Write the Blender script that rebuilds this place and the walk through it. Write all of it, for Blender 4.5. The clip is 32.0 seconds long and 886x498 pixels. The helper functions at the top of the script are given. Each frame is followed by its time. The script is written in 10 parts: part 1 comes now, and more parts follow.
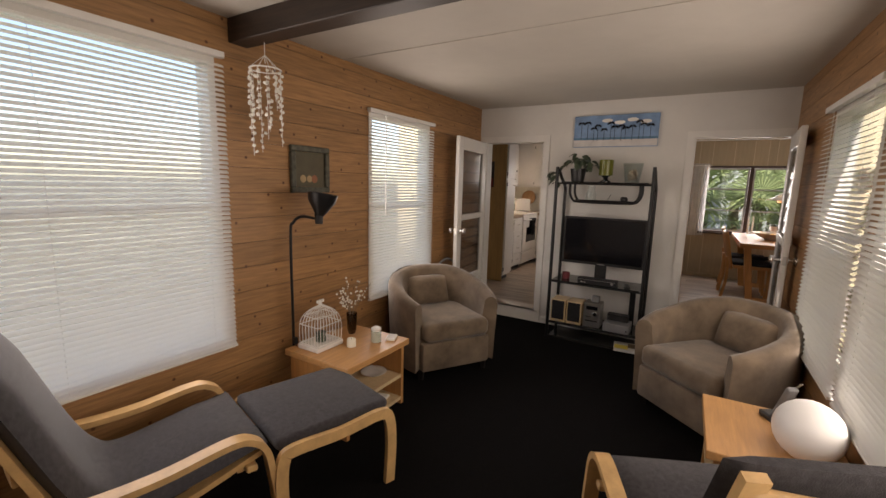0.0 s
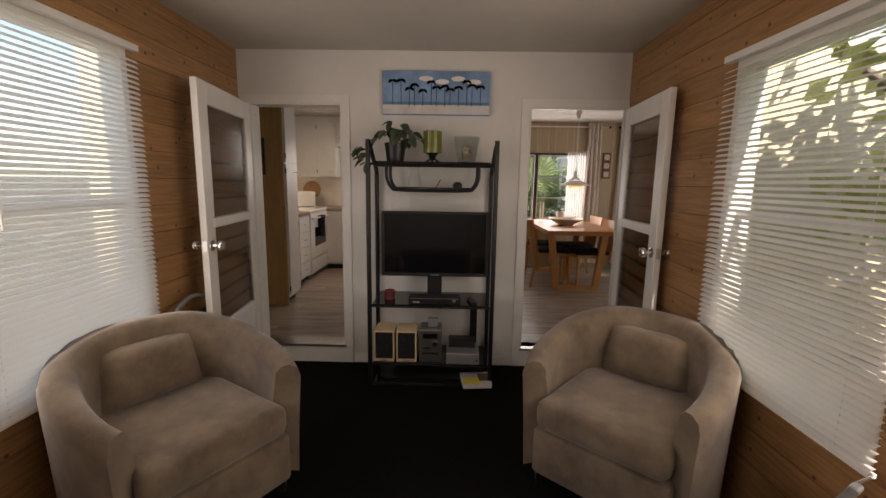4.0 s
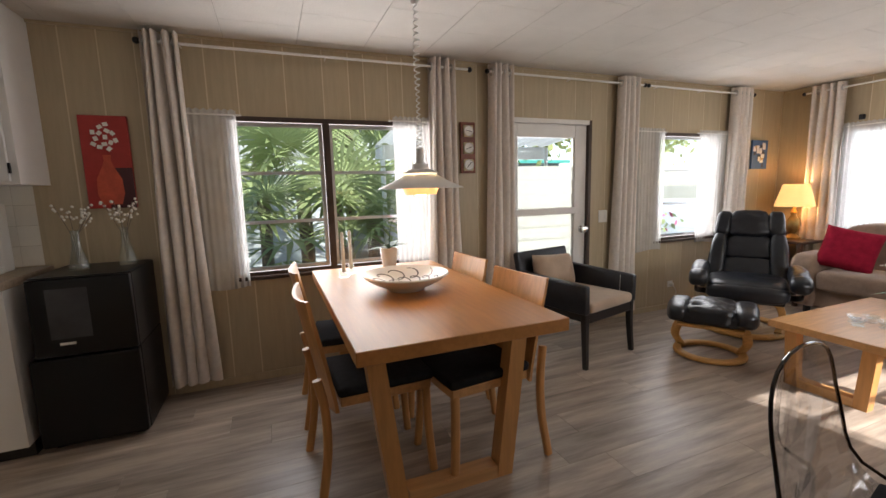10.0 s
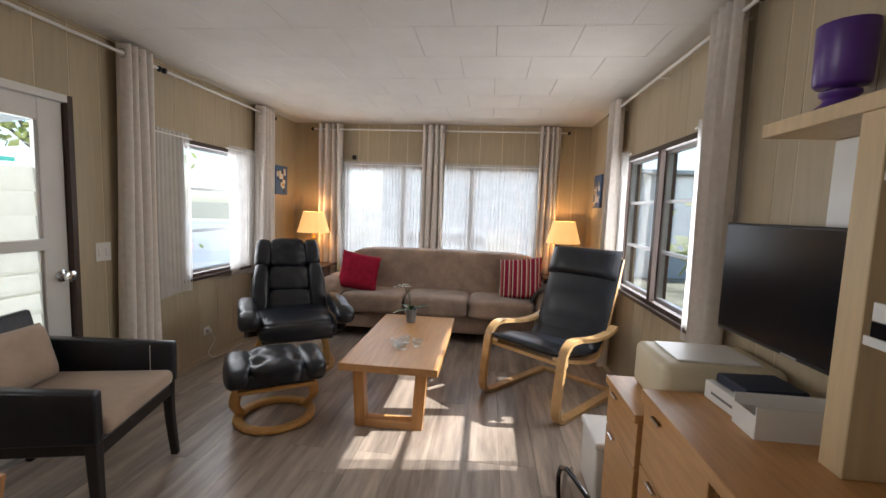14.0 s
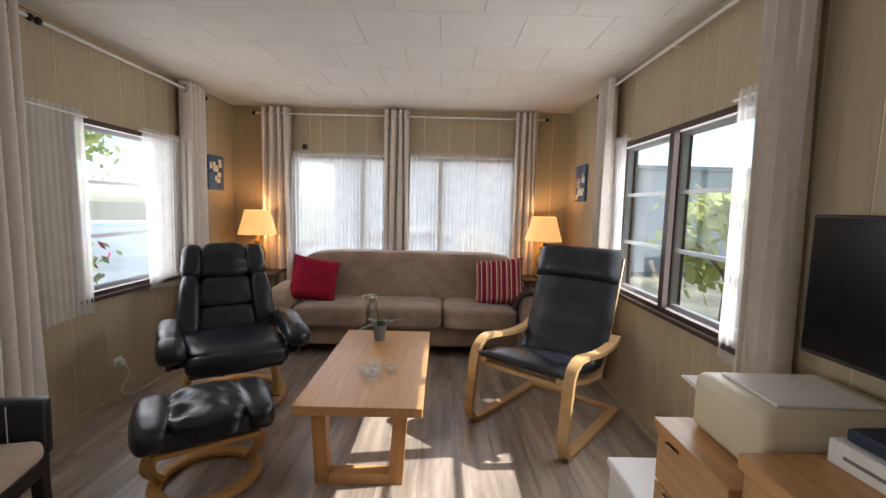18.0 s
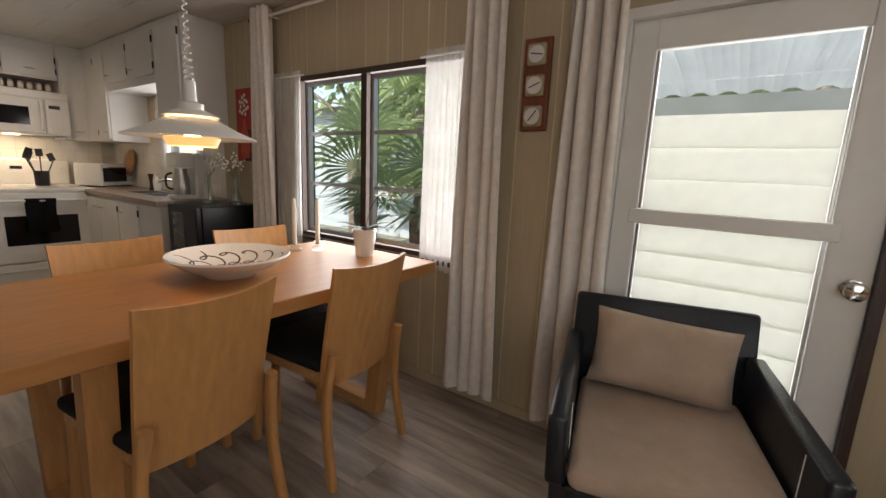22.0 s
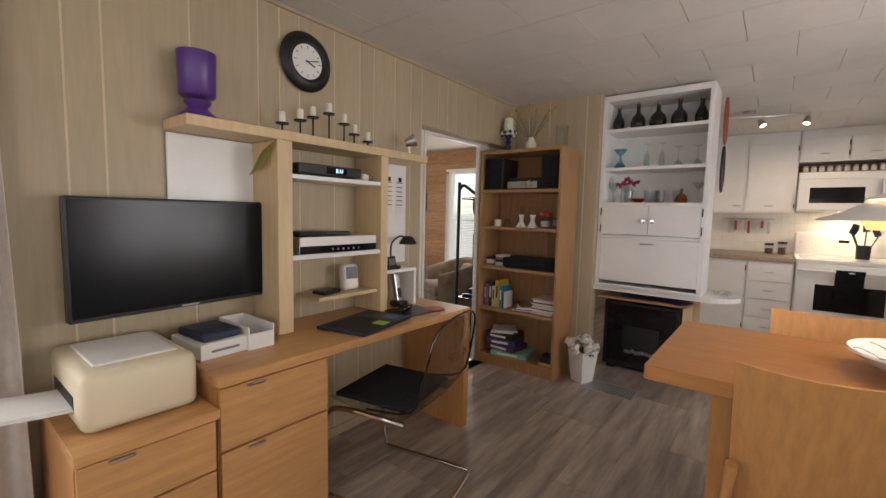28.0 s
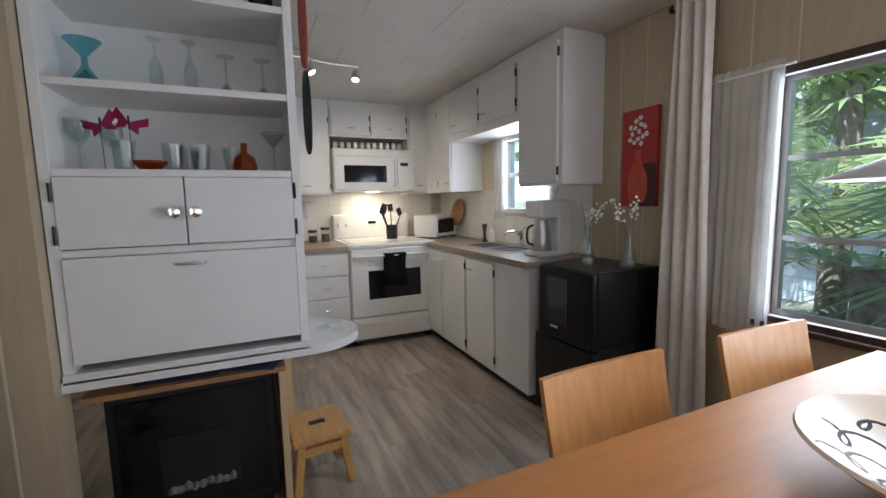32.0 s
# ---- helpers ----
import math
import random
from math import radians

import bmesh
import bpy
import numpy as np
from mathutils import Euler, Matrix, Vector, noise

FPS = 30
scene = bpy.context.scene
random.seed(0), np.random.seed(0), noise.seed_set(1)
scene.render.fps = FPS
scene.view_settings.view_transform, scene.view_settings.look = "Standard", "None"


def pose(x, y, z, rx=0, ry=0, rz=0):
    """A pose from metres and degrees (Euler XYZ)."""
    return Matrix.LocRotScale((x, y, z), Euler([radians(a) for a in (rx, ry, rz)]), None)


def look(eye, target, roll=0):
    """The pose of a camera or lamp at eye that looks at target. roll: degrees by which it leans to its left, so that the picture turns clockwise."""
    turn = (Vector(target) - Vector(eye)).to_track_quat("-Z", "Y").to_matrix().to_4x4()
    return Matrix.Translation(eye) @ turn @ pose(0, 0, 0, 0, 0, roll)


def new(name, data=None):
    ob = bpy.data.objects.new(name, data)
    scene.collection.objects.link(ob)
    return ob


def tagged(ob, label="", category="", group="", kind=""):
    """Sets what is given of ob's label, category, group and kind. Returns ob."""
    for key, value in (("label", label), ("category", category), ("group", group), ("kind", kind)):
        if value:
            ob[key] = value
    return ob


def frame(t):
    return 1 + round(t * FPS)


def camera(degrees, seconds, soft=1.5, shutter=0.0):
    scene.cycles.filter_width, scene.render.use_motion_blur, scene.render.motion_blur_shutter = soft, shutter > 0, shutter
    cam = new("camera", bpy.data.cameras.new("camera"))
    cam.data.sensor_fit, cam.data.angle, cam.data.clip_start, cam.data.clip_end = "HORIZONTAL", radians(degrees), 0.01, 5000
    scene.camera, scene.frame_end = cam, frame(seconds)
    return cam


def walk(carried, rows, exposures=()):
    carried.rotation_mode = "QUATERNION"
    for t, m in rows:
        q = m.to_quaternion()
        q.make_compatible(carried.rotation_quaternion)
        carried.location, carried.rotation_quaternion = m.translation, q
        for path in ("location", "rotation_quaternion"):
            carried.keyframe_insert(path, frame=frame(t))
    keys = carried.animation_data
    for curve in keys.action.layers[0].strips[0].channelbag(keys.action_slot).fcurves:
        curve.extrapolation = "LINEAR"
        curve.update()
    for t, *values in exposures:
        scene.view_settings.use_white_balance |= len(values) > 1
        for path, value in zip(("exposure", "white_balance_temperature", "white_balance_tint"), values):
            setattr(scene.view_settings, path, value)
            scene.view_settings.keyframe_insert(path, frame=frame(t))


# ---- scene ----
cam = camera(92.9, 32.0)
PATH = [
    (0, (1.260, 0.250, 1.311), (0.248, 1.947, 1.003), 1.6),
    (0.5, (1.262, 0.178, 1.335), (0.579, 2.036, 1.047), 1.4),
    (1, (1.268, 0.178, 1.338), (0.736, 2.085, 1.056), 1.3),
    (1.5, (1.234, 0.211, 1.333), (0.739, 2.127, 1.043), 1.0),
    (2, (1.157, 0.404, 1.320), (0.669, 2.321, 1.026), 1.0),
    (2.5, (1.031, 0.673, 1.307), (0.576, 2.598, 1.009), 1.5),
    (3, (0.815, 0.907, 1.285), (0.571, 2.869, 0.989), -0.7),
    (3.5, (0.710, 1.190, 1.253), (0.593, 3.162, 0.940), -0.1),
    (5.5, (0.550, 2.479, 1.171), (0.696, 4.451, 0.871), 0.2),
    (6, (0.622, 2.830, 1.135), (0.875, 4.791, 0.831), 0.1),
    (6.5, (0.816, 3.154, 1.114), (1.567, 4.986, 0.830), 1.0),
    (7, (0.930, 3.457, 1.091), (2.089, 5.064, 0.817), 0.6),
    (7.5, (1.186, 3.700, 1.089), (2.270, 5.356, 0.805), 0.5),
    (8, (1.284, 4.035, 1.081), (2.345, 5.707, 0.799), 1.5),
    (8.5, (1.356, 4.215, 1.102), (2.173, 6.017, 0.812), -0.0),
    (9, (1.421, 4.383, 1.133), (1.987, 6.280, 0.848), 0.5),
    (9.5, (1.479, 4.584, 1.146), (2.036, 6.483, 0.858), 0.4),
    (10, (1.532, 4.913, 1.210), (2.267, 6.752, 0.930), -1.5),
    (10.5, (1.664, 5.054, 1.219), (2.525, 6.837, 0.933), -1.7),
    (11, (1.837, 5.135, 1.252), (2.908, 6.802, 0.982), -0.2),
    (11.5, (1.871, 5.298, 1.304), (3.361, 6.607, 1.050), 0.8),
    (12, (1.853, 5.378, 1.294), (3.595, 6.332, 1.061), 0.6),
    (12.5, (1.846, 5.403, 1.289), (3.696, 6.132, 1.073), 1.3),
    (13, (1.839, 5.423, 1.278), (3.736, 6.019, 1.066), 1.7),
    (13.5, (1.936, 5.550, 1.260), (3.880, 5.975, 1.060), 2.2),
    (14, (2.079, 5.683, 1.252), (4.059, 5.890, 1.061), 2.1),
    (14.5, (2.132, 5.866, 1.258), (4.121, 5.740, 1.088), 1.3),
    (15, (2.158, 5.949, 1.265), (4.126, 5.630, 1.098), 1.6),
    (15.5, (2.163, 5.989, 1.265), (4.109, 5.559, 1.101), 1.9),
    (17.5, (2.413, 5.888, 1.237), (4.370, 5.515, 1.066), 1.6),
    (18, (2.558, 5.852, 1.234), (4.548, 5.844, 1.037), 1.4),
    (18.5, (2.750, 5.890, 1.216), (4.715, 6.198, 1.005), 2.0),
    (19, (2.921, 5.889, 1.191), (4.741, 6.683, 0.954), 3.6),
    (19.5, (3.103, 5.842, 1.192), (4.710, 7.001, 0.922), 3.6),
    (20, (3.316, 5.879, 1.203), (4.550, 7.426, 0.914), 1.9),
    (20.5, (3.457, 5.905, 1.183), (4.329, 7.681, 0.889), 2.5),
    (21, (3.584, 5.864, 1.171), (3.788, 7.826, 0.841), 2.8),
    (21.5, (3.642, 5.999, 1.138), (3.097, 7.896, 0.811), 3.2),
    (22, (3.673, 6.081, 1.147), (2.545, 7.691, 0.780), 2.4),
    (22.5, (3.797, 6.189, 1.169), (2.288, 7.442, 0.779), 2.4),
    (23, (3.776, 6.324, 1.165), (2.039, 7.245, 0.801), 2.2),
    (23.5, (3.754, 6.390, 1.172), (1.875, 6.982, 0.828), 1.6),
    (24, (3.799, 6.448, 1.185), (1.834, 6.623, 0.854), 2.1),
    (24.5, (3.904, 6.493, 1.193), (1.951, 6.213, 0.868), 2.6),
    (25, (3.996, 6.518, 1.200), (2.173, 5.751, 0.904), 1.6),
    (25.5, (4.061, 6.533, 1.216), (2.414, 5.430, 0.946), 1.3),
    (27.5, (4.107, 6.506, 1.214), (2.720, 5.076, 1.041), 1.1),
    (28, (4.039, 6.473, 1.214), (2.476, 5.238, 1.042), 1.3),
    (28.5, (3.905, 6.338, 1.220), (2.155, 5.385, 1.044), 0.3),
    (29, (3.753, 6.279, 1.232), (1.854, 5.684, 1.034), -0.3),
    (29.5, (3.526, 6.247, 1.233), (1.579, 5.833, 1.039), 0.1),
    (30, (3.282, 6.175, 1.223), (1.298, 6.003, 1.041), 0.4),
    (30.5, (3.123, 6.048, 1.235), (1.140, 6.221, 1.042), -0.2),
    (31, (2.886, 6.026, 1.237), (0.912, 6.271, 1.031), -0.1),
    (31.5, (2.617, 5.998, 1.212), (0.669, 6.399, 1.003), 0.2),
    (32, (2.328, 5.940, 1.200), (0.513, 6.752, 0.977), -1.2),
]
LOOK = [
    (0.0, 1.45, 7000, 20), (1.0, 1.35, 7000, 22), (2.0, 1.15, 7000, 24), (3.0, 1.3, 7000, 22), (5.5, 1.75, 6800, 18), (6.0, 2.1, 6700, 18),
    (7.0, 1.7, 6600, 14), (8.0, 2.0, 6500, 14), (9.0, 1.85, 6500, 14), (10.0, 1.65, 6400, 14), (11.0, 1.5, 6300, 12), (12.0, 1.45, 6200, 12),
    (13.0, 1.35, 6100, 12), (15.0, 1.35, 6200, 12), (18.0, 1.25, 6200, 12), (19.0, 1.1, 6100, 12), (20.0, 1.25, 6000, 10), (21.0, 1.5, 6000, 6),
    (22.0, 1.25, 6600, 14), (23.0, 1.4, 6700, 20), (24.0, 1.65, 6700, 22), (25.0, 1.95, 6700, 22), (28.0, 1.95, 6400, 16), (29.0, 1.95, 6300, 14),
    (30.0, 1.65, 5800, 12), (31.0, 1.7, 5500, 12), (32.0, 1.77, 5400, 9)]
walk(cam, [(t, look(eye, target, roll)) for t, eye, target, roll in PATH], LOOK)

# ---- world, sun, exposure ----
SUN_DIR = Vector((-0.16, 1.07, -1.0)).normalized()
world = bpy.data.worlds.new("world")
scene.world = world
world.use_nodes = True
_nt = world.node_tree
_sky = _nt.nodes.new("ShaderNodeTexSky")
_sky.sky_type = 'NISHITA'
_sky.sun_disc = False
_sky.sun_elevation = math.asin(-SUN_DIR.z)
_sky.sun_rotation = math.atan2(-SUN_DIR.x, -SUN_DIR.y)
_nt.links.new(_sky.outputs[0], _nt.nodes["Background"].inputs[0])
_nt.nodes["Background"].inputs[1].default_value = 0.135
sun = new("sun", bpy.data.lights.new("sun", 'SUN'))
sun.data.energy = 3.6
sun.data.angle = radians(0.6)
sun.data.color = (1.0, 0.95, 0.87)
sun.matrix_basis = Matrix.Translation((2, -4, 8)) @ SUN_DIR.to_track_quat("-Z", "Y").to_matrix().to_4x4()
scene.view_settings.exposure = 1.4


def window_light(x, y, z, face, w, h, watts, tint=(1.0, 0.98, 0.95)):
    """An added area lamp that boosts the sky's light at a window; face is the way it shines."""
    d = bpy.data.lights.new("window_light", 'AREA')
    d.shape, d.size, d.size_y, d.energy = 'RECTANGLE', w, h, watts
    d.color = tint
    ob = new("window_light", d)
    ob.matrix_basis = Matrix.Translation((x, y, z)) @ Vector(face).to_track_quat("-Z", "Y").to_matrix().to_4x4()
    return ob


# ---- materials ----
def mat(name, base, rough=0.5, metal=0.0, var=0.12, scale=6.0, bump=0.0, bscale=80.0, grain=None, rnd=0.0, spec=0.5, alpha=1.0,
        trans=0.0, coat=0.0, emit=None, glow=0.0, dark=None, sheen=0.0, stain=0.0):
    """A procedural surface: colour varied at two scales, optional stretched grain, fine relief."""
    m = bpy.data.materials.new(name)
    m.use_nodes = True
    nt = m.node_tree
    N, L = nt.nodes, nt.links
    bs = N["Principled BSDF"]
    bs.inputs["Roughness"].default_value = rough
    bs.inputs["Metallic"].default_value = metal
    bs.inputs["Specular IOR Level"].default_value = spec
    bs.inputs["Alpha"].default_value = alpha
    bs.inputs["Transmission Weight"].default_value = trans
    bs.inputs["Coat Weight"].default_value = coat
    bs.inputs["Sheen Weight"].default_value = sheen
    tc = N.new("ShaderNodeTexCoord")
    mp = N.new("ShaderNodeMapping")
    L.new(tc.outputs["Object"], mp.inputs[0])
    if grain:
        mp.inputs["Scale"].default_value = grain
    src = mp.outputs[0]
    if rnd:
        oi = N.new("ShaderNodeObjectInfo")
        ad = N.new("ShaderNodeVectorMath")
        ad.operation = 'MULTIPLY_ADD'
        L.new(oi.outputs["Random"], ad.inputs[0])
        ad.inputs[1].default_value = (37.0, 53.0, 29.0)
        L.new(mp.outputs[0], ad.inputs[2])
        src = ad.outputs[0]
    n1 = N.new("ShaderNodeTexNoise")
    n1.inputs["Scale"].default_value = scale
    n1.inputs["Detail"].default_value = 6.0
    n1.inputs["Roughness"].default_value = 0.62
    L.new(src, n1.inputs["Vector"])
    ramp = N.new("ShaderNodeValToRGB")
    c = Vector(base)
    d = Vector(dark) if dark else c * (1 - var * 2)
    l = c * (1 + var)
    ramp.color_ramp.elements[0].position, ramp.color_ramp.elements[1].position = 0.32, 0.7
    ramp.color_ramp.elements[0].color = (*d, 1)
    ramp.color_ramp.elements[1].color = (*l, 1)
    L.new(n1.outputs[0], ramp.inputs[0])
    out = ramp.outputs[0]
    if rnd or stain:
        mx = N.new("ShaderNodeMix")
        mx.data_type, mx.blend_type = 'RGBA', 'MULTIPLY'
        mx.inputs[0].default_value = 1.0
        r2 = N.new("ShaderNodeValToRGB")
        k = rnd or stain
        r2.color_ramp.elements[0].color = (1 - k, 1 - k, 1 - k, 1)
        r2.color_ramp.elements[1].color = (1 + k * 0.5, 1 + k * 0.5, 1 + k * 0.5, 1)
        if rnd:
            L.new(oi.outputs["Random"], r2.inputs[0])
        else:
            n3 = N.new("ShaderNodeTexNoise")
            n3.inputs["Scale"].default_value = 1.3
            n3.inputs["Detail"].default_value = 4.0
            L.new(tc.outputs["Object"], n3.inputs["Vector"])
            L.new(n3.outputs[0], r2.inputs[0])
        L.new(out, mx.inputs[6])
        L.new(r2.outputs[0], mx.inputs[7])
        out = mx.outputs[2]
    L.new(out, bs.inputs["Base Color"])
    if bump:
        n2 = N.new("ShaderNodeTexNoise")
        n2.inputs["Scale"].default_value = bscale
        n2.inputs["Detail"].default_value = 4.0
        L.new(tc.outputs["Object"] if not grain else src, n2.inputs["Vector"])
        bp = N.new("ShaderNodeBump")
        bp.inputs["Strength"].default_value = bump
        bp.inputs["Distance"].default_value = 0.004
        L.new(n2.outputs[0], bp.inputs["Height"])
        L.new(bp.outputs[0], bs.inputs["Normal"])
    if emit:
        bs.inputs["Emission Color"].default_value = (*emit, 1)
        bs.inputs["Emission Strength"].default_value = glow
    return m


def knots(m, scale=3.2, size=0.09, dark=(0.10, 0.035, 0.012), stretch=(1, 1, 1)):
    """Adds dark oval knots to a wood."""
    nt = m.node_tree
    N, L = nt.nodes, nt.links
    bs = N["Principled BSDF"]
    link = bs.inputs["Base Color"].links[0].from_socket
    tc = N.new("ShaderNodeTexCoord")
    mp = N.new("ShaderNodeMapping")
    mp.inputs["Scale"].default_value = stretch
    sp, cb = N.new("ShaderNodeSeparateXYZ"), N.new("ShaderNodeCombineXYZ")
    L.new(tc.outputs["Object"], sp.inputs[0])
    L.new(sp.outputs["Y"], cb.inputs["X"])
    L.new(sp.outputs["Z"], cb.inputs["Y"])
    L.new(cb.outputs[0], mp.inputs[0])
    v = N.new("ShaderNodeTexVoronoi")
    v.voronoi_dimensions = '2D'
    v.inputs["Scale"].default_value = scale
    L.new(mp.outputs[0], v.inputs["Vector"])
    r = N.new("ShaderNodeValToRGB")
    r.color_ramp.elements[0].position, r.color_ramp.elements[1].position = size * 0.45, size
    r.color_ramp.elements[0].color, r.color_ramp.elements[1].color = (1, 1, 1, 1), (0, 0, 0, 1)
    L.new(v.outputs["Distance"], r.inputs[0])
    mx = N.new("ShaderNodeMix")
    mx.data_type = 'RGBA'
    L.new(r.outputs[0], mx.inputs[0])
    L.new(link, mx.inputs[6])
    mx.inputs[7].default_value = (*dark, 1)
    L.new(mx.outputs[2], bs.inputs["Base Color"])
    return m


def sheer_mat(name, base, see=0.45, glow=0.5):
    """Thin woven cloth: partly open, partly letting light through."""
    m = bpy.data.materials.new(name)
    m.use_nodes = True
    N, L = m.node_tree.nodes, m.node_tree.links
    out = N["Material Output"]
    N.remove(N["Principled BSDF"])
    d, t, tp = N.new("ShaderNodeBsdfDiffuse"), N.new("ShaderNodeBsdfTranslucent"), N.new("ShaderNodeBsdfTransparent")
    d.inputs[0].default_value = t.inputs[0].default_value = (*base, 1)
    a, b = N.new("ShaderNodeMixShader"), N.new("ShaderNodeMixShader")
    a.inputs[0].default_value = glow
    L.new(d.outputs[0], a.inputs[1])
    L.new(t.outputs[0], a.inputs[2])
    tc, n = N.new("ShaderNodeTexCoord"), N.new("ShaderNodeTexNoise")
    n.inputs["Scale"].default_value = 9.0
    L.new(tc.outputs["Object"], n.inputs["Vector"])
    mr = N.new("ShaderNodeMapRange")
    mr.inputs[3].default_value, mr.inputs[4].default_value = max(0.0, see - 0.1), see + (0.1 if see else 0.0)
    L.new(n.outputs[0], mr.inputs[0])
    L.new(mr.outputs[0], b.inputs[0])
    L.new(a.outputs[0], b.inputs[1])
    L.new(tp.outputs[0], b.inputs[2])
    L.new(b.outputs[0], out.inputs[0])
    return m


def glass_mat(name, tint=(0.95, 0.98, 0.97), gloss=0.08, rough=0.0):
    """Thin window glass: clear, with a faint mirror."""
    m = bpy.data.materials.new(name)
    m.use_nodes = True
    N, L = m.node_tree.nodes, m.node_tree.links
    out = N["Material Output"]
    N.remove(N["Principled BSDF"])
    g, tp, mx, fr = N.new("ShaderNodeBsdfGlossy"), N.new("ShaderNodeBsdfTransparent"), N.new("ShaderNodeMixShader"), N.new("ShaderNodeLayerWeight")
    g.inputs["Roughness"].default_value = rough
    tp.inputs[0].default_value = (*tint, 1)
    pw, ma = N.new("ShaderNodeMath"), N.new("ShaderNodeMath")
    pw.operation, ma.operation = 'POWER', 'MULTIPLY_ADD'
    L.new(fr.outputs["Facing"], pw.inputs[0])
    pw.inputs[1].default_value = 4.0
    L.new(pw.outputs[0], ma.inputs[0])
    ma.inputs[1].default_value, ma.inputs[2].default_value = 0.7, 0.02 + 0.12 * gloss
    L.new(ma.outputs[0], mx.inputs[0])
    L.new(tp.outputs[0], mx.inputs[1])
    L.new(g.outputs[0], mx.inputs[2])
    L.new(mx.outputs[0], out.inputs[0])
    return m


M = {}
M["pine"] = knots(mat("knotty_pine", (0.39, 0.208, 0.086), 0.42, var=0.18, scale=5, grain=(14, 0.9, 14), rnd=0.14, bump=0.06, bscale=12), 5.2, 0.055, stretch=(1, 1, 1))
M["pine_dark"] = mat("pine_gap", (0.07, 0.03, 0.012), 0.8)
M["white_wall"] = mat("white_wall_paint", (0.72, 0.70, 0.66), 0.6, var=0.03, scale=3, bump=0.08, bscale=120)
M["white_trim"] = mat("white_gloss_trim", (0.78, 0.76, 0.72), 0.35, var=0.03, scale=5, bump=0.03, bscale=60)
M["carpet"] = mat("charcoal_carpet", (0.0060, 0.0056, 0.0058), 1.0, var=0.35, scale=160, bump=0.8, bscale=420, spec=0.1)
M["front_ceiling"] = mat("front_ceiling_paint", (0.52, 0.485, 0.43), 0.7, var=0.04, scale=2, bump=0.05, bscale=60)
M["beam"] = mat("dark_beam_wood", (0.030, 0.018, 0.012), 0.5, var=0.25, scale=5, grain=(1, 14, 14), bump=0.1)
M["panel"] = mat("beige_wall_panel", (0.47, 0.385, 0.255), 0.42, var=0.045, scale=5, grain=(9, 9, 0.8), rnd=0.06, bump=0.03, bscale=30)
M["panel_gap"] = mat("cream_panel_groove", (0.66, 0.57, 0.40), 0.6, var=0.04)
M["ceiling_tile"] = mat("ceiling_tile_white", (0.66, 0.63, 0.585), 0.8, var=0.03, scale=4, bump=0.5, bscale=90)
M["ceiling_gap"] = mat("ceiling_tile_joint", (0.34, 0.31, 0.27), 0.9)
M["plank"] = mat("grey_oak_vinyl", (0.43, 0.355, 0.29), 0.36, var=0.26, scale=2.4, grain=(0.7, 6, 6), rnd=0.15, bump=0.04, bscale=30)
M["plank_gap"] = mat("floor_joint", (0.07, 0.055, 0.045), 0.8)
M["brown_frame"] = mat("brown_window_wood", (0.055, 0.030, 0.020), 0.45, var=0.2, scale=8, grain=(10, 10, 1))
M["alu"] = mat("window_aluminium", (0.55, 0.56, 0.57), 0.4, 0.8, var=0.05)
M["glass"] = glass_mat("window_glass")
M["beech"] = mat("beech_veneer", (0.57, 0.305, 0.118), 0.38, var=0.09, scale=4, grain=(12, 1.1, 12), bump=0.02, bscale=20)
M["beech_x"] = mat("beech_veneer_cross", (0.57, 0.305, 0.118), 0.38, var=0.09, scale=4, grain=(1.1, 12, 12), bump=0.02, bscale=20)
M["beech_z"] = mat("beech_veneer_upright", (0.53, 0.262, 0.088), 0.38, var=0.09, scale=4, grain=(12, 12, 1.1), bump=0.02, bscale=20)
M["table_top"] = mat("table_veneer", (0.45, 0.20, 0.058), 0.42, var=0.07, scale=4, grain=(12, 1.1, 12), bump=0.015, bscale=20)
M["pale_beech"] = mat("pale_beech_laminate", (0.66, 0.50, 0.29), 0.42, var=0.06, scale=4, grain=(10, 10, 1), bump=0.02, bscale=20)
M["poang"] = mat("bentwood_birch", (0.62, 0.39, 0.17), 0.35, var=0.10, scale=5, grain=(3, 3, 3), bump=0.02, bscale=30)
M["bookcase"] = mat("bookcase_oak", (0.40, 0.215, 0.095), 0.45, var=0.12, scale=4, grain=(10, 10, 1), bump=0.03, bscale=20)
M["dark_oak"] = mat("brown_partition_wood", (0.46, 0.30, 0.13), 0.45, var=0.1, scale=4, grain=(9, 9, 0.8), bump=0.03, bscale=20)
M["grey_cloth"] = mat("grey_upholstery", (0.050, 0.047, 0.051), 0.95, var=0.18, scale=60, bump=0.4, bscale=300, spec=0.15, sheen=0.2)
M["taupe_cloth"] = mat("taupe_suede", (0.185, 0.138, 0.095), 0.95, var=0.24, scale=5, bump=0.25, bscale=200, spec=0.15, sheen=0.3)
M["sofa_cloth"] = mat("mushroom_microfibre", (0.33, 0.235, 0.175), 0.95, var=0.2, scale=4, bump=0.22, bscale=220, spec=0.15, sheen=0.3)
M["beige_cloth"] = mat("beige_cushion_cloth", (0.46, 0.345, 0.255), 0.95, var=0.08, scale=6, bump=0.25, bscale=240, spec=0.15, sheen=0.2)
M["leather"] = mat("black_leather", (0.010, 0.0125, 0.018), 0.33, var=0.25, scale=9, bump=0.35, bscale=120, spec=0.5)
M["black_paint"] = mat("black_lacquer_wood", (0.015, 0.012, 0.011), 0.4, var=0.2, scale=7)
M["black_metal"] = mat("black_tube_metal", (0.012, 0.012, 0.013), 0.38, 0.3, var=0.15)
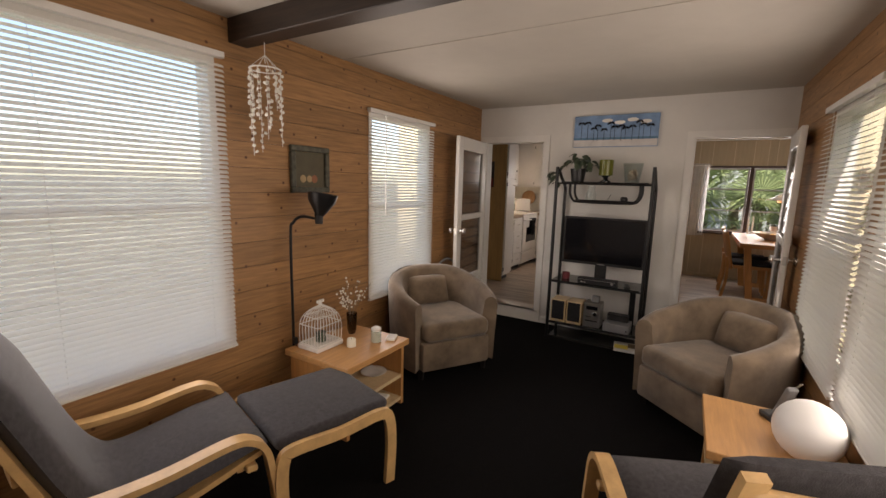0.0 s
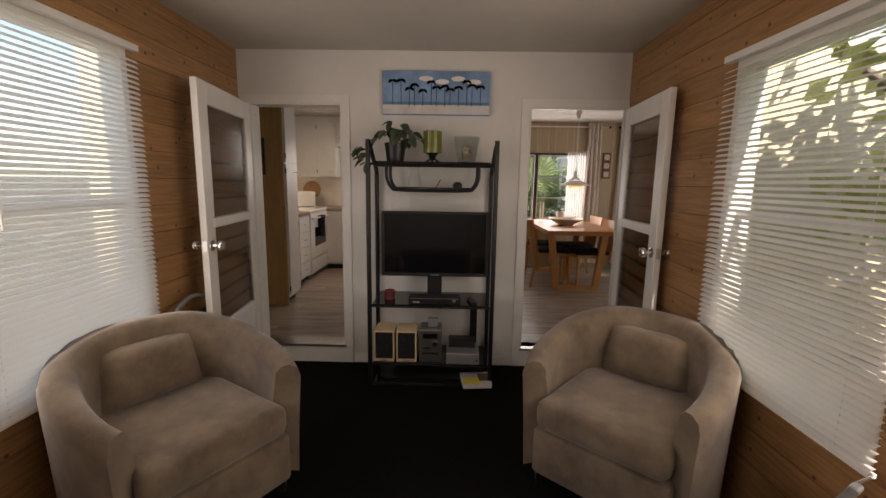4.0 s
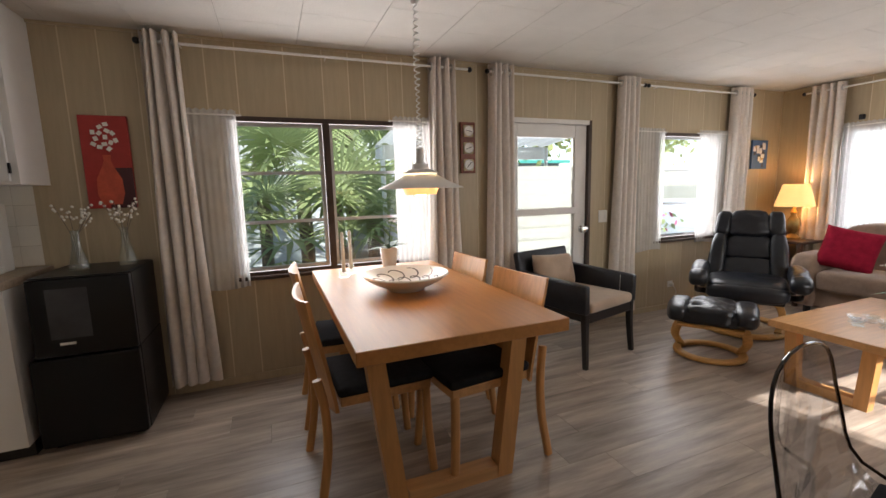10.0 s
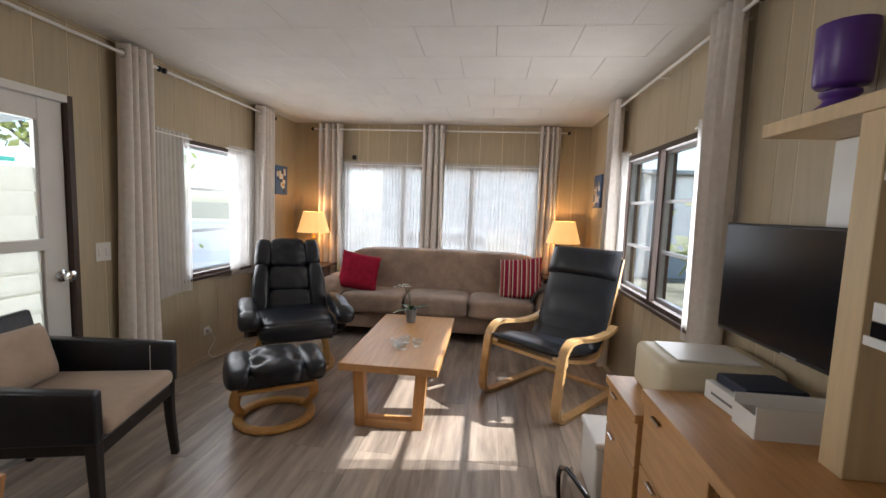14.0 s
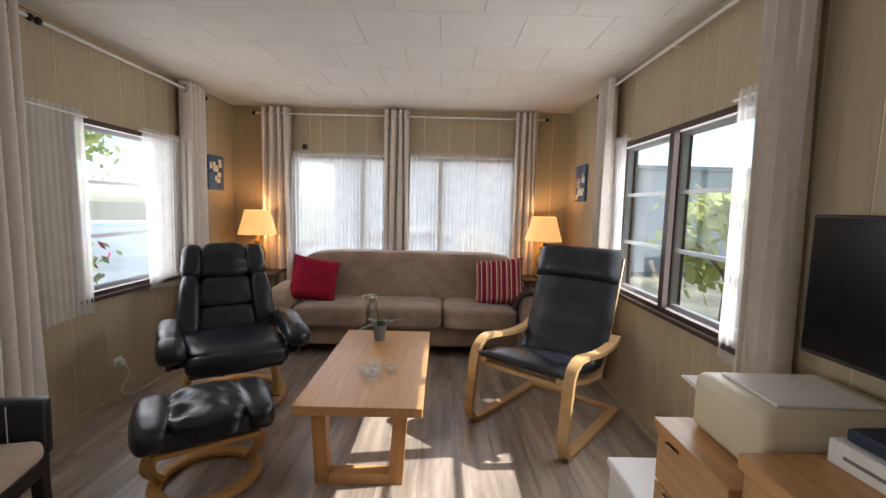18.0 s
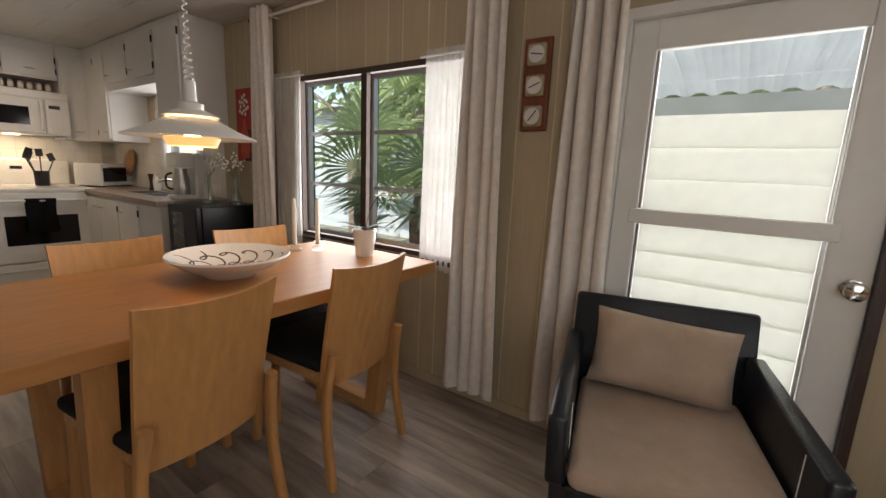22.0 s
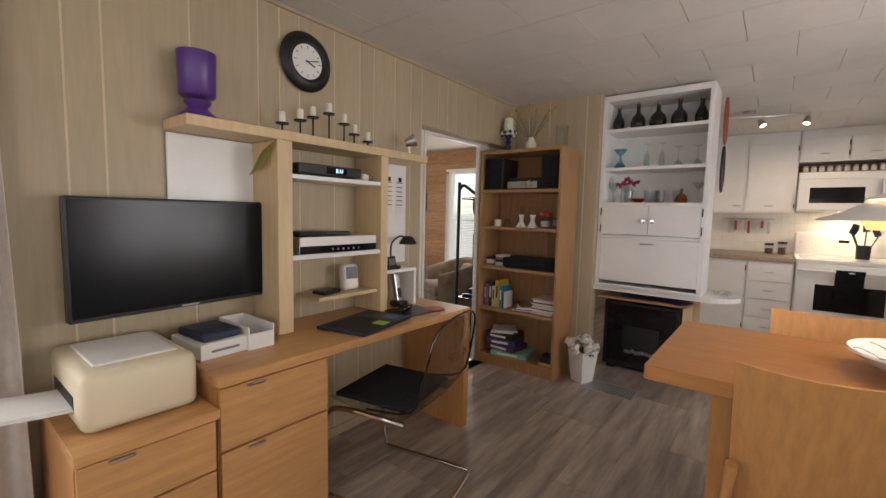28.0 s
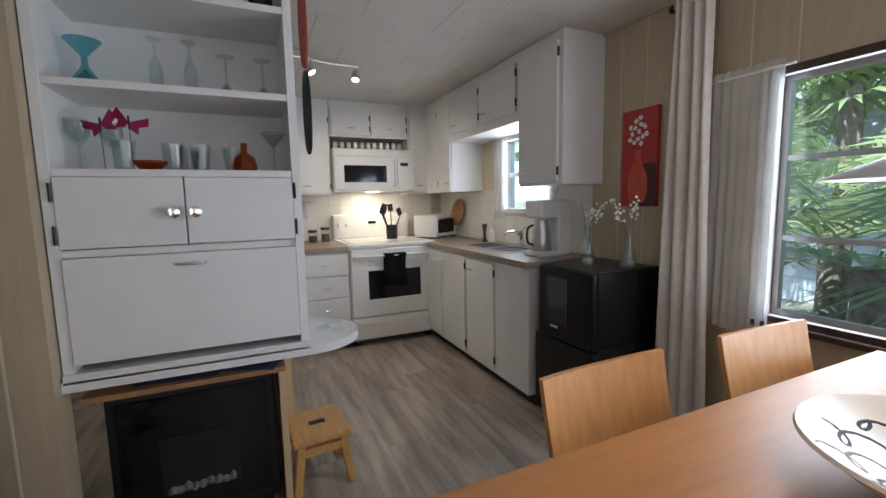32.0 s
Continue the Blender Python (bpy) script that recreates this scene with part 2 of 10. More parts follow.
M["black_plastic"] = mat("black_plastic", (0.012, 0.012, 0.013), 0.4, var=0.15, scale=12)
M["black_gloss"] = mat("black_gloss_panel", (0.006, 0.006, 0.008), 0.08, var=0.1, spec=0.5)
M["smoke_glass"] = mat("smoked_glass_shelf", (0.012, 0.014, 0.014), 0.08, var=0.1)
M["white_cab"] = mat("white_cabinet_paint", (0.77, 0.76, 0.74), 0.38, var=0.025, scale=4, bump=0.05, bscale=40)
M["white_plastic"] = mat("white_plastic", (0.78, 0.77, 0.74), 0.35, var=0.02)
M["cream_plastic"] = mat("yellowed_cream_plastic", (0.70, 0.62, 0.44), 0.45, var=0.03)
M["white_board"] = mat("white_board", (0.82, 0.82, 0.80), 0.3, var=0.02)
M["chrome"] = mat("chrome", (0.72, 0.72, 0.72), 0.12, 1.0, var=0.05)
M["steel"] = mat("brushed_steel", (0.55, 0.54, 0.52), 0.32, 1.0, var=0.06)
M["brass"] = mat("antique_brass", (0.35, 0.24, 0.09), 0.35, 0.9, var=0.2)
M["drape"] = mat("linen_drape", (0.78, 0.715, 0.655), 0.95, var=0.05, scale=30, bump=0.3, bscale=300, spec=0.1)
M["sheer"] = sheer_mat("white_sheer", (0.9, 0.89, 0.87), 0.44, 0.30)
M["slat"] = sheer_mat("white_blind_slat", (0.88, 0.87, 0.85), 0.0, 0.38)
M["counter"] = mat("grey_brown_laminate", (0.34, 0.265, 0.20), 0.4, var=0.15, scale=40)
M["wall_tile"] = mat("white_wall_tile", (0.80, 0.77, 0.70), 0.18, var=0.03, rnd=0.04)
M["grout"] = mat("tile_grout", (0.60, 0.56, 0.49), 0.9)
M["lamp_shade"] = mat("warm_lamp_shade", (0.75, 0.50, 0.20), 0.8, var=0.04, emit=(1.0, 0.52, 0.17), glow=0.36)
M["bulb"] = mat("lit_bulb", (1, 0.9, 0.7), 0.4, emit=(1.0, 0.74, 0.40), glow=3.0)
M["purple"] = mat("purple_glass", (0.10, 0.035, 0.24), 0.3, var=0.08)
M["red_cloth"] = mat("crimson_cushion", (0.30, 0.012, 0.035), 0.95, var=0.12, scale=20, bump=0.25, bscale=250, spec=0.15)
M["leaf"] = mat("plant_leaf", (0.045, 0.10, 0.035), 0.45, var=0.3, scale=14)
M["leaf_grey"] = mat("pothos_leaf", (0.07, 0.10, 0.06), 0.45, var=0.3, scale=14)
M["palm"] = sheer_mat("palm_leaf", (0.30, 0.36, 0.17), 0.0, 0.45)
M["bark"] = mat("palm_bark", (0.22, 0.18, 0.14), 0.9, var=0.3, scale=18, bump=0.6, bscale=30)
M["petal"] = mat("white_petal", (0.82, 0.80, 0.74), 0.7, var=0.05, scale=20)
M["dark_glass"] = mat("dark_bottle_glass", (0.010, 0.013, 0.008), 0.06, var=0.1)
M["clear_glass"] = glass_mat("clear_glass", (0.90, 0.93, 0.93), 0.25)
M["blue_glass"] = glass_mat("aqua_glass", (0.45, 0.74, 0.80), 0.25)
M["amber_glass"] = glass_mat("amber_glass", (0.75, 0.32, 0.08), 0.25)
M["ceramic"] = mat("white_ceramic", (0.80, 0.78, 0.74), 0.2, var=0.03)
M["wax"] = mat("candle_wax", (0.82, 0.78, 0.66), 0.5, var=0.03)
M["paper"] = mat("white_paper", (0.80, 0.79, 0.76), 0.7, var=0.03)
M["navy"] = mat("navy_plastic", (0.02, 0.03, 0.06), 0.4, var=0.1)
M["red"] = mat("red_plastic", (0.42, 0.03, 0.025), 0.4, var=0.1)
M["coral"] = mat("coral_paint", (0.60, 0.10, 0.05), 0.6, var=0.12, scale=20)
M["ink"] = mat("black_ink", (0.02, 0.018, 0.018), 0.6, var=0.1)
M["teal"] = mat("teal_paint", (0.03, 0.25, 0.22), 0.5, var=0.08)
M["siding"] = mat("pale_siding", (0.36, 0.39, 0.40), 0.5, var=0.04, scale=3)
M["grass"] = mat("lawn_and_gravel", (0.25, 0.235, 0.17), 0.95, var=0.3, scale=1.2)
M["concrete"] = mat("drive_concrete", (0.27, 0.265, 0.25), 0.9, var=0.1, scale=3)
M["car_white"] = mat("white_car_paint", (0.34, 0.36, 0.38), 0.2, var=0.02, coat=0.5)
M["tyre"] = mat("tyre_rubber", (0.015, 0.015, 0.016), 0.8, var=0.1)
M["pink"] = mat("bougainvillea", (0.62, 0.04, 0.14), 0.6, var=0.2, scale=30)
M["orange"] = mat("orange_flower", (0.65, 0.28, 0.04), 0.6, var=0.2, scale=30)
M["stool"] = mat("pine_stool", (0.62, 0.35, 0.11), 0.42, var=0.1, scale=5, grain=(2, 12, 12))
M["redwood"] = mat("redwood_board", (0.20, 0.055, 0.025), 0.4, var=0.15, scale=5, grain=(10, 10, 1))
M["ridged_glass"] = sheer_mat("frosted_jalousie", (0.84, 0.86, 0.80), 0.24, 0.42)
M["jalousie"] = glass_mat("louvre_glass", (0.74, 0.71, 0.66), 0.35, 0.12)


# ---- builders ----
def boxes(*bs, bevel=0.0, seg=1):
    bm = bmesh.new()
    for x0, x1, y0, y1, z0, z1 in bs:
        r = bmesh.ops.create_cube(bm, size=1.0)
        for v in r["verts"]:
            v.co = Vector(((x0 + x1) / 2 + v.co.x * (x1 - x0), (y0 + y1) / 2 + v.co.y * (y1 - y0), (z0 + z1) / 2 + v.co.z * (z1 - z0)))
    if bevel:
        bmesh.ops.bevel(bm, geom=bm.edges[:], offset=bevel, segments=seg, affect='EDGES', profile=0.5)
    return bm


def lathe(profile, n=28, at=(0, 0, 0), bm=None):
    """A turned shape from (radius, height) pairs."""
    bm = bm or bmesh.new()
    rings = []
    for r, z in profile:
        if r < 1e-5:
            rings.append([bm.verts.new((at[0], at[1], at[2] + z))])
        else:
            rings.append([bm.verts.new((at[0] + r * math.cos(2 * math.pi * k / n), at[1] + r * math.sin(2 * math.pi * k / n), at[2] + z)) for k in range(n)])
    for a, b in zip(rings, rings[1:]):
        for k in range(n):
            q = [a[k % len(a)], a[(k + 1) % len(a)], b[(k + 1) % len(b)], b[k % len(b)]]
            q = [v for i, v in enumerate(q) if v not in q[:i]]
            if len(q) > 2:
                bm.faces.new(q)
    for ring in (rings[0], rings[-1]):
        if len(ring) > 2:
            bm.faces.new(ring)
    bmesh.ops.recalc_face_normals(bm, faces=bm.faces[:])
    return bm


def sweep(points, section, closed=False, bm=None, taper=None):
    """A section of (u, v) pairs, or a radius, drawn along points."""
    bm = bm or bmesh.new()
    if not isinstance(section, (list, tuple)):
        section = [(section * math.cos(2 * math.pi * k / 10), section * math.sin(2 * math.pi * k / 10)) for k in range(10)]
    P = [Vector(p) for p in points]
    n = len(P)
    T = []
    for i in range(n):
        a = P[i - 1] if (i or closed) else P[i]
        b = P[(i + 1) % n] if (i < n - 1 or closed) else P[i]
        T.append((b - a).normalized())
    up = Vector((0, 0, 1)) if abs(T[0].z) < 0.9 else Vector((1, 0, 0))
    U = (up - T[0] * up.dot(T[0])).normalized()
    rings = []
    for i in range(n):
        U = (U - T[i] * U.dot(T[i])).normalized()
        W = T[i].cross(U)
        k = taper[i] if taper else 1.0
        rings.append([bm.verts.new(P[i] + W * (u * k) + U * (v * k)) for u, v in section])
    m = len(section)
    for i in range(n if closed else n - 1):
        a, b = rings[i], rings[(i + 1) % n]
        for k in range(m):
            bm.faces.new((a[k], a[(k + 1) % m], b[(k + 1) % m], b[k]))
    if not closed:
        bm.faces.new(rings[0][::-1])
        bm.faces.new(rings[-1])
    bmesh.ops.recalc_face_normals(bm, faces=bm.faces[:])
    return bm


def rect(w, h, r=0.0):
    a, b = w / 2, h / 2
    if not r:
        return [(-a, -b), (a, -b), (a, b), (-a, b)]
    out = []
    for cx, cy, q in ((a - r, b - r, 0), (-a + r, b - r, 1), (-a + r, -b + r, 2), (a - r, -b + r, 3)):
        out += [(cx + r * math.cos((q + k / 2) * math.pi / 2), cy + r * math.sin((q + k / 2) * math.pi / 2)) for k in range(3)]
    return out


def smooth_path(pts, n=6, closed=False):
    """Points of a Catmull-Rom curve through pts."""
    P = [Vector(p) for p in pts]
    out = []
    m = len(P)
    for i in range(m if closed else m - 1):
        if closed:
            a, b, c, d = P[i - 1], P[i], P[(i + 1) % m], P[(i + 2) % m]
        else:
            a, b, c, d = P[max(i - 1, 0)], P[i], P[i + 1], P[min(i + 2, m - 1)]
        for k in range(n):
            t = k / n
            out.append(0.5 * ((2 * b) + (c - a) * t + (2 * a - 5 * b + 4 * c - d) * t * t + (3 * b - a - 3 * c + d) * t ** 3))
    if not closed:
        out.append(P[-1])
    return out


def cushion(w, d, h, puff=0.5, n=10, at=(0, 0, 0), corner=0.0):
    """A soft pad w by d by h, its middle at at."""
    bm = bmesh.new()
    grid = {}
    for s in (1, -1):
        for i in range(n + 1):
            for j in range(n + 1):
                u, v = 2 * i / n - 1, 2 * j / n - 1
                edge = i in (0, n) or j in (0, n)
                if s == -1 and edge:
                    grid[s, i, j] = grid[1, i, j]
                    continue
                t = (1 - abs(u) ** 4) * (1 - abs(v) ** 4)
                z = s * h / 2 * max(t, 0) ** puff
                k = 1 - corner * (1 - abs(u)) * 0
                pinch = 1 - corner * (u * u * (1 - v * v) * 0.5)
                pinch2 = 1 - corner * (v * v * (1 - u * u) * 0.5)
                grid[s, i, j] = bm.verts.new((at[0] + u * w / 2 * pinch * k, at[1] + v * d / 2 * pinch2, at[2] + z))
        for i in range(n):
            for j in range(n):
                q = [grid[s, i, j], grid[s, i + 1, j], grid[s, i + 1, j + 1], grid[s, i, j + 1]]
                try:
                    bm.faces.new(q if s == 1 else q[::-1])
                except ValueError:
                    pass
    return bm


def padded(x0, x1, y0, y1, z0, z1, k=5.0, n=12, wrinkle=0.0, freq=14.0, seed=0, pins=()):
    """A stuffed block with round edges, creased skin and, at pins (x, y), sewn-in dimples in its top."""
    bm = bmesh.new()
    c = Vector(((x0 + x1) / 2, (y0 + y1) / 2, (z0 + z1) / 2))
    h = Vector(((x1 - x0) / 2, (y1 - y0) / 2, (z1 - z0) / 2))
    seen = {}

    def vert(p):
        key = (round(p[0], 5), round(p[1], 5), round(p[2], 5))
        if key not in seen:
            r = sum(abs(q) ** k for q in p) ** (1 / k)
            d = Vector(p) / r
            v = Vector((c.x + h.x * d.x, c.y + h.y * d.y, c.z + h.z * d.z))
            if wrinkle:
                w = noise.noise(Vector((v.x * freq, v.y * freq * 0.55, v.z * freq)) + Vector((seed * 7.1, 3.3, seed)))
                v += d.normalized() * wrinkle * (1 - abs(w) * 3.0)
            if d.z > 0.3:
                for px, py in pins:
                    v.z -= 0.030 * math.exp(-((v.x - px) ** 2 + (v.y - py) ** 2) / 0.0016)
            seen[key] = bm.verts.new(v)
        return seen[key]
    for axis in range(3):
        for s in (-1, 1):
            for i in range(n):
                for j in range(n):
                    q = []
                    for a, b in ((i, j), (i + 1, j), (i + 1, j + 1), (i, j + 1)):
                        p = [0, 0, 0]
                        p[axis] = s
                        p[(axis + 1) % 3] = 2 * a / n - 1
                        p[(axis + 2) % 3] = 2 * b / n - 1
                        q.append(vert(p))
                    bm.faces.new(q if s > 0 else q[::-1])
    return bm


def moved(bm, m):
    bm.transform(m)
    return bm


def part(name, bm, material, parent=None, label="", smooth=0.0):
    me = bpy.data.meshes.new(name)
    bm.to_mesh(me)
    bm.free()
    me.materials.append(material)
    if smooth:
        me.shade_smooth()
        me.set_sharp_from_angle(angle=radians(smooth))
    ob = new(name, me)
    ob.parent = parent
    if label:
        ob["label"] = label
    return ob


def thing(name, label, category, x=0.0, y=0.0, z=0.0, rz=0.0, group="", kind=""):
    ob = new(name)
    ob.empty_display_size = 0.05
    ob.matrix_basis = pose(x, y, z, 0, 0, rz)
    return tagged(ob, label, category, group, kind)


def solid(name, bm, material, label, category="", group="", kind="", x=0.0, y=0.0, z=0.0, rz=0.0, smooth=0.0):
    """A thing of one mesh."""
    ob = part(name, bm, material, None, "", smooth)
    ob.matrix_basis = pose(x, y, z, 0, 0, rz)
    return tagged(ob, label, category, group, kind)


def share(name, mesh, parent, m):
    """One more piece on a mesh that others use."""
    ob = new(name, mesh)
    ob.parent = parent
    ob.matrix_basis = m
    return ob


def cut(a0, a1, b0, b1, holes):
    """The rectangles left of a0..a1 by b0..b1 when the holes (a0, a1, b0, b1) are taken out."""
    todo = [(a0, a1, b0, b1)]
    for h0, h1, g0, g1 in holes:
        left = []
        for p0, p1, q0, q1 in todo:
            if h0 >= p1 or h1 <= p0 or g0 >= q1 or g1 <= q0:
                left.append((p0, p1, q0, q1))
                continue
            if q0 < g0:
                left.append((p0, p1, q0, g0))
            if g1 < q1:
                left.append((p0, p1, g1, q1))
            m0, m1 = max(q0, g0), min(q1, g1)
            if p0 < h0:
                left.append((p0, h0, m0, m1))
            if h1 < p1:
                left.append((h1, p1, m0, m1))
        todo = left
    return [r for r in todo if r[1] - r[0] > 0.004 and r[3] - r[2] > 0.004]


def wall(name, axis, c0, c1, a0, a1, z0, z1, holes, material, label):
    """A wall across axis from c0 to c1, running a0..a1, with openings (a0, a1, z0, z1)."""
    rs = cut(a0, a1, z0, z1, holes)
    bm = boxes(*[(c0, c1, p0, p1, q0, q1) if axis == 'x' else (p0, p1, c0, c1, q0, q1) for p0, p1, q0, q1 in rs])
    return solid(name, bm, material, label, "wall", kind="structure")


def strips(parent, name, axis, c0, c1, edges, lo, hi, along, holes, material, gap=0.004):
    """Boards on a wall, each a part, cut round the openings. along 'z': upright boards between edges; 'a': level boards."""
    for e0, e1 in zip(edges, edges[1:]):
        rs = cut(e0 + gap / 2, e1 - gap / 2, lo, hi, holes) if along == 'z' else cut(lo, hi, e0 + gap / 2, e1 - gap / 2, holes)
        if not rs:
            continue
        bm = boxes(*[(c0, c1, p0, p1, q0, q1) if axis == 'x' else (p0, p1, c0, c1, q0, q1) for p0, p1, q0, q1 in rs])
        part(name, bm, material, parent)
M["black_gloss2"] = mat("black_appliance", (0.006, 0.006, 0.0065), 0.28, var=0.1, spec=0.3)
M["grey_glass"] = mat("grey_cooler_glass", (0.06, 0.06, 0.065), 0.1, var=0.1)
KSPOT, KHOOD = 5.0, 0.8
M["frosted"] = mat("frosted_globe_glass", (0.80, 0.79, 0.77), 0.35, var=0.02)
M["smoke_clear2"] = glass_mat("smoked_vase_glass", (0.45, 0.40, 0.36), 0.25)
M["frame_green"] = mat("worn_green_frame", (0.10, 0.10, 0.075), 0.6, var=0.25, scale=30, bump=0.2, bscale=80)
M["olive"] = mat("olive_glass", (0.16, 0.17, 0.03), 0.15, var=0.1)
M["shells"] = mat("pale_shells", (0.60, 0.47, 0.36), 0.6, var=0.2, scale=60)
M["sky_print"] = mat("printed_sky", (0.22, 0.36, 0.58), 0.6, var=0.18, scale=5)
M["dial_gold"] = mat("pale_gold_dial_mount", (0.55, 0.45, 0.25), 0.4, var=0.05)
M["tree_leaf"] = sheer_mat("oak_leaf", (0.14, 0.20, 0.05), 0.0, 0.4)
WL, WLF = 5.4, 2.7
M["smoke_clear"] = glass_mat("smoked_acrylic", (0.76, 0.76, 0.77), 0.35)
M["tv_screen"] = mat("tv_screen_glass", (0.004, 0.006, 0.009), 0.2, var=0.1, spec=0.3)
# leaf colour lifted and made more translucent, so sunlight is partly painted in
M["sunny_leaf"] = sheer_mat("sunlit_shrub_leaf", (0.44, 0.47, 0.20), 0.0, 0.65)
M["blue_siding"] = mat("pale_blue_siding", (0.21, 0.255, 0.28), 0.5, var=0.04, scale=3)

# ---- plan ----
N, S, E, W = 7.82, 4.67, 6.56, -1.90      # main room: inner faces
CEIL = 2.12
# front room
XL, XR, YT, YB = -0.87, 1.88, 4.55, -1.3
ZF = -0.14
T = 0.10
SLOPE = 0.006


def front_ceiling(y):
    return 2.12 - SLOPE * (YT - y)


# openings as (a0, a1, z0, z1)
DWIN = (1.31, 2.62, 0.69, 1.68)
DOORN = (3.23, 4.055, 0.0, 1.745)
WIN3 = (4.80, 5.62, 0.68, 1.67)
KWIN = (-0.64, 0.0, 1.10, 1.70)
EWIN = (5.18, 7.26, 0.71, 1.68)
SWIN = (4.12, 5.38, 0.71, 1.67)
RDOOR = (1.18, 1.86, 0.0, 1.765)
ALCOVE = (0.81, 2.005, 0.0, 1.765)        # the desk wall stands back here, round doorway and bookcase
LDOOR = (-0.79, -0.125, 0.0, 1.775)
LW1 = (0.15, 1.54, 0.42, 1.90)
LW2 = (2.69, 3.51, 0.42, 1.815)
RW2 = (2.61, 3.42, 0.45, 1.765)
RW1 = (1.65, 2.50, 0.45, 1.785)
RW0 = (0.50, 1.51, 0.45, 1.785)

# ---- structure: main room ----
wall("wall_north", 'y', N, N + T, W - T, E + T, -0.3, CEIL + 0.1, [DWIN, DOORN, WIN3, KWIN], M["panel_gap"], "beige panelled outer wall with three windows and a door")
wall("wall_east", 'x', E, E + T, S - 0.05, N, -0.3, CEIL + 0.1, [EWIN], M["panel_gap"], "beige panelled end wall behind the sofa with a wide window")
wall("wall_south", 'y', YT + 0.016, S, W - T, E + T, -0.3, CEIL + 0.1, [SWIN, ALCOVE, LDOOR], M["panel_gap"], "beige panelled wall behind the desk with a doorway and a window")
wall("wall_west", 'x', W - T, W, S, N, -0.3, CEIL + 0.1, [], M["white_wall"], "painted end wall of the kitchen")


def panels(name, axis, face, sgn, a0, a1, holes, seed, lo=0.0):
    """Upright wall panels of uneven widths, their cream grooves left open."""
    rng = random.Random(seed)
    root = bpy.data.objects[name]
    edges = [a0]
    widths = (0.10, 0.20, 0.135, 0.27, 0.165, 0.23)
    while edges[-1] < a1 - 0.12:
        edges.append(min(edges[-1] + rng.choice(widths), a1))
    edges[-1] = a1
    c = (face, face + sgn * 0.0045)
    rs = [(h0, h1, g0 - (0.2 if g0 == 0 else 0), g1) for h0, h1, g0, g1 in holes]
    strips(root, "groove_sheet", axis, min(c), max(c), [a0, a1], lo, CEIL, 'z', rs, M["panel_gap"], 0.0)
    c = (face + sgn * 0.0046, face + sgn * 0.006)
    holes = [(h0, h1, g0 - (0.2 if g0 == 0 else 0), g1) for h0, h1, g0, g1 in holes]
    strips(root, "panel", axis, min(c), max(c), edges, lo, CEIL, 'z', holes, M["panel"], 0.007)


panels("wall_north", 'y', N, -1, 0.36, E - 0.007, [DWIN, DOORN, WIN3], 3)
panels("wall_east", 'x', E, -1, S + 0.007, N - 0.007, [EWIN], 5)
panels("wall_south", 'y', S, 1, 0.81, E - 0.007, [SWIN, ALCOVE], 7)

# floor planks
floor = solid("floor", boxes((W, E, YT + 0.016, N, -0.10, -0.004)), M["plank_gap"], "grey-brown oak-look vinyl plank floor", "floor", kind="structure")
rng = random.Random(11)
_meshes = {}


def plank_mesh(l, w):
    key = (round(l, 2), round(w, 3))
    if key not in _meshes:
        ob = part("plank", boxes((0, key[0] - 0.0016, 0, key[1] - 0.0016, -0.004, 0.0)), M["plank"], floor)
        _meshes[key] = ob.data
        bpy.data.objects.remove(ob)
    return _meshes[key]


PW = 0.1806
for j in range(18):
    y = S + j * PW
    w = min(PW, N - y)
    x = W
    first = rng.choice((0.3, 0.5, 0.7, 0.9, 1.1))
    while x < E - 0.01:
        l = min(first or 1.22, E - x)
        first = 0
        share("plank", plank_mesh(l, w), floor, pose(x, y, 0))
        x += l

share("plank", plank_mesh(ALCOVE[1] - ALCOVE[0], S - YT - 0.026), floor, pose(ALCOVE[0], YT + 0.026, 0))

# ceiling: staggered square tiles in one mesh
bm = boxes((W, E, S, N, CEIL + 0.006, CEIL + 0.10))
TS = 0.405
for i in range(int((E - W) / TS) + 2):
    x0 = W + i * TS
    x1 = min(x0 + TS, E) - 0.003
    off = (i % 2) * TS / 2
    for j in range(-1, int((N - S) / TS) + 2):
        y0, y1 = max(S + j * TS + off, S), min(S + (j + 1) * TS + off - 0.003, N)
        if y1 - y0 > 0.02 and x1 - x0 > 0.02:
            r = bmesh.ops.create_cube(bm, size=1.0)
            for v in r["verts"]:
                v.co = Vector(((x0 + x1) / 2 + v.co.x * (x1 - x0), (y0 + y1) / 2 + v.co.y * (y1 - y0), CEIL + 0.003 + v.co.z * 0.006))
ceil = solid("ceiling", bm, M["ceiling_tile"], "white fissured ceiling tiles laid in staggered rows", "ceiling", kind="structure")
ceil.data.materials.append(M["ceiling_gap"])
for p in ceil.data.polygons[:6]:
    p.material_index = 1
solid("roof_edge", boxes((W - T, E + T, YT + 0.06, N + T, CEIL + 0.101, CEIL + 0.2)), M["siding"], "flat metal roof over the main room", "roof", kind="structure")

# ---- structure: front room ----
TW = wall("wall_partition", 'y', YT, YT + 0.015, XL - T, XR + T + 0.10, ZF - 0.05, 2.12 + 0.03, [RDOOR, LDOOR], M["white_wall"], "white-painted partition wall with two doorways")
LWALL = wall("wall_left", 'x', XL - T, XL, YB, YT, ZF - 0.05, 2.12 + 0.2, [LW1, LW2], M["pine_dark"], "knotty pine plank wall with two blinded windows")
RWALL = wall("wall_right", 'x', XR, XR + T, YB, YT, ZF - 0.05, 2.12 + 0.2, [RW0, RW1, RW2], M["pine_dark"], "knotty pine plank wall with blinded windows")
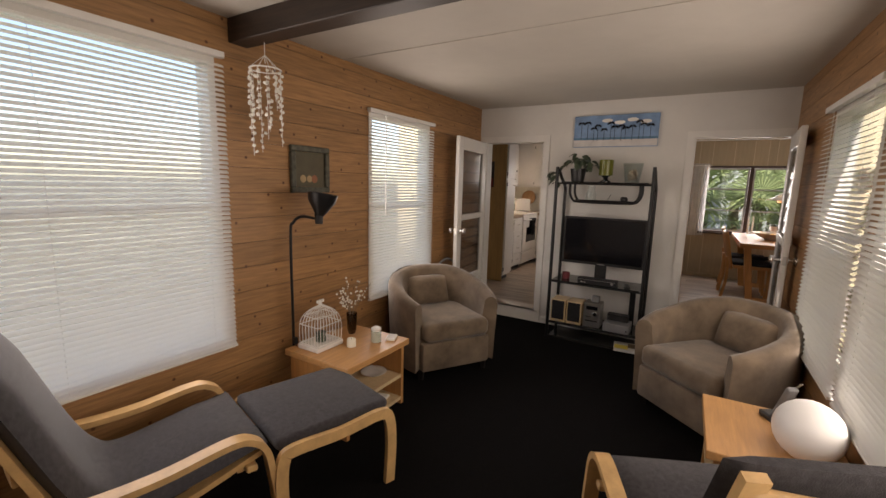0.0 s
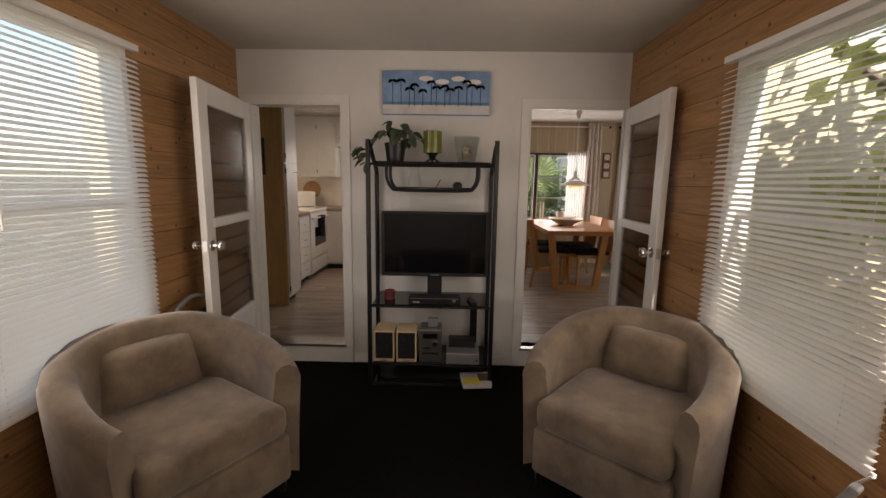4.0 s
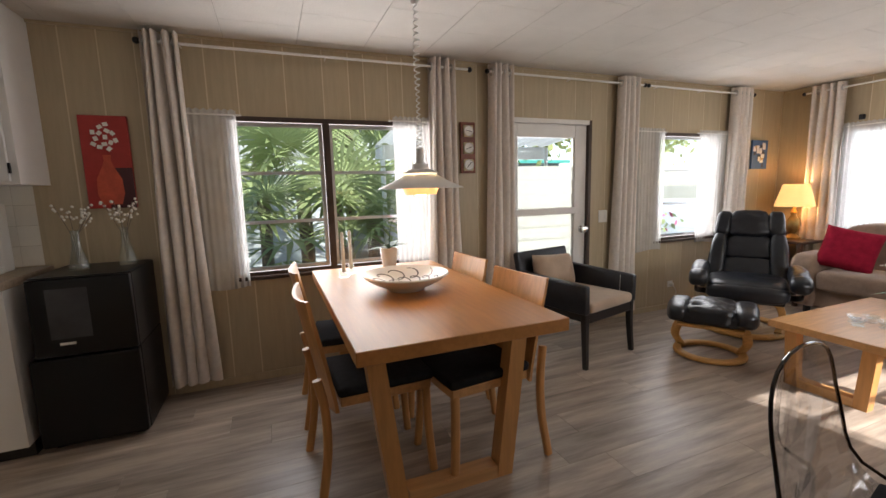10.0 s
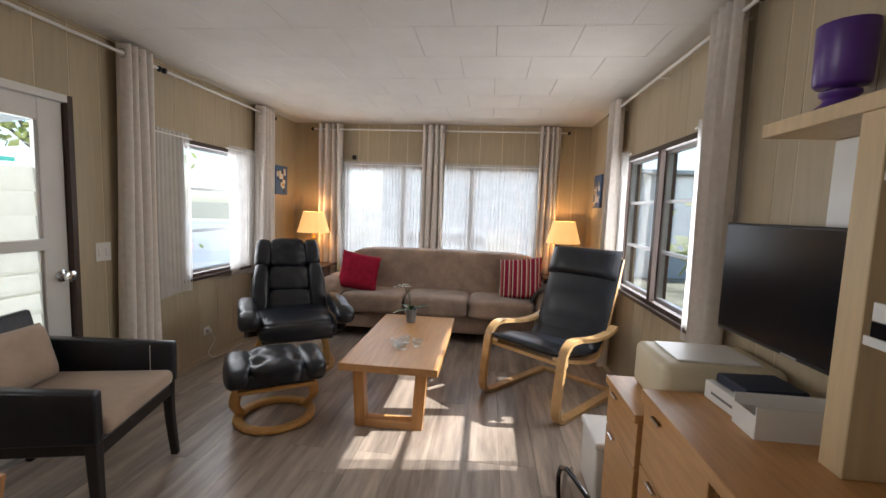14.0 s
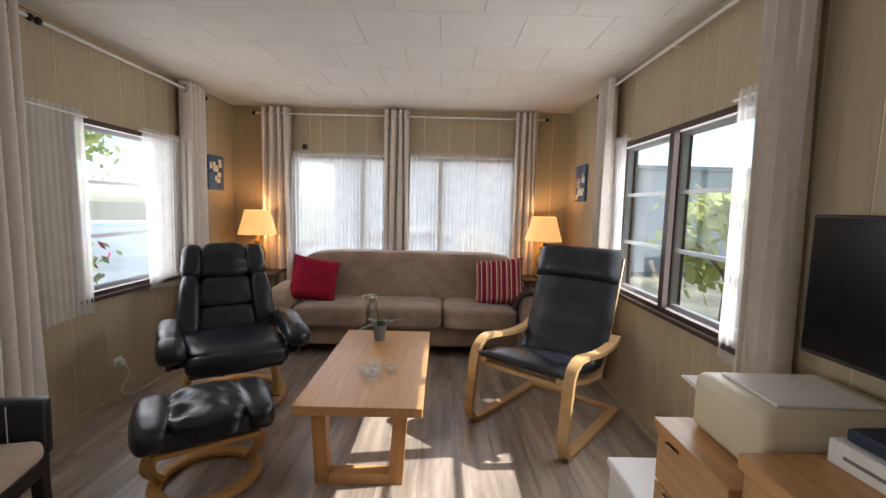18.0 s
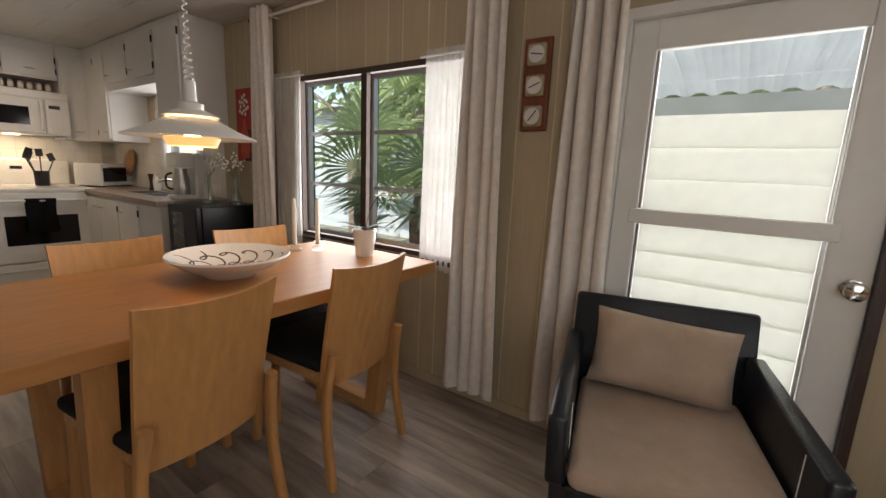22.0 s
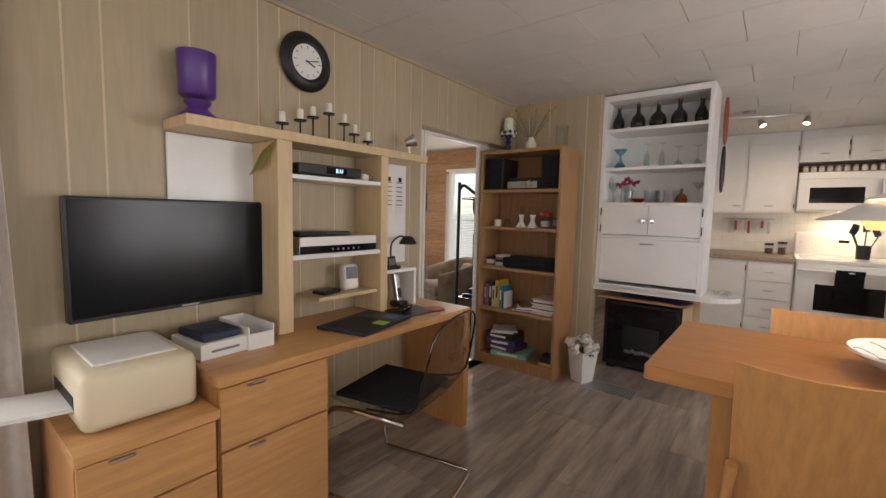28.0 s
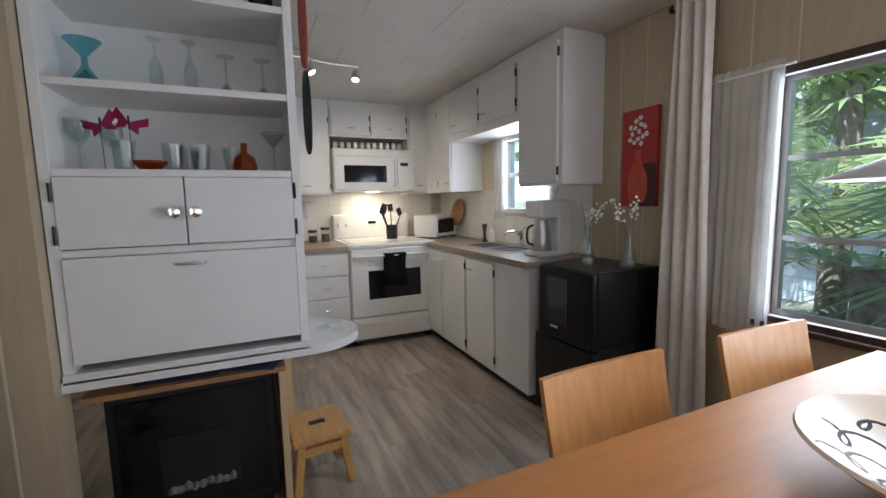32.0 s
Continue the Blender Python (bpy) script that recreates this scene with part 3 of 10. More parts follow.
BWALL = wall("wall_back", 'y', YB - T, YB, XL - T, XR + T, ZF - 0.05, 2.12 + 0.2, [], M["white_wall"], "plain wall closing the front room")
_zs = [ZF]
while _zs[-1] < 2.12:
    _zs.append(_zs[-1] + 0.137)
strips(LWALL, "plank", 'x', XL, XL + 0.012, _zs, YB, YT, 'a', [LW1, LW2], M["pine"], 0.003)
strips(RWALL, "plank", 'x', XR - 0.012, XR, _zs, YB, YT, 'a', [RW0, RW1, RW2], M["pine"], 0.003)
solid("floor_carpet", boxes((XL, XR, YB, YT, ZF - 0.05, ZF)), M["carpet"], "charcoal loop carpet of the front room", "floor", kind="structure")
bm = boxes((XL, XR, YB, YT, 0, 0.06))
for v in bm.verts:
    v.co.z += front_ceiling(v.co.y)
fc = solid("ceiling_front", bm, M["front_ceiling"], "sloping off-white panel ceiling of the front room", "ceiling", kind="structure")
for ys in (0.0, 2.44):
    bm = boxes((XL, XR, ys - 0.006, ys + 0.006, -0.004, -0.0005))
    for v in bm.verts:
        v.co.z += front_ceiling(v.co.y)
    part("seam_strip", bm, M["front_ceiling"], fc)
_b = (1.62, 1.73, 1.985)
bm = boxes((XL + 0.012, XR - 0.012, _b[0], _b[1], _b[2], front_ceiling(_b[1]) - 0.001), bevel=0.004)
solid("ceiling_beam", bm, M["beam"], "dark-stained wooden beam across the front room ceiling", "beam", kind="structure")

# ---- openings: windows, doors ----
def fr(name, axis, c0, c1, a0, a1, z0, z1, w, material, parent, label=""):
    """A rectangular frame of four bars in the plane across axis."""
    bs = [(a0, a1, z0, z0 + w), (a0, a1, z1 - w, z1), (a0, a0 + w, z0 + w, z1 - w), (a1 - w, a1, z0 + w, z1 - w)]
    return part(name, boxes(*[(c0, c1, p0, p1, q0, q1) if axis == 'x' else (p0, p1, c0, c1, q0, q1) for p0, p1, q0, q1 in bs]), material, parent, label)


def awning_window(name, axis, face, out, hole, posts, rows, label, inner=None):
    """A brown-framed window with aluminium sashes of stacked panes. out: +1 or -1, the way outdoors."""
    a0, a1, z0, z1 = hole
    win = thing(name, label, "window", kind="structure")

    def c(p, q):
        p, q = face + out * p, face + out * q
        return min(p, q), max(p, q)
    fr("window_frame", axis, *c(-0.020, 0.08), a0, a1, z0, z1, 0.030, M["brown_frame"], win, "dark brown wooden window frame")
    edges = [a0 + 0.030] + [p for p in posts] + [a1 - 0.030]
    for p in posts:
        pc = c(-0.016, 0.08)
        b = (*pc, p - 0.022, p + 0.022, z0 + 0.03, z1 - 0.03) if axis == 'x' else (p - 0.022, p + 0.022, *pc, z0 + 0.03, z1 - 0.03)
        part("mullion", boxes(b), M["brown_frame"], win)
    for i, (e0, e1) in enumerate(zip(edges, edges[1:])):
        s0 = e0 + (0.022 if i else 0.0)
        s1 = e1 - (0.022 if i < len(edges) - 2 else 0.0)
        fr("sash_frame", axis, *c(0.02, 0.05), s0, s1, z0 + 0.03, z1 - 0.03, 0.022, M["alu"], win)
        h = (z1 - z0 - 0.06) / rows
        for r in range(rows):
            q0, q1 = z0 + 0.03 + r * h, z0 + 0.03 + (r + 1) * h
            pc = c(0.034, 0.038)
            b = (*pc, s0 + 0.02, s1 - 0.02, q0 + 0.004, q1 - 0.004) if axis == 'x' else (s0 + 0.02, s1 - 0.02, *pc, q0 + 0.004, q1 - 0.004)
            pane = part("pane", boxes(b), M["glass"], win)
            pane.visible_shadow = False
            if r:
                pc = c(0.024, 0.046)
                b = (*pc, s0 + 0.02, s1 - 0.02, q0 - 0.010, q0 + 0.010) if axis == 'x' else (s0 + 0.02, s1 - 0.02, *pc, q0 - 0.010, q0 + 0.010)
                part("rail", boxes(b), M["alu"], win)
    pc = c(-0.045, -0.021)
    b = (*pc, a0 - 0.02, a1 + 0.02, z0 - 0.018, z0 + 0.006) if axis == 'x' else (a0 - 0.02, a1 + 0.02, *pc, z0 - 0.018, z0 + 0.006)
    part("window_sill", boxes(b, bevel=0.003), M["brown_frame"], win)
    return win


awning_window("window_1", 'y', N, 1, DWIN, [1.89], 3, "brown-framed double window with three stacked panes a side")
awning_window("window_2", 'y', N, 1, WIN3, [], 3, "brown-framed window with three stacked panes beside the recliner")
awning_window("window_3", 'x', E, 1, EWIN, [5.87, 6.27, 6.60], 3, "wide brown-framed window behind the sofa")
awning_window("window_4", 'y', S, -1, SWIN, [4.755], 3, "brown-framed double window beside the desk wall")


def plain_window(name, axis, face, out, hole, label, rail=None):
    a0, a1, z0, z1 = hole
    win = thing(name, label, "window", kind="structure")

    def c(p, q):
        p, q = face + out * p, face + out * q
        return min(p, q), max(p, q)
    fr("window_frame", axis, *c(-0.014, 0.09), a0, a1, z0, z1, 0.035, M["white_trim"], win)
    k = rail or (z0 + z1) / 2
    pc = c(0.03, 0.06)
    part("rail", boxes((*pc, a0 + 0.03, a1 - 0.03, k - 0.016, k + 0.016) if axis == 'x' else (a0 + 0.03, a1 - 0.03, *pc, k - 0.016, k + 0.016)), M["white_trim"], win)
    pc = c(0.043, 0.047)
    pane = part("pane", boxes((*pc, a0 + 0.03, a1 - 0.03, z0 + 0.03, z1 - 0.03) if axis == 'x' else (a0 + 0.03, a1 - 0.03, *pc, z0 + 0.03, z1 - 0.03)), M["glass"], win)
    pane.visible_shadow = False
    return win


plain_window("window_5", 'y', N, 1, KWIN, "small white kitchen window over the sink")
plain_window("window_6", 'x', XL, -1, LW1, "large white-framed window behind a venetian blind")
plain_window("window_7", 'x', XL, -1, LW2, "white-framed window behind a venetian blind")
plain_window("window_8", 'x', XR, 1, RW2, "white-framed window behind a sunlit venetian blind")
plain_window("window_10", 'x', XR, 1, RW0, "white-framed window behind a sunlit venetian blind")
plain_window("window_9", 'x', XR, 1, RW1, "large white-framed window behind a sunlit venetian blind")


# venetian blinds
def blind(face, sgn, hole, tilt, label, wand):
    """face: wall's inner face x, sgn: the way into the room."""
    a0, a1, z0, z1 = hole
    a0, a1, z0, z1 = a0 - 0.03, a1 + 0.03, z0 - 0.02, z1 + 0.02
    b = thing("venetian_blind", label, "blind", face + sgn * 0.03, (a0 + a1) / 2, z0, group="venetian blinds")
    w, h = (a1 - a0), z1 - z0
    part("head_rail", boxes((-0.016, 0.016, -w / 2, w / 2, h - 0.03, h), bevel=0.002), M["white_plastic"], b)
    part("bottom_rail", boxes((-0.013, 0.013, -w / 2, w / 2, 0.0, 0.014), bevel=0.002), M["white_plastic"], b)
    bm = bmesh.new()
    pts = [(-0.0125, -0.0012), (-0.006, 0.0008), (0.0, 0.0015), (0.006, 0.0008), (0.0125, -0.0012)]
    va = [[bm.verts.new((x, s * (w / 2 - 0.003), z)) for x, z in pts] for s in (-1, 1)]
    for k in range(4):
        bm.faces.new((va[0][k], va[0][k + 1], va[1][k + 1], va[1][k]))
    me = bpy.data.meshes.new("slat")
    bm.to_mesh(me)
    bm.free()
    me.materials.append(M["slat"])
    n = int((h - 0.05) / 0.0235)
    rng = random.Random(int(w * 1000))
    for k in range(n):
        share("slat", me, b, pose(0, 0, 0.022 + k * 0.0235, 0, sgn * (tilt + rng.uniform(-2, 2)), 0))
    for s in ((-0.36, 0.36) if w < 1.2 else (-0.42, 0.0, 0.42)):
        part("ladder_cord", sweep([(0.0, s * w, 0.01), (0.0, s * w, h - 0.02)], 0.0012), M["white_plastic"], b)
    if wand:
        part("tilt_wand", sweep([(sgn * 0.03, wand, h - 0.03), (sgn * 0.032, wand, h - 0.78)], 0.004), M["white_plastic"], b)
    return b


blind(XL + 0.012, 1, LW1, 43, "closed white venetian blind on the pine wall", -0.55)
blind(XL + 0.012, 1, LW2, 43, "closed white venetian blind beside the armchair", -0.28)
blind(XR - 0.012, -1, RW2, 30, "half-open white venetian blind lit by the garden", 0.0)
blind(XR - 0.012, -1, RW0, 30, "half-open white venetian blind lit by the garden", 0.3)
blind(XR - 0.012, -1, RW1, 30, "half-open white venetian blind lit by the garden", 0.0)


# ---- doors ----
def door_trim(name, hole, y0, y1, label):
    a0, a1, z0, z1 = hole
    t = thing(name, label, "door frame", kind="structure")
    part("jamb", boxes((a0, a0 + 0.02, y0, y1, z0, z1 - 0.02)), M["white_trim"], t)
    part("jamb", boxes((a1 - 0.02, a1, y0, y1, z0, z1 - 0.02)), M["white_trim"], t)
    part("head", boxes((a0, a1, y0, y1, z1 - 0.02, z1)), M["white_trim"], t)
    part("casing", boxes((max(a0 - 0.05, XL + 0.014), a0 + 0.006, y0 - 0.014, y0 - 0.001, ZF, z1 + 0.045)), M["white_trim"], t)
    part("casing", boxes((a1 - 0.006, min(a1 + 0.05, XR - 0.014), y0 - 0.014, y0 - 0.001, ZF, z1 + 0.045)), M["white_trim"], t)
    part("casing", boxes((a0 + 0.006, a1 - 0.006, y0 - 0.014, y0 - 0.001, z1 - 0.006, z1 + 0.045)), M["white_trim"], t)
    part("threshold", boxes((a0 + 0.006, a1 - 0.006, y0 - 0.03, y1, -0.012, 0.006), bevel=0.003), M["steel"], t, "worn metal threshold strip")
    part("riser", boxes((a0 + 0.006, a1 - 0.006, y0 - 0.012, y0 - 0.001, ZF, -0.014)), M["white_trim"], t, "white step riser")
    for k in range(7):
        part("screw", lathe([(0.0, -0.002), (0.005, -0.002), (0.004, 0.001), (0, 0.002)], 8, (0, 0, 0)), M["steel"], t).matrix_basis = pose(a0 + 0.02, (y0 + y1) / 2, 0.25 + k * 0.24, 0, 90, 0)
    return t


door_trim("door_frame_1", RDOOR, YT, YT + 0.024, "white door frame to the dining area")
door_trim("door_frame_2", LDOOR, YT, S + 0.006, "white door frame to the kitchen")


def jalousie_door(name, w, h, x, y, z, rz, label, ls=0.095, rs=0.105, tr=0.12, mid=0.545):
    """An aluminium door with louvred glass in two bays; hinge at the origin, leaf along +x."""
    d = thing(name, label, "door", x, y, z, rz)
    tk = 0.018
    part("stile", boxes((0, ls, -tk, tk, 0, h), bevel=0.003), M["white_trim"], d)
    part("stile", boxes((w - rs, w, -tk, tk, 0, h), bevel=0.003), M["white_trim"], d)
    part("top_rail", boxes((ls + 0.0005, w - rs - 0.0005, -tk, tk, h - tr, h), bevel=0.003), M["white_trim"], d)
    part("kick_panel", boxes((ls + 0.0005, w - rs - 0.0005, -tk * 0.8, tk * 0.8, 0, 0.36), bevel=0.003), M["white_trim"], d)
    part("mid_rail", boxes((ls - 0.025, w - rs + 0.025, -tk - 0.012, tk + 0.012, h * mid, h * mid + 0.055), bevel=0.004), M["white_trim"], d, "white push bar across the glass")
    for b0, b1 in ((0.36, h * mid), (h * mid + 0.055, h - tr)):
        n = max(3, round((b1 - b0) / 0.105))
        for k in range(n):
            zc = b0 + (k + 0.5) * (b1 - b0) / n
            ob = part("louvre", boxes((ls + 0.016, w - rs - 0.016, -0.003, 0.003, -0.058, 0.058)), M["jalousie"], d)
            ob.matrix_basis = pose(0, 0, zc, -5, 0, 0)
            ob.visible_shadow = False
        part("louvre_track", boxes((ls + 0.003, ls + 0.014, -0.014, 0.014, b0 + 0.002, b1 - 0.002), bevel=0.003), M["steel"], d)
        part("louvre_track", boxes((w - rs - 0.014, w - rs - 0.003, -0.014, 0.014, b0 + 0.002, b1 - 0.002), bevel=0.003), M["steel"], d)
    for s in (1, -1):
        kb = lathe([(0.030, 0), (0.030, 0.006), (0.012, 0.010), (0.011, 0.030), (0.024, 0.036), (0.030, 0.048), (0.027, 0.062), (0.012, 0.066), (0, 0.066)], 24)
        k = part("door_knob", moved(kb, pose(0, 0, 0, -90 * s)), M["chrome"], d, "chrome door knob", 40)
        k.matrix_basis = pose(w - 0.042, s * (tk + 0.0005), h * 0.49)
    part("latch_plate", boxes((w - 0.0005, w + 0.002, -0.012, 0.012, h * 0.49 - 0.03, h * 0.49 + 0.03)), M["steel"], d)
    return d


jalousie_door("jalousie_door", 0.70, RDOOR[3] - 0.03, RDOOR[1] - 0.005, YT - 0.035, 0.008, -94.5, "open white louvred-glass door folded against the pine wall")
jalousie_door("jalousie_door", 0.765, LDOOR[3] - 0.03, LDOOR[0] + 0.005, YT - 0.035, 0.008, -83.5, "open white louvred-glass door beside the kitchen doorway")

# ---- kinds of furniture ----
def tub_chair(x, y, z, rz, label):
    """Tub armchair: a curved shell whose rim falls to the arms. Front is -y."""
    c = thing("tub_armchair", label, "armchair", x, y, z, rz, group="tub armchairs")
    bm = bmesh.new()
    n = 28
    rings = []
    for k in range(n + 1):
        a = radians(-128 + 256 * k / n)
        f = abs(-128 + 256 * k / n) / 128
        ox, oy = 0.385 * math.sin(a), 0.375 * math.cos(a) - 0.02
        if f > 0.72:
            t = (f - 0.72) / 0.28
            oy -= 0.10 * t
            ox *= 1 + 0.10 * t
        nx, ny = math.sin(a), math.cos(a)
        top = 0.74 - 0.16 * max(0, (f - 0.25) / 0.75) ** 1.3
        th = 0.105 - 0.02 * f
        sec = [(0.0, 0.075), (0.008, 0.30), (0.022, top - 0.05), (0.010, top - 0.012), (-0.022, top + 0.004), (-th + 0.03, top), (-th + 0.006, top - 0.03), (-th, top - 0.08), (-th - 0.015, 0.40), (-th - 0.015, 0.10)]
        rings.append([bm.verts.new((ox + nx * d, oy + ny * d, h)) for d, h in sec])
    for a, b in zip(rings, rings[1:]):
        for k in range(len(a) - 1):
            bm.faces.new((a[k], b[k], b[k + 1], a[k + 1]))
        bm.faces.new((a[-1], b[-1], b[0], a[0]))
    bm.faces.new(rings[0])
    bm.faces.new(rings[-1][::-1])
    bmesh.ops.recalc_face_normals(bm, faces=bm.faces[:])
    part("shell", bm, M["taupe_cloth"], c, "", 50)
    part("seat_base", boxes((-0.285, 0.285, -0.37, 0.24, 0.075, 0.29), bevel=0.02, seg=2), M["taupe_cloth"], c, "", 40)
    bm = boxes((-0.275, 0.275, -0.385, 0.22, 0.295, 0.435), bevel=0.045, seg=3)
    part("seat_cushion", bm, M["taupe_cloth"], c, "", 60)
    bm = moved(cushion(0.40, 0.26, 0.15, 0.45), Matrix.Translation((0, 0.20, 0.54)) @ pose(0, 0, 0, 72, 0, 0))
    part("lumbar_cushion", bm, M["taupe_cloth"], c, "", 60)
    for sx, sy in ((-0.27, -0.31), (0.27, -0.31), (-0.24, 0.24), (0.24, 0.24)):
        part("foot", lathe([(0.022, 0), (0.030, 0.075), (0.0, 0.075)], 4, (sx, sy, 0)), M["black_paint"], c)
    return c


def bentwood_chair(x, y, z, rz, cloth, label, head=True, tufts=False):
    """Cantilever bentwood lounge chair. Front is -y."""
    c = thing("bentwood_lounge_chair", label, "lounge chair", x, y, z, rz, group="bentwood chairs")
    sec = rect(0.055, 0.024)
    for s in (-1, 1):
        X = s * 0.285
        arm = smooth_path([(X, 0.36, 0.012), (X, 0.05, 0.012), (X, -0.30, 0.014), (X, -0.375, 0.05), (X, -0.385, 0.13), (X, -0.365, 0.30), (X, -0.345, 0.41), (X, -0.30, 0.465), (X, -0.22, 0.485), (X, 0.0, 0.455), (X, 0.20, 0.455), (X, 0.30, 0.485)], 6)
        part("arm_frame", sweep(arm, sec), M["poang"], c, "", 40)
        Y = s * 0.235
        rail = smooth_path([(Y, -0.34, 0.385), (Y, -0.10, 0.315), (Y, 0.10, 0.285), (Y, 0.20, 0.33), (Y, 0.27, 0.48), (Y, 0.36, 0.72), (Y, 0.44, 0.94)], 6)
        part("seat_rail", sweep(rail, rect(0.045, 0.022)), M["poang"], c, "", 40)
    part("crossbar", boxes((-0.285, 0.285, 0.33, 0.375, 0.0, 0.024), bevel=0.004), M["poang"], c)
    part("crossbar", boxes((-0.285, 0.285, -0.315, -0.275, 0.335, 0.36), bevel=0.004), M["poang"], c)
    for yy, zz in ((0.328, 0.60), (0.428, 0.875)):
        bow = [(-0.235 + 0.047 * k, yy + 0.03 * math.sin(math.pi * k / 10), zz) for k in range(11)]
        part("slat", moved(sweep(bow, rect(0.018, 0.075, 0.005)), Matrix.Identity(4)), M["poang"], c, "curved wooden back slat", 40)
    # pad along the rail, thick and rounded
    line = smooth_path([(0, -0.36, 0.425), (0, -0.12, 0.375), (0, 0.08, 0.345), (0, 0.17, 0.40), (0, 0.235, 0.52), (0, 0.31, 0.72), (0, 0.395, 0.945)], 5)
    bm = bmesh.new()
    m, rows = 10, []
    for i, p in enumerate(line):
        t = (line[min(i + 1, len(line) - 1)] - line[max(i - 1, 0)]).normalized()
        nrm = Vector((0, -t.z, t.y))
        f = i / (len(line) - 1)
        e = min(1.0, 8 * min(f, 1 - f) + 0.25)
        seam = 1.0 - (0.22 if tufts and (i % 5 == 0) else 0.0)
        row = []
        for s in (1, -1):
            for j in range(m + 1):
                u = (2 * j / m - 1) * s
                hgt = 0.044 * e * (1 - abs(u) ** 5) ** 0.5 * seam
                row.append(bm.verts.new(p + Vector((u * 0.27, 0, 0)) + nrm * hgt * s))
        rows.append(row)
    k = 2 * (m + 1)
    for a, b in zip(rows, rows[1:]):
        for j in range(k):
            bm.faces.new((a[j], a[(j + 1) % k], b[(j + 1) % k], b[j]))
    bm.faces.new(rows[0])
    bm.faces.new(rows[-1])
    bmesh.ops.remove_doubles(bm, verts=bm.verts[:], dist=0.0005)
    bmesh.ops.recalc_face_normals(bm, faces=bm.faces[:])
    part("seat_pad", bm, cloth, c, "", 70)
    if head:
        bm = moved(cushion(0.54, 0.22, 0.12, 0.4), Matrix.Translation((0, 0.345, 0.90)) @ pose(0, 0, 0, 70, 0, 0))
        part("head_cushion", bm, cloth, c, "", 70)
    return c


def bentwood_stool(x, y, z, rz, cloth, label):
    c = thing("bentwood_footstool", label, "footstool", x, y, z, rz)
    for s in (-1, 1):
        X = s * 0.27
        leg = smooth_path([(X, -0.25, 0.0), (X, -0.265, 0.2), (X, -0.255, 0.34), (X, -0.21, 0.375), (X, 0.0, 0.365), (X, 0.20, 0.375), (X, 0.255, 0.34), (X, 0.27, 0.2), (X, 0.26, 0.0)], 6)
        part("leg_frame", sweep(leg, rect(0.05, 0.024)), M["poang"], c, "", 40)
    for yy in (-0.12, 0.12):
        part("crossbar", boxes((-0.27, 0.27, yy - 0.02, yy + 0.02, 0.335, 0.357), bevel=0.004), M["poang"], c)
    bm = boxes((-0.25, 0.25, -0.27, 0.27, 0.372, 0.425), bevel=0.022, seg=3)
    part("pad", bm, cloth, c, "", 60)
    return c


def side_table(x, y, z, rz, w, d, h, label, shelf=True):
    t = thing("side_table", label, "side table", x, y, z, rz, group="beech side tables")
    part("tabletop", boxes((-w / 2, w / 2, -d / 2, d / 2, h - 0.038, h), bevel=0.003), M["beech"], t)
    part("side_panel", boxes((-w / 2 + 0.03, w / 2 - 0.03, -d / 2 + 0.02, -d / 2 + 0.045, 0, h - 0.0385)), M["beech_z"], t)
    part("side_panel", boxes((-w / 2 + 0.03, w / 2 - 0.03, d / 2 - 0.045, d / 2 - 0.02, 0, h - 0.0385)), M["beech_z"], t)
    if shelf:
        part("shelf", boxes((-w / 2 + 0.03, w / 2 - 0.03, -d / 2 + 0.0455, d / 2 - 0.0455, h * 0.42, h * 0.42 + 0.022)), M["pale_beech"], t)
    part("bottom_board", boxes((-w / 2 + 0.03, w / 2 - 0.03, -d / 2 + 0.0455, d / 2 - 0.0455, 0.03, 0.052)), M["pale_beech"], t)
    return t


def candle(x, y, z, r, h, label="cream pillar candle", group=""):
    c = thing("pillar_candle", label, "candle", x, y, z, group=group)
    part("wax", lathe([(0, 0), (r, 0), (r, h - 0.006), (r - 0.005, h), (r * 0.5, h - 0.006), (0, h - 0.008)], 20), M["wax"], c, "", 40)
    part("wick", sweep([(0, 0, h - 0.008), (0.002, 0, h + 0.006)], 0.0012), M["ink"], c)
    return c


def leaf_mesh(l, w, droop, name="leaf", material=None):
    """A single pointed leaf along +x."""
    bm = bmesh.new()
    n = 5
    rows = []
    for i in range(n + 1):
        t = i / n
        ww = w * math.sin(math.pi * min(1, t * 0.92 + 0.06)) ** 0.8
        z = -droop * t * t
        rows.append([bm.verts.new((l * t, -ww / 2, z + ww * 0.15)), bm.verts.new((l * t, 0, z)), bm.verts.new((l * t, ww / 2, z + ww * 0.15))])
    for a, b in zip(rows, rows[1:]):
        bm.faces.new((a[0], b[0], b[1], a[1]))
        bm.faces.new((a[1], b[1], b[2], a[2]))
    me = bpy.data.meshes.new(name)
    bm.to_mesh(me)
    bm.free()
    me.materials.append(material or M["leaf"])
    me.shade_smooth()
    return me


def book(name, x0, x1, y0, y1, z0, z1, colour, label, parent=None, spine='y'):
    b = thing(name, label, "book")
    part("cover", boxes((x0, x1, y0, y1, z0, z0 + 0.003), (x0, x1, y0, y1, z1 - 0.003, z1), (x0, x1, y0, y0 + 0.003, z0 + 0.003, z1 - 0.003)), colour, b)
    part("pages", boxes((x0 + 0.004, x1 - 0.004, y0 + 0.0035, y1 - 0.004, z0 + 0.0035, z1 - 0.0035)), M["paper"], b)
    return b


def paint(name, rgb, rough=0.55):
    key = "paint_" + name
    if key not in M:
        M[key] = mat(key, rgb, rough, var=0.07, scale=14)
    return M[key]


def bottle(name, profile, x, y, z, material, label, category="bottle", group="", n=20):
    return solid(name, lathe(profile, n), material, label, category, group, x=x, y=y, z=z, smooth=40)


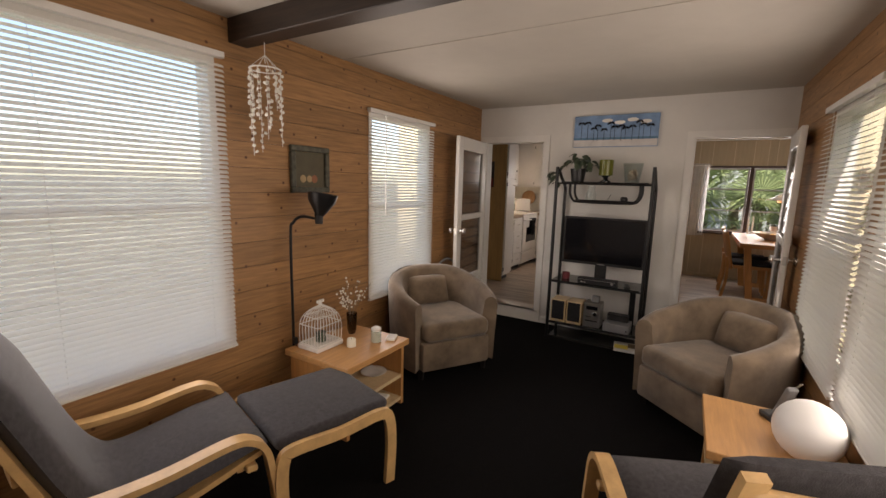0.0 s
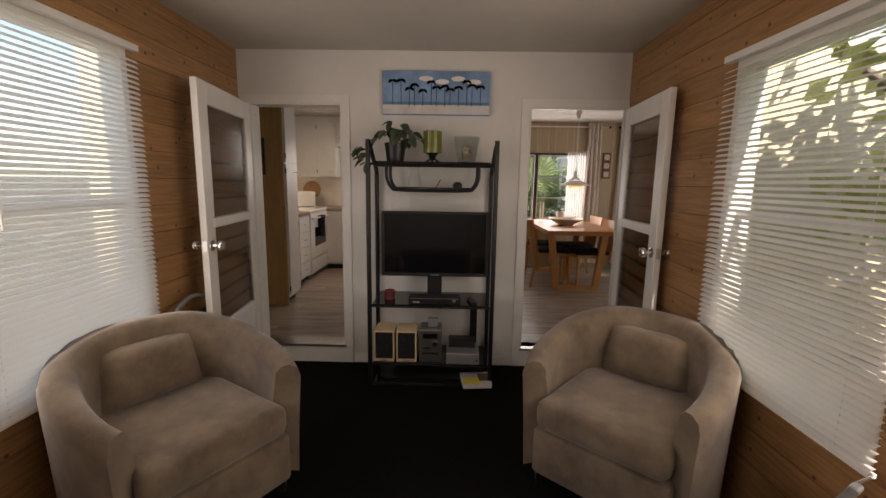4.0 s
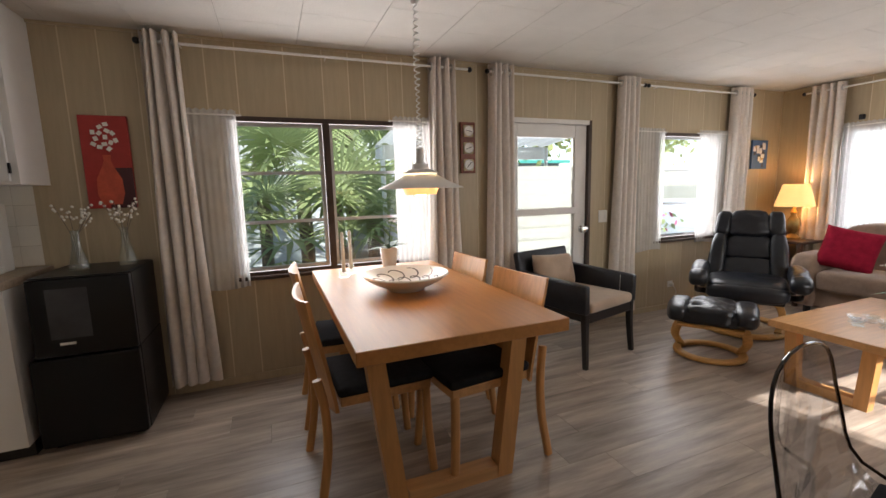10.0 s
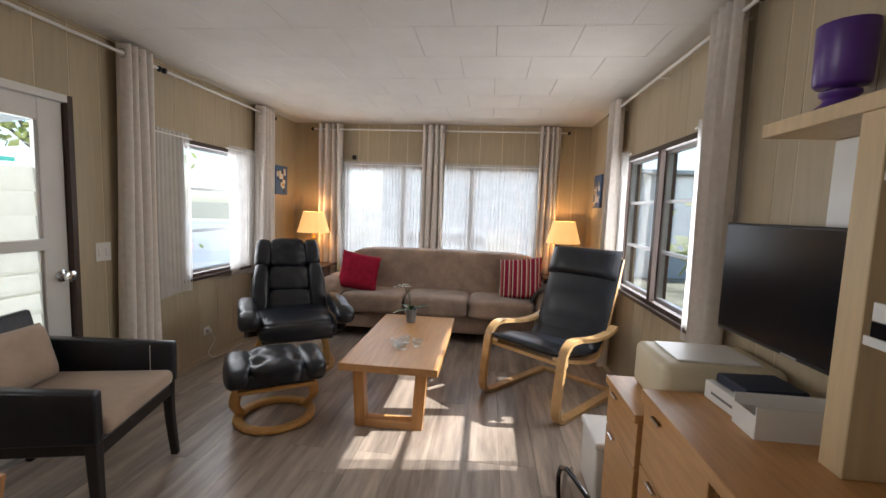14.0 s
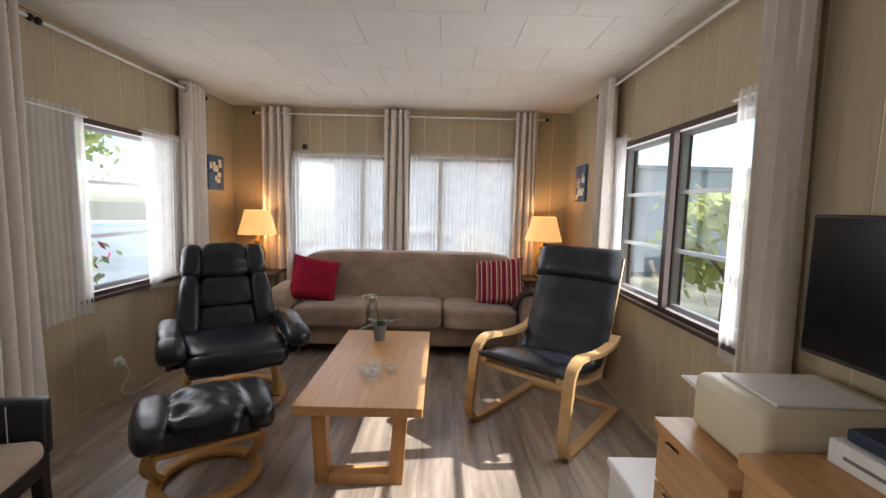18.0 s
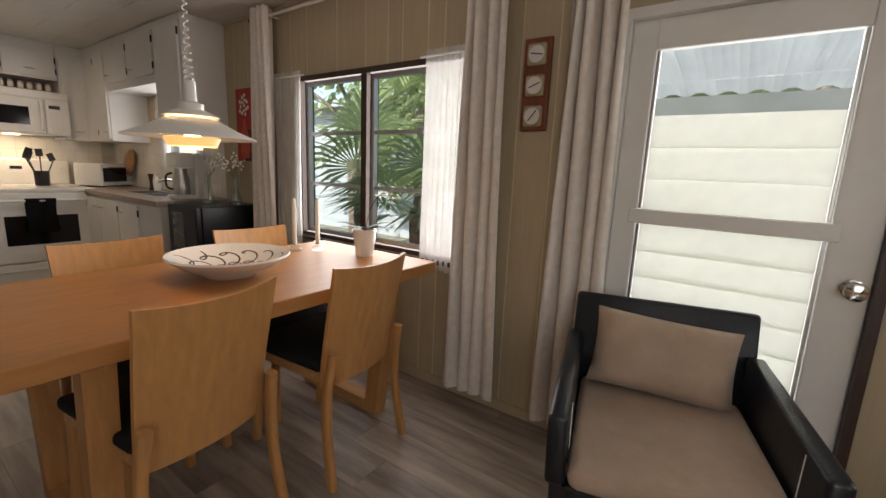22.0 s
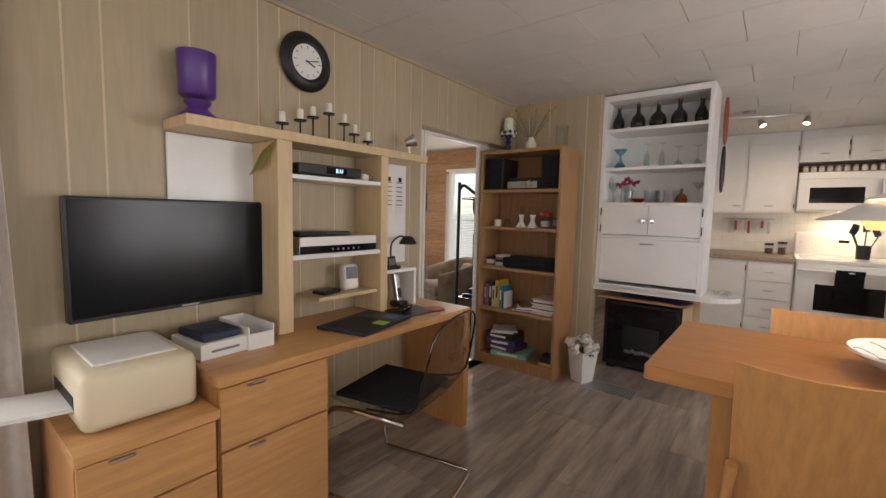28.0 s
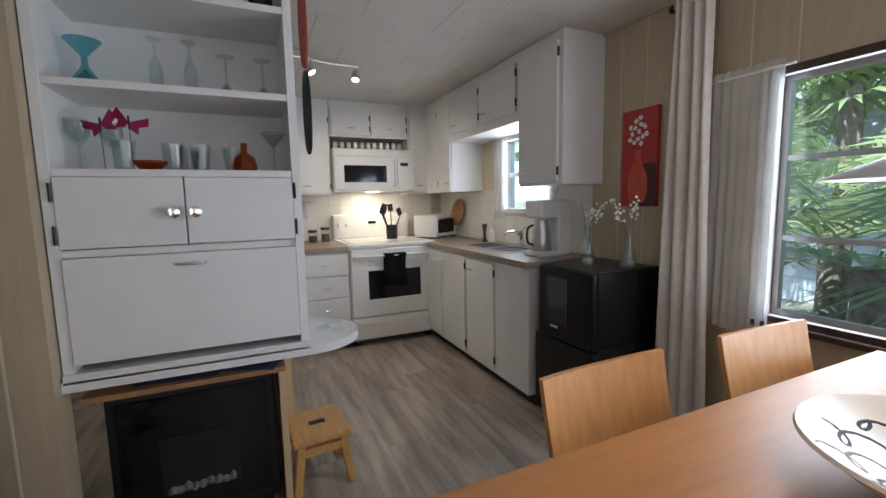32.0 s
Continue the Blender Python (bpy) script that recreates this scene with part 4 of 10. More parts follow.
def drape(name, axis, face, sgn, a, w, z0, z1, label, folds=5, group="linen drapes", flare=1.25):
    """A grommet-topped curtain stack on a wall, deep even folds."""
    d = thing(name, label, "curtain", *((face + sgn * 0.075, a, 0) if axis == 'x' else (a, face + sgn * 0.075, 0)), group=group)
    bm = bmesh.new()
    n, m = folds * 10, 16
    rng = random.Random(int(a * 977 + face * 31))
    ph = [rng.uniform(-0.6, 0.6) for _ in range(4)]
    rows = []
    for j in range(m + 1):
        t = j / m
        z = z1 + (z0 - z1) * t
        ww = w * (1 + (flare - 1) * t)
        row = []
        for i in range(n + 1):
            u = i / n
            f = u * folds * 2 * math.pi
            amp = 0.034 + 0.012 * math.sin(3 * u + ph[0] + t * 2)
            p = amp * math.sin(f + 0.5 * t * math.sin(u * 5 + ph[1]))
            q = (u - 0.5) * ww + 0.010 * math.cos(f) * (0.4 + t) + 0.008 * math.sin(t * 4 + u * 9 + ph[2])
            row.append(bm.verts.new((p, q, z) if axis == 'x' else (q, p, z)))
        rows.append(row)
    for a_, b_ in zip(rows, rows[1:]):
        for i in range(n):
            bm.faces.new((a_[i], a_[i + 1], b_[i + 1], b_[i]))
    part("cloth", bm, M["drape"], d, "", 80)
    zr = z1 - 0.055
    for k in range(folds):
        u = (k + 0.5) / folds - 0.5
        bmg = sweep([(0.024 * math.cos(2 * math.pi * i / 12), 0.0, 0.024 * math.sin(2 * math.pi * i / 12)) for i in range(12)], 0.0045, closed=True)
        g = part("grommet", moved(bmg, pose(0, 0, 0, 0, 0, 0 if axis == 'x' else 90)), M["steel"], d)
        g.matrix_basis = pose(0, u * w, zr) if axis == 'x' else pose(u * w, 0, zr)
    return d


def sheer(axis, face, sgn, a0, a1, z0, z1, label, group="white sheers", pleat=0.035, rod=True):
    s = thing("sheer_curtain", label, "sheer curtain", *((face + sgn * 0.035, 0, 0) if axis == 'x' else (0, face + sgn * 0.035, 0)), group=group)
    bm = bmesh.new()
    n = max(8, int((a1 - a0) / pleat) * 6)
    rng = random.Random(int(a0 * 733 + face * 11))
    f1, f2 = rng.uniform(0, 6), rng.uniform(0, 6)
    rows = []
    for j in range(9):
        t = j / 8
        z = z1 + (z0 - z1) * t
        row = []
        for i in range(n + 1):
            u = i / n
            q = a0 + (a1 - a0) * u
            f = 2 * math.pi * q / pleat + 1.5 * math.sin(7 * q + f1)
            p = (0.007 + 0.005 * math.sin(q * 23 + f2)) * math.sin(f) * (0.7 + 0.5 * t) + 0.006 * math.sin(t * 3 + q * 11)
            zz = z + (0.012 * math.sin(q * 13 + f1) if j == 8 else 0) + (0.006 * math.sin(f) if j == 0 else 0)
            row.append(bm.verts.new((p, q, zz) if axis == 'x' else (q, p, zz)))
        rows.append(row)
    for a_, b_ in zip(rows, rows[1:]):
        for i in range(n):
            bm.faces.new((a_[i], a_[i + 1], b_[i + 1], b_[i]))
    ob = part("cloth", bm, M["sheer"], s, "", 80)
    if rod:
        pts = [(0, a0 - 0.03, z1 - 0.03), (0, a1 + 0.03, z1 - 0.03)] if axis == 'x' else [(a0 - 0.03, 0, z1 - 0.03), (a1 + 0.03, 0, z1 - 0.03)]
        part("rod", sweep(pts, 0.005), M["white_plastic"], s)
    return s


def dining_chair(x, y, rz, label="beech dining chair with a black seat and a curved veneer back"):
    """Curved plywood back, splayed legs; front is +y (towards the table)."""
    c = thing("dining_chair", label, "chair", x, y, 0, rz, group="chairs round the dining table")
    bm = bmesh.new()
    rows = []
    n, m = 8, 8
    for s in (1, -1):
        for j in range(m + 1):
            t = j / m
            z = 0.36 + 0.445 * t
            yb = -0.20 - 0.085 * t ** 1.2
            hw = 0.180 + 0.012 * t
            row = []
            for i in range(n + 1):
                u = 2 * i / n - 1
                yy = yb - 0.030 * (1 - u * u) + s * 0.007
                zz = z + (0.012 * (u * u) if j == m else 0)
                row.append(bm.verts.new((u * hw, yy, zz)))
            rows.append(row)
    h = m + 1
    for j in range(m):
        for i in range(n):
            bm.faces.new((rows[j][i], rows[j][i + 1], rows[j + 1][i + 1], rows[j + 1][i]))
            bm.faces.new((rows[h + j][i], rows[h + j + 1][i], rows[h + j + 1][i + 1], rows[h + j][i + 1]))
    for j in range(m):
        for i in (0, n):
            bm.faces.new((rows[j][i], rows[j + 1][i], rows[h + j + 1][i], rows[h + j][i]))
    for j in (0, m):
        for i in range(n):
            bm.faces.new((rows[j][i], rows[j][i + 1], rows[h + j][i + 1], rows[h + j][i]))
    bmesh.ops.recalc_face_normals(bm, faces=bm.faces[:])
    part("backrest", bm, M["beech_z"], c, "curved beech veneer back", 50)
    bm = boxes((-0.185, 0.185, -0.195, 0.205, 0.415, 0.455), bevel=0.014, seg=3)
    part("seat", bm, M["black_cloth"], c, "black cloth seat pad", 50)
    part("seat_frame", boxes((-0.175, 0.175, -0.185, 0.195, 0.375, 0.414), bevel=0.004), M["beech_x"], c)
    for s in (-1, 1):
        leg = smooth_path([(s * 0.180, -0.270, 0.51), (s * 0.190, -0.248, 0.38), (s * 0.196, -0.25, 0.21), (s * 0.206, -0.285, 0.0)], 5)
        part("leg", sweep(leg, rect(0.034, 0.030, 0.010)), M["beech_z"], c, "", 50)
        leg = smooth_path([(s * 0.160, 0.175, 0.385), (s * 0.165, 0.18, 0.2), (s * 0.175, 0.195, 0.0)], 4)
        part("leg", sweep(leg, rect(0.034, 0.032, 0.010)), M["beech_z"], c, "", 50)
    return c


M["black_cloth"] = mat("black_seat_cloth", (0.018, 0.018, 0.020), 0.9, var=0.15, scale=40, bump=0.3, bscale=260, spec=0.2)


def trestle_table(name, w, l, h, top_t, leg_w, x, y, rz, label, category, top_mat, inset, lean=2.45, top=1.3):
    """A slab top on two closed leg frames leaning in to the floor. Long side along y."""
    t = thing(name, label, category, x, y, 0, rz)
    part("tabletop", boxes((-w / 2, w / 2, -l / 2, l / 2, h - top_t, h), bevel=0.003), top_mat, t)
    for s in (-1, 1):
        y0 = s * (l / 2 - inset)
        y0, y1 = y0 - leg_w * 0.5, y0 + leg_w * 0.5
        for q in (-1, 1):
            bm = boxes((-leg_w / 2, leg_w / 2, y0, y1, 0.0, h - top_t - 0.0005))
            for v in bm.verts:
                v.co.x += q * (w / 2 - leg_w * (top if v.co.z > 0.1 else lean))
            part("leg", bm, M["beech_z"], t)
        part("foot_rail", boxes((-w / 2 + leg_w * (lean + 0.501), w / 2 - leg_w * (lean + 0.501), y0, y1, 0.0, leg_w * 0.8)), M["beech_x"], t)
    return t


def table_lamp(x, y, z, label):
    """A turned brass base and a lit drum shade."""
    l = thing("table_lamp", label, "table lamp", x, y, z, group="brass table lamps")
    part("base", lathe([(0, 0), (0.075, 0), (0.075, 0.02), (0.05, 0.035), (0.03, 0.06), (0.055, 0.10), (0.065, 0.15), (0.05, 0.20), (0.022, 0.24), (0.03, 0.27), (0.014, 0.29), (0.010, 0.36), (0, 0.36)], 24), M["brass"], l, "", 50)
    bm = bmesh.new()
    n = 32
    a = [bm.verts.new((0.165 * math.cos(2 * math.pi * k / n), 0.165 * math.sin(2 * math.pi * k / n), 0.33)) for k in range(n)]
    b = [bm.verts.new((0.105 * math.cos(2 * math.pi * k / n), 0.105 * math.sin(2 * math.pi * k / n), 0.545)) for k in range(n)]
    for k in range(n):
        bm.faces.new((a[k], a[(k + 1) % n], b[(k + 1) % n], b[k]))
    part("shade", bm, M["lamp_shade"], l, "glowing cream lampshade", 60)
    part("bulb", lathe([(0, 0.36), (0.02, 0.37), (0.03, 0.41), (0.02, 0.45), (0, 0.46)], 12), M["bulb"], l)
    p = new("lamp_light", bpy.data.lights.new("lamp_light", 'POINT'))
    p.data.energy, p.data.color, p.data.shadow_soft_size = LAMP_W, (1.0, 0.60, 0.25), 0.04
    p.matrix_basis = pose(x, y, z + 0.48)
    return l

# ---- main room: curtains ----
LAMP_W = 1.7
CT, CB = CEIL - 0.02, 0.08
for a, w, f in ((1.02, 0.19, 4), (2.68, 0.20, 4), (3.15, 0.20, 4), (4.37, 0.20, 4), (5.80, 0.24, 4)):
    drape("drape", 'y', N - 0.006, -1, a, w, CB, CT, "pale linen grommet curtain drawn to a narrow stack", f, flare=1.35)
for a, w, f in ((7.37, 0.26, 4), (6.267, 0.24, 4), (5.09, 0.20, 4)):
    drape("drape", 'x', E - 0.006, -1, a, w, CB, CT, "pale linen grommet curtain behind the sofa", f, flare=1.1)
for a, w, f in ((5.48, 0.22, 4), (3.965, 0.20, 4)):
    drape("drape", 'y', S + 0.006, 1, a, w, CB, CT, "pale linen grommet curtain at the desk-side window", f, flare=1.2)


def curtain_rod(p, q, label="thin white curtain rod near the ceiling"):
    r = thing("curtain_rod", label, "curtain rod", group="curtain rods")
    part("rod", sweep([p, q], 0.008), M["white_plastic"], r)
    for e in (p, q):
        part("finial", lathe([(0, -0.02), (0.014, -0.012), (0.018, 0), (0.014, 0.012), (0, 0.02)], 12, e), M["black_metal"], r, "", 40)
    d = (Vector(q) - Vector(p)).normalized()
    for t in (0.1, 0.5, 0.9):
        m = Vector(p).lerp(Vector(q), t)
        out = Vector((0, 1, 0)) if abs(d.x) > 0.5 and m.y > 6 else Vector((0, -1, 0)) if abs(d.x) > 0.5 else Vector((1, 0, 0))
        part("bracket", sweep([m, m + out * 0.073], 0.004), M["white_plastic"], r)
    return r


ZR = CT - 0.055
curtain_rod((0.92, N - 0.081, ZR), (2.90, N - 0.081, ZR))
curtain_rod((3.04, N - 0.081, ZR), (4.56, N - 0.081, ZR))
curtain_rod((4.60, N - 0.081, ZR), (5.98, N - 0.081, ZR))
curtain_rod((E - 0.081, 4.92, ZR), (E - 0.081, 7.58, ZR))
curtain_rod((3.76, S + 0.081, ZR), (5.66, S + 0.081, ZR))
sheer('y', N - 0.006, -1, 1.10, 1.37, 0.64, 1.71, "short white sheer at the dining window")
sheer('y', N - 0.006, -1, 2.335, 2.63, 0.64, 1.71, "short white sheer at the dining window")
sheer('y', N - 0.006, -1, 4.51, 4.86, 0.60, 1.70, "short white sheer beside the recliner")
sheer('y', N - 0.006, -1, 5.31, 5.70, 0.63, 1.70, "short white sheer beside the recliner")
sheer('x', E - 0.006, -1, 6.41, 7.26, 0.72, 1.72, "white sheer across the sofa window")
sheer('x', E - 0.006, -1, 5.19, 6.16, 0.72, 1.72, "white sheer across the sofa window")
sheer('y', S + 0.006, 1, 5.22, 5.46, 0.66, 1.71, "short white sheer glowing in the sun")
sheer('y', S + 0.006, 1, 4.06, 4.24, 0.66, 1.71, "short white sheer beside the television")

# ---- entrance door ----
def entrance_door():
    d = jalousie_door("entrance_door", 0.765, 1.70, DOORN[0] + 0.03, N + 0.03, 0.008, 0, "closed white entrance door with louvred glass", 0.085, 0.118, 0.105, 0.571)
    for o in d.children:
        if o.name.startswith("louvre") and not o.name.startswith("louvre_track"):
            o.data.materials[0] = M["ridged_glass"] if o.location.z < 1.36 else M["glass"]
    t = thing("door_frame_3", "white aluminium frame of the entrance door", "door frame", kind="structure")
    a0, a1, z0, z1 = DOORN
    part("jamb", boxes((a0, a0 + 0.028, N - 0.02, N + 0.09, 0, z1)), M["white_trim"], t)
    part("jamb", boxes((a1 - 0.028, a1, N - 0.02, N + 0.09, 0, z1)), M["brown_frame"], t, "dark brown door jamb")
    part("head", boxes((a0 + 0.028, a1 - 0.028, N - 0.02, N + 0.09, z1 - 0.035, z1)), M["white_trim"], t)
    part("threshold", boxes((a0 + 0.028, a1 - 0.028, N - 0.02, N + 0.09, -0.02, 0.006), bevel=0.002), M["steel"], t)


entrance_door()

# ---- sofa ----
def sofa():
    s = thing("sofa", "mushroom microfibre three-seat sofa under the window", "sofa", 6.10, 6.13, 0, 0)
    # back to +x, length along y
    part("base", boxes((-0.22, 0.30, -0.95, 0.95, 0.10, 0.30), bevel=0.03, seg=2), M["sofa_cloth"], s, "", 50)
    for k in range(3):
        y0 = -0.90 + k * 0.60
        part("seat_cushion", padded(-0.315, 0.16, y0 + 0.001, y0 + 0.599, 0.265, 0.445, 6.5, 14, 0.004, 7, 31 + k), M["sofa_cloth"], s, "", 80)
    bm = padded(0.10, 0.35, -0.95, 0.95, 0.28, 0.83, 7, 20, 0.004, 5, 35)
    for v in bm.verts:
        v.co.x += 0.10 * (v.co.z - 0.3)
    part("backrest", bm, M["sofa_cloth"], s, "", 80)
    for q in (-1, 1):
        bm = padded(-0.31, 0.34, -0.10, 0.10, 0.09, 0.57, 5, 16, 0.004, 6, 37 + q)
        for v in bm.verts:
            v.co.y = v.co.y * (1 + 0.25 * max(0, v.co.z - 0.3)) + q * 1.00
        part("armrest", bm, M["sofa_cloth"], s, "", 80)
    for sx in (-0.18, 0.26):
        for sy in (-0.98, 0.98):
            part("foot", lathe([(0.025, 0), (0.03, 0.10), (0, 0.10)], 8, (sx, sy, 0)), M["black_paint"], s)


sofa()


def throw_cushion(name, w, h, material, x, y, z, m, label):
    c = thing(name, label, "cushion", x, y, z)
    part("cover", moved(cushion(w, h, 0.15, 0.42, 14, corner=0.12), m), material, c, "", 70)
    return c


th = thing("folded_throw", "dark grey throw laid over the sofa's arm", "throw", 6.10, 5.13, 0)
bm = bmesh.new()
rows = []
for i in range(15):
    a = -0.35 * math.pi + 1.55 * math.pi * i / 14
    rows.append([bm.verts.new((-0.30 + 0.30 * j / 10, 0.132 * math.cos(a) + 0.004 * math.sin(j * 1.9 + i), 0.445 + 0.138 * math.sin(a) + 0.004 * math.sin(j * 2.3))) for j in range(11)])
for a, b in zip(rows, rows[1:]):
    for j in range(10):
        bm.faces.new((a[j], a[j + 1], b[j + 1], b[j]))
bmesh.ops.solidify(bm, geom=bm.faces[:], thickness=-0.012)
part("cloth", bm, M["grey_cloth"], th, "", 80)
throw_cushion("throw_cushion", 0.38, 0.37, M["red_cloth"], 6.02, 6.90, 0.615, pose(0, 0, 0, 68, 12, -68), "crimson throw cushion on the sofa")


def striped_mat():
    m = mat("striped_cushion", (0.3, 0.02, 0.04), 0.95, bump=0.25, bscale=250, spec=0.15)
    Nn, L = m.node_tree.nodes, m.node_tree.links
    tc, sp = Nn.new("ShaderNodeTexCoord"), Nn.new("ShaderNodeSeparateXYZ")
    L.new(tc.outputs["Generated"], sp.inputs[0])
    mu = Nn.new("ShaderNodeMath")
    mu.operation = 'MULTIPLY'
    mu.inputs[1].default_value = 5.0
    L.new(sp.outputs["Y"], mu.inputs[0])
    fr_ = Nn.new("ShaderNodeMath")
    fr_.operation = 'FRACT'
    L.new(mu.outputs[0], fr_.inputs[0])
    r = Nn.new("ShaderNodeValToRGB")
    r.color_ramp.interpolation = 'CONSTANT'
    for pos, col in ((0.0, (0.25, 0.015, 0.04)), (0.35, (0.62, 0.52, 0.44)), (0.45, (0.16, 0.02, 0.03)), (0.62, (0.40, 0.08, 0.09)), (0.8, (0.62, 0.52, 0.44)), (0.9, (0.22, 0.015, 0.035))):
        e = r.color_ramp.elements.new(pos) if pos else r.color_ramp.elements[0]
        e.color = (*col, 1)
    L.new(fr_.outputs[0], r.inputs[0])
    L.new(r.outputs[0], Nn["Principled BSDF"].inputs["Base Color"])
    return m


M["stripes"] = striped_mat()
throw_cushion("throw_cushion", 0.42, 0.40, M["stripes"], 6.06, 5.36, 0.62, pose(0, 0, 0, 70, -8, -112), "red and cream striped throw cushion on the sofa")

# end tables with lamps
for y, lab in ((7.50, "small dark side table in the corner behind the recliner"), (4.94, "small dark side table at the sofa's end")):
    t = thing("lamp_table", lab, "side table", 6.33, y, 0, group="lamp tables")
    part("tabletop", boxes((-0.19, 0.19, -0.19, 0.19, 0.60, 0.625), bevel=0.003), M["brown_frame"], t)
    part("shelf", boxes((-0.17, 0.17, -0.17, 0.17, 0.20, 0.22)), M["brown_frame"], t)
    for sx in (-0.165, 0.165):
        for sy in (-0.165, 0.165):
            part("leg", boxes((sx - 0.018, sx + 0.018, sy - 0.018, sy + 0.018, 0, 0.5995)), M["brown_frame"], t)
    table_lamp(6.33, y, 0.626, "brass table lamp with a lit cream shade")

# ---- recliner and footstool ----
def recliner(x, y, rz):
    """Swivel recliner on a ring-shaped wooden foot. Front is -y."""
    c = thing("recliner_chair", "black leather reclining armchair on a curved wooden base", "recliner", x, y, 0, rz)
    ring = [(0.29 * math.cos(a), 0.05 + 0.30 * math.sin(a), 0.022) for a in [2 * math.pi * k / 40 for k in range(40)]]
    part("base_ring", sweep(ring, rect(0.06, 0.034, 0.012), closed=True), M["stool"], c, "bent wooden base ring", 50)
    for s in (-1, 1):
        up = smooth_path([(s * 0.22, -0.12, 0.04), (s * 0.25, 0.02, 0.13), (s * 0.21, 0.06, 0.23), (s * 0.05, 0.05, 0.285)], 5)
        part("base_bow", sweep(up, rect(0.05, 0.024, 0.008)), M["stool"], c, "", 50)
    part("swivel", lathe([(0.10, 0.27), (0.10, 0.30), (0, 0.30)], 16, (0, 0.04, 0)), M["black_metal"], c)
    part("seat_pan", boxes((-0.24, 0.24, -0.27, 0.20, 0.285, 0.32), bevel=0.012, seg=2), M["black_paint"], c, "", 50)
    part("seat_cushion", padded(-0.265, 0.265, -0.33, 0.22, 0.305, 0.455, 4.5, 16, 0.004, 11, 1), M["leather"], c, "", 80)
    part("front_roll", padded(-0.262, 0.262, -0.355, -0.20, 0.30, 0.435, 3.2, 14, 0.003, 13, 2), M["leather"], c, "", 80)
    # back of a middle panel between two long bolsters, and a headrest of three panels
    tilt = pose(0, 0.20, 0.38, -21)

    def taper(bm):
        for v in bm.verts:
            v.co.x *= 1.08 - 0.34 * v.co.z
        return bm
    for z0, z1, sd in ((0.0, 0.19, 3), (0.175, 0.385, 4)):
        part("back_panel", moved(taper(padded(-0.172, 0.172, -0.060, 0.06, z0, z1, 4.5, 12, 0.004, 12, sd)), tilt), M["leather"], c, "", 80)
    for q in (-1, 1):
        a0, a1 = sorted((q * 0.150, q * 0.275))
        part("side_bolster", moved(taper(padded(a0, a1, -0.095, 0.06, -0.05, 0.40, 3.6, 12, 0.004, 10, 5 + q)), tilt), M["leather"], c, "", 80)
        a0, a1 = sorted((q * 0.140, q * 0.268))
        part("headrest_wing", moved(taper(padded(a0, a1, -0.080, 0.065, 0.37, 0.60, 3.6, 12, 0.003, 12, 8 + q)), tilt), M["leather"], c, "", 80)
    part("headrest", moved(taper(padded(-0.158, 0.158, -0.078, 0.065, 0.365, 0.605, 4.2, 14, 0.006, 15, 11)), tilt), M["leather"], c, "", 80)
    part("back_shell", moved(taper(padded(-0.23, 0.23, 0.03, 0.095, -0.06, 0.585, 6, 10)), tilt), M["leather"], c, "", 80)
    for q in (-1, 1):
        part("armrest", moved(padded(-0.062, 0.062, -0.20, 0.22, -0.055, 0.055, 3.2, 14, 0.004, 14, 14 + q), pose(q * 0.318, -0.09, 0.485, 6, 0, 0)), M["leather"], c, "", 80)
        part("arm_pad", moved(padded(-0.066, 0.066, -0.075, 0.075, -0.055, 0.055, 2.8, 10, 0.003, 14, 17 + q), pose(q * 0.318, -0.275, 0.462, 22, 0, 0)), M["leather"], c, "", 80)
        br = smooth_path([(q * 0.325, -0.24, 0.46), (q * 0.335, -0.20, 0.36), (q * 0.31, -0.05, 0.31), (q * 0.20, 0.02, 0.30)], 5)
        part("arm_bracket", sweep(br, rect(0.045, 0.016, 0.004)), M["black_paint"], c)
        part("tilt_knob", lathe([(0, 0), (0.018, 0), (0.018, 0.02), (0, 0.022)], 16, (q * 0.30, 0.0, 0.33)), M["black_plastic"], c)
    return c


recliner(5.06, 7.11, -57)


def footstool(x, y, rz):
    c = thing("leather_footstool", "black leather footstool on a curved wooden base", "footstool", x, y, 0, rz)
    ring = [(0.20 * math.cos(a), 0.19 * math.sin(a), 0.02) for a in [2 * math.pi * k / 36 for k in range(36)]]
    part("base_ring", sweep(ring, rect(0.055, 0.03, 0.010), closed=True), M["stool"], c, "", 50)
    for s in (-1, 1):
        up = smooth_path([(s * 0.18, 0.05, 0.035), (s * 0.215, -0.02, 0.12), (s * 0.20, -0.03, 0.20), (s * 0.17, 0.0, 0.235)], 5)
        part("base_bow", sweep(up, rect(0.06, 0.022, 0.008)), M["stool"], c, "", 50)
    part("seat_board", boxes((-0.20, 0.20, -0.16, 0.16, 0.225, 0.25), bevel=0.006), M["stool"], c)
    part("cushion_core", padded(-0.245, 0.245, -0.19, 0.19, 0.25, 0.345, 5, 10), M["leather"], c, "", 80)
    part("cushion", padded(-0.150, 0.150, -0.205, 0.205, 0.255, 0.388, 4.2, 18, 0.005, 15, 21, ((-0.095, -0.075), (-0.095, 0.075), (0.095, -0.075), (0.095, 0.075))), M["leather"], c, "creased leather pad with sewn-in dimples", 80)
    for q in (-1, 1):
        a0, a1 = sorted((q * 0.125, q * 0.268))
        part("side_roll", padded(a0, a1, -0.205, 0.205, 0.252, 0.384, 3.2, 14, 0.004, 10, 23 + q), M["leather"], c, "", 80)
    return c


footstool(4.33, 6.87, -57)

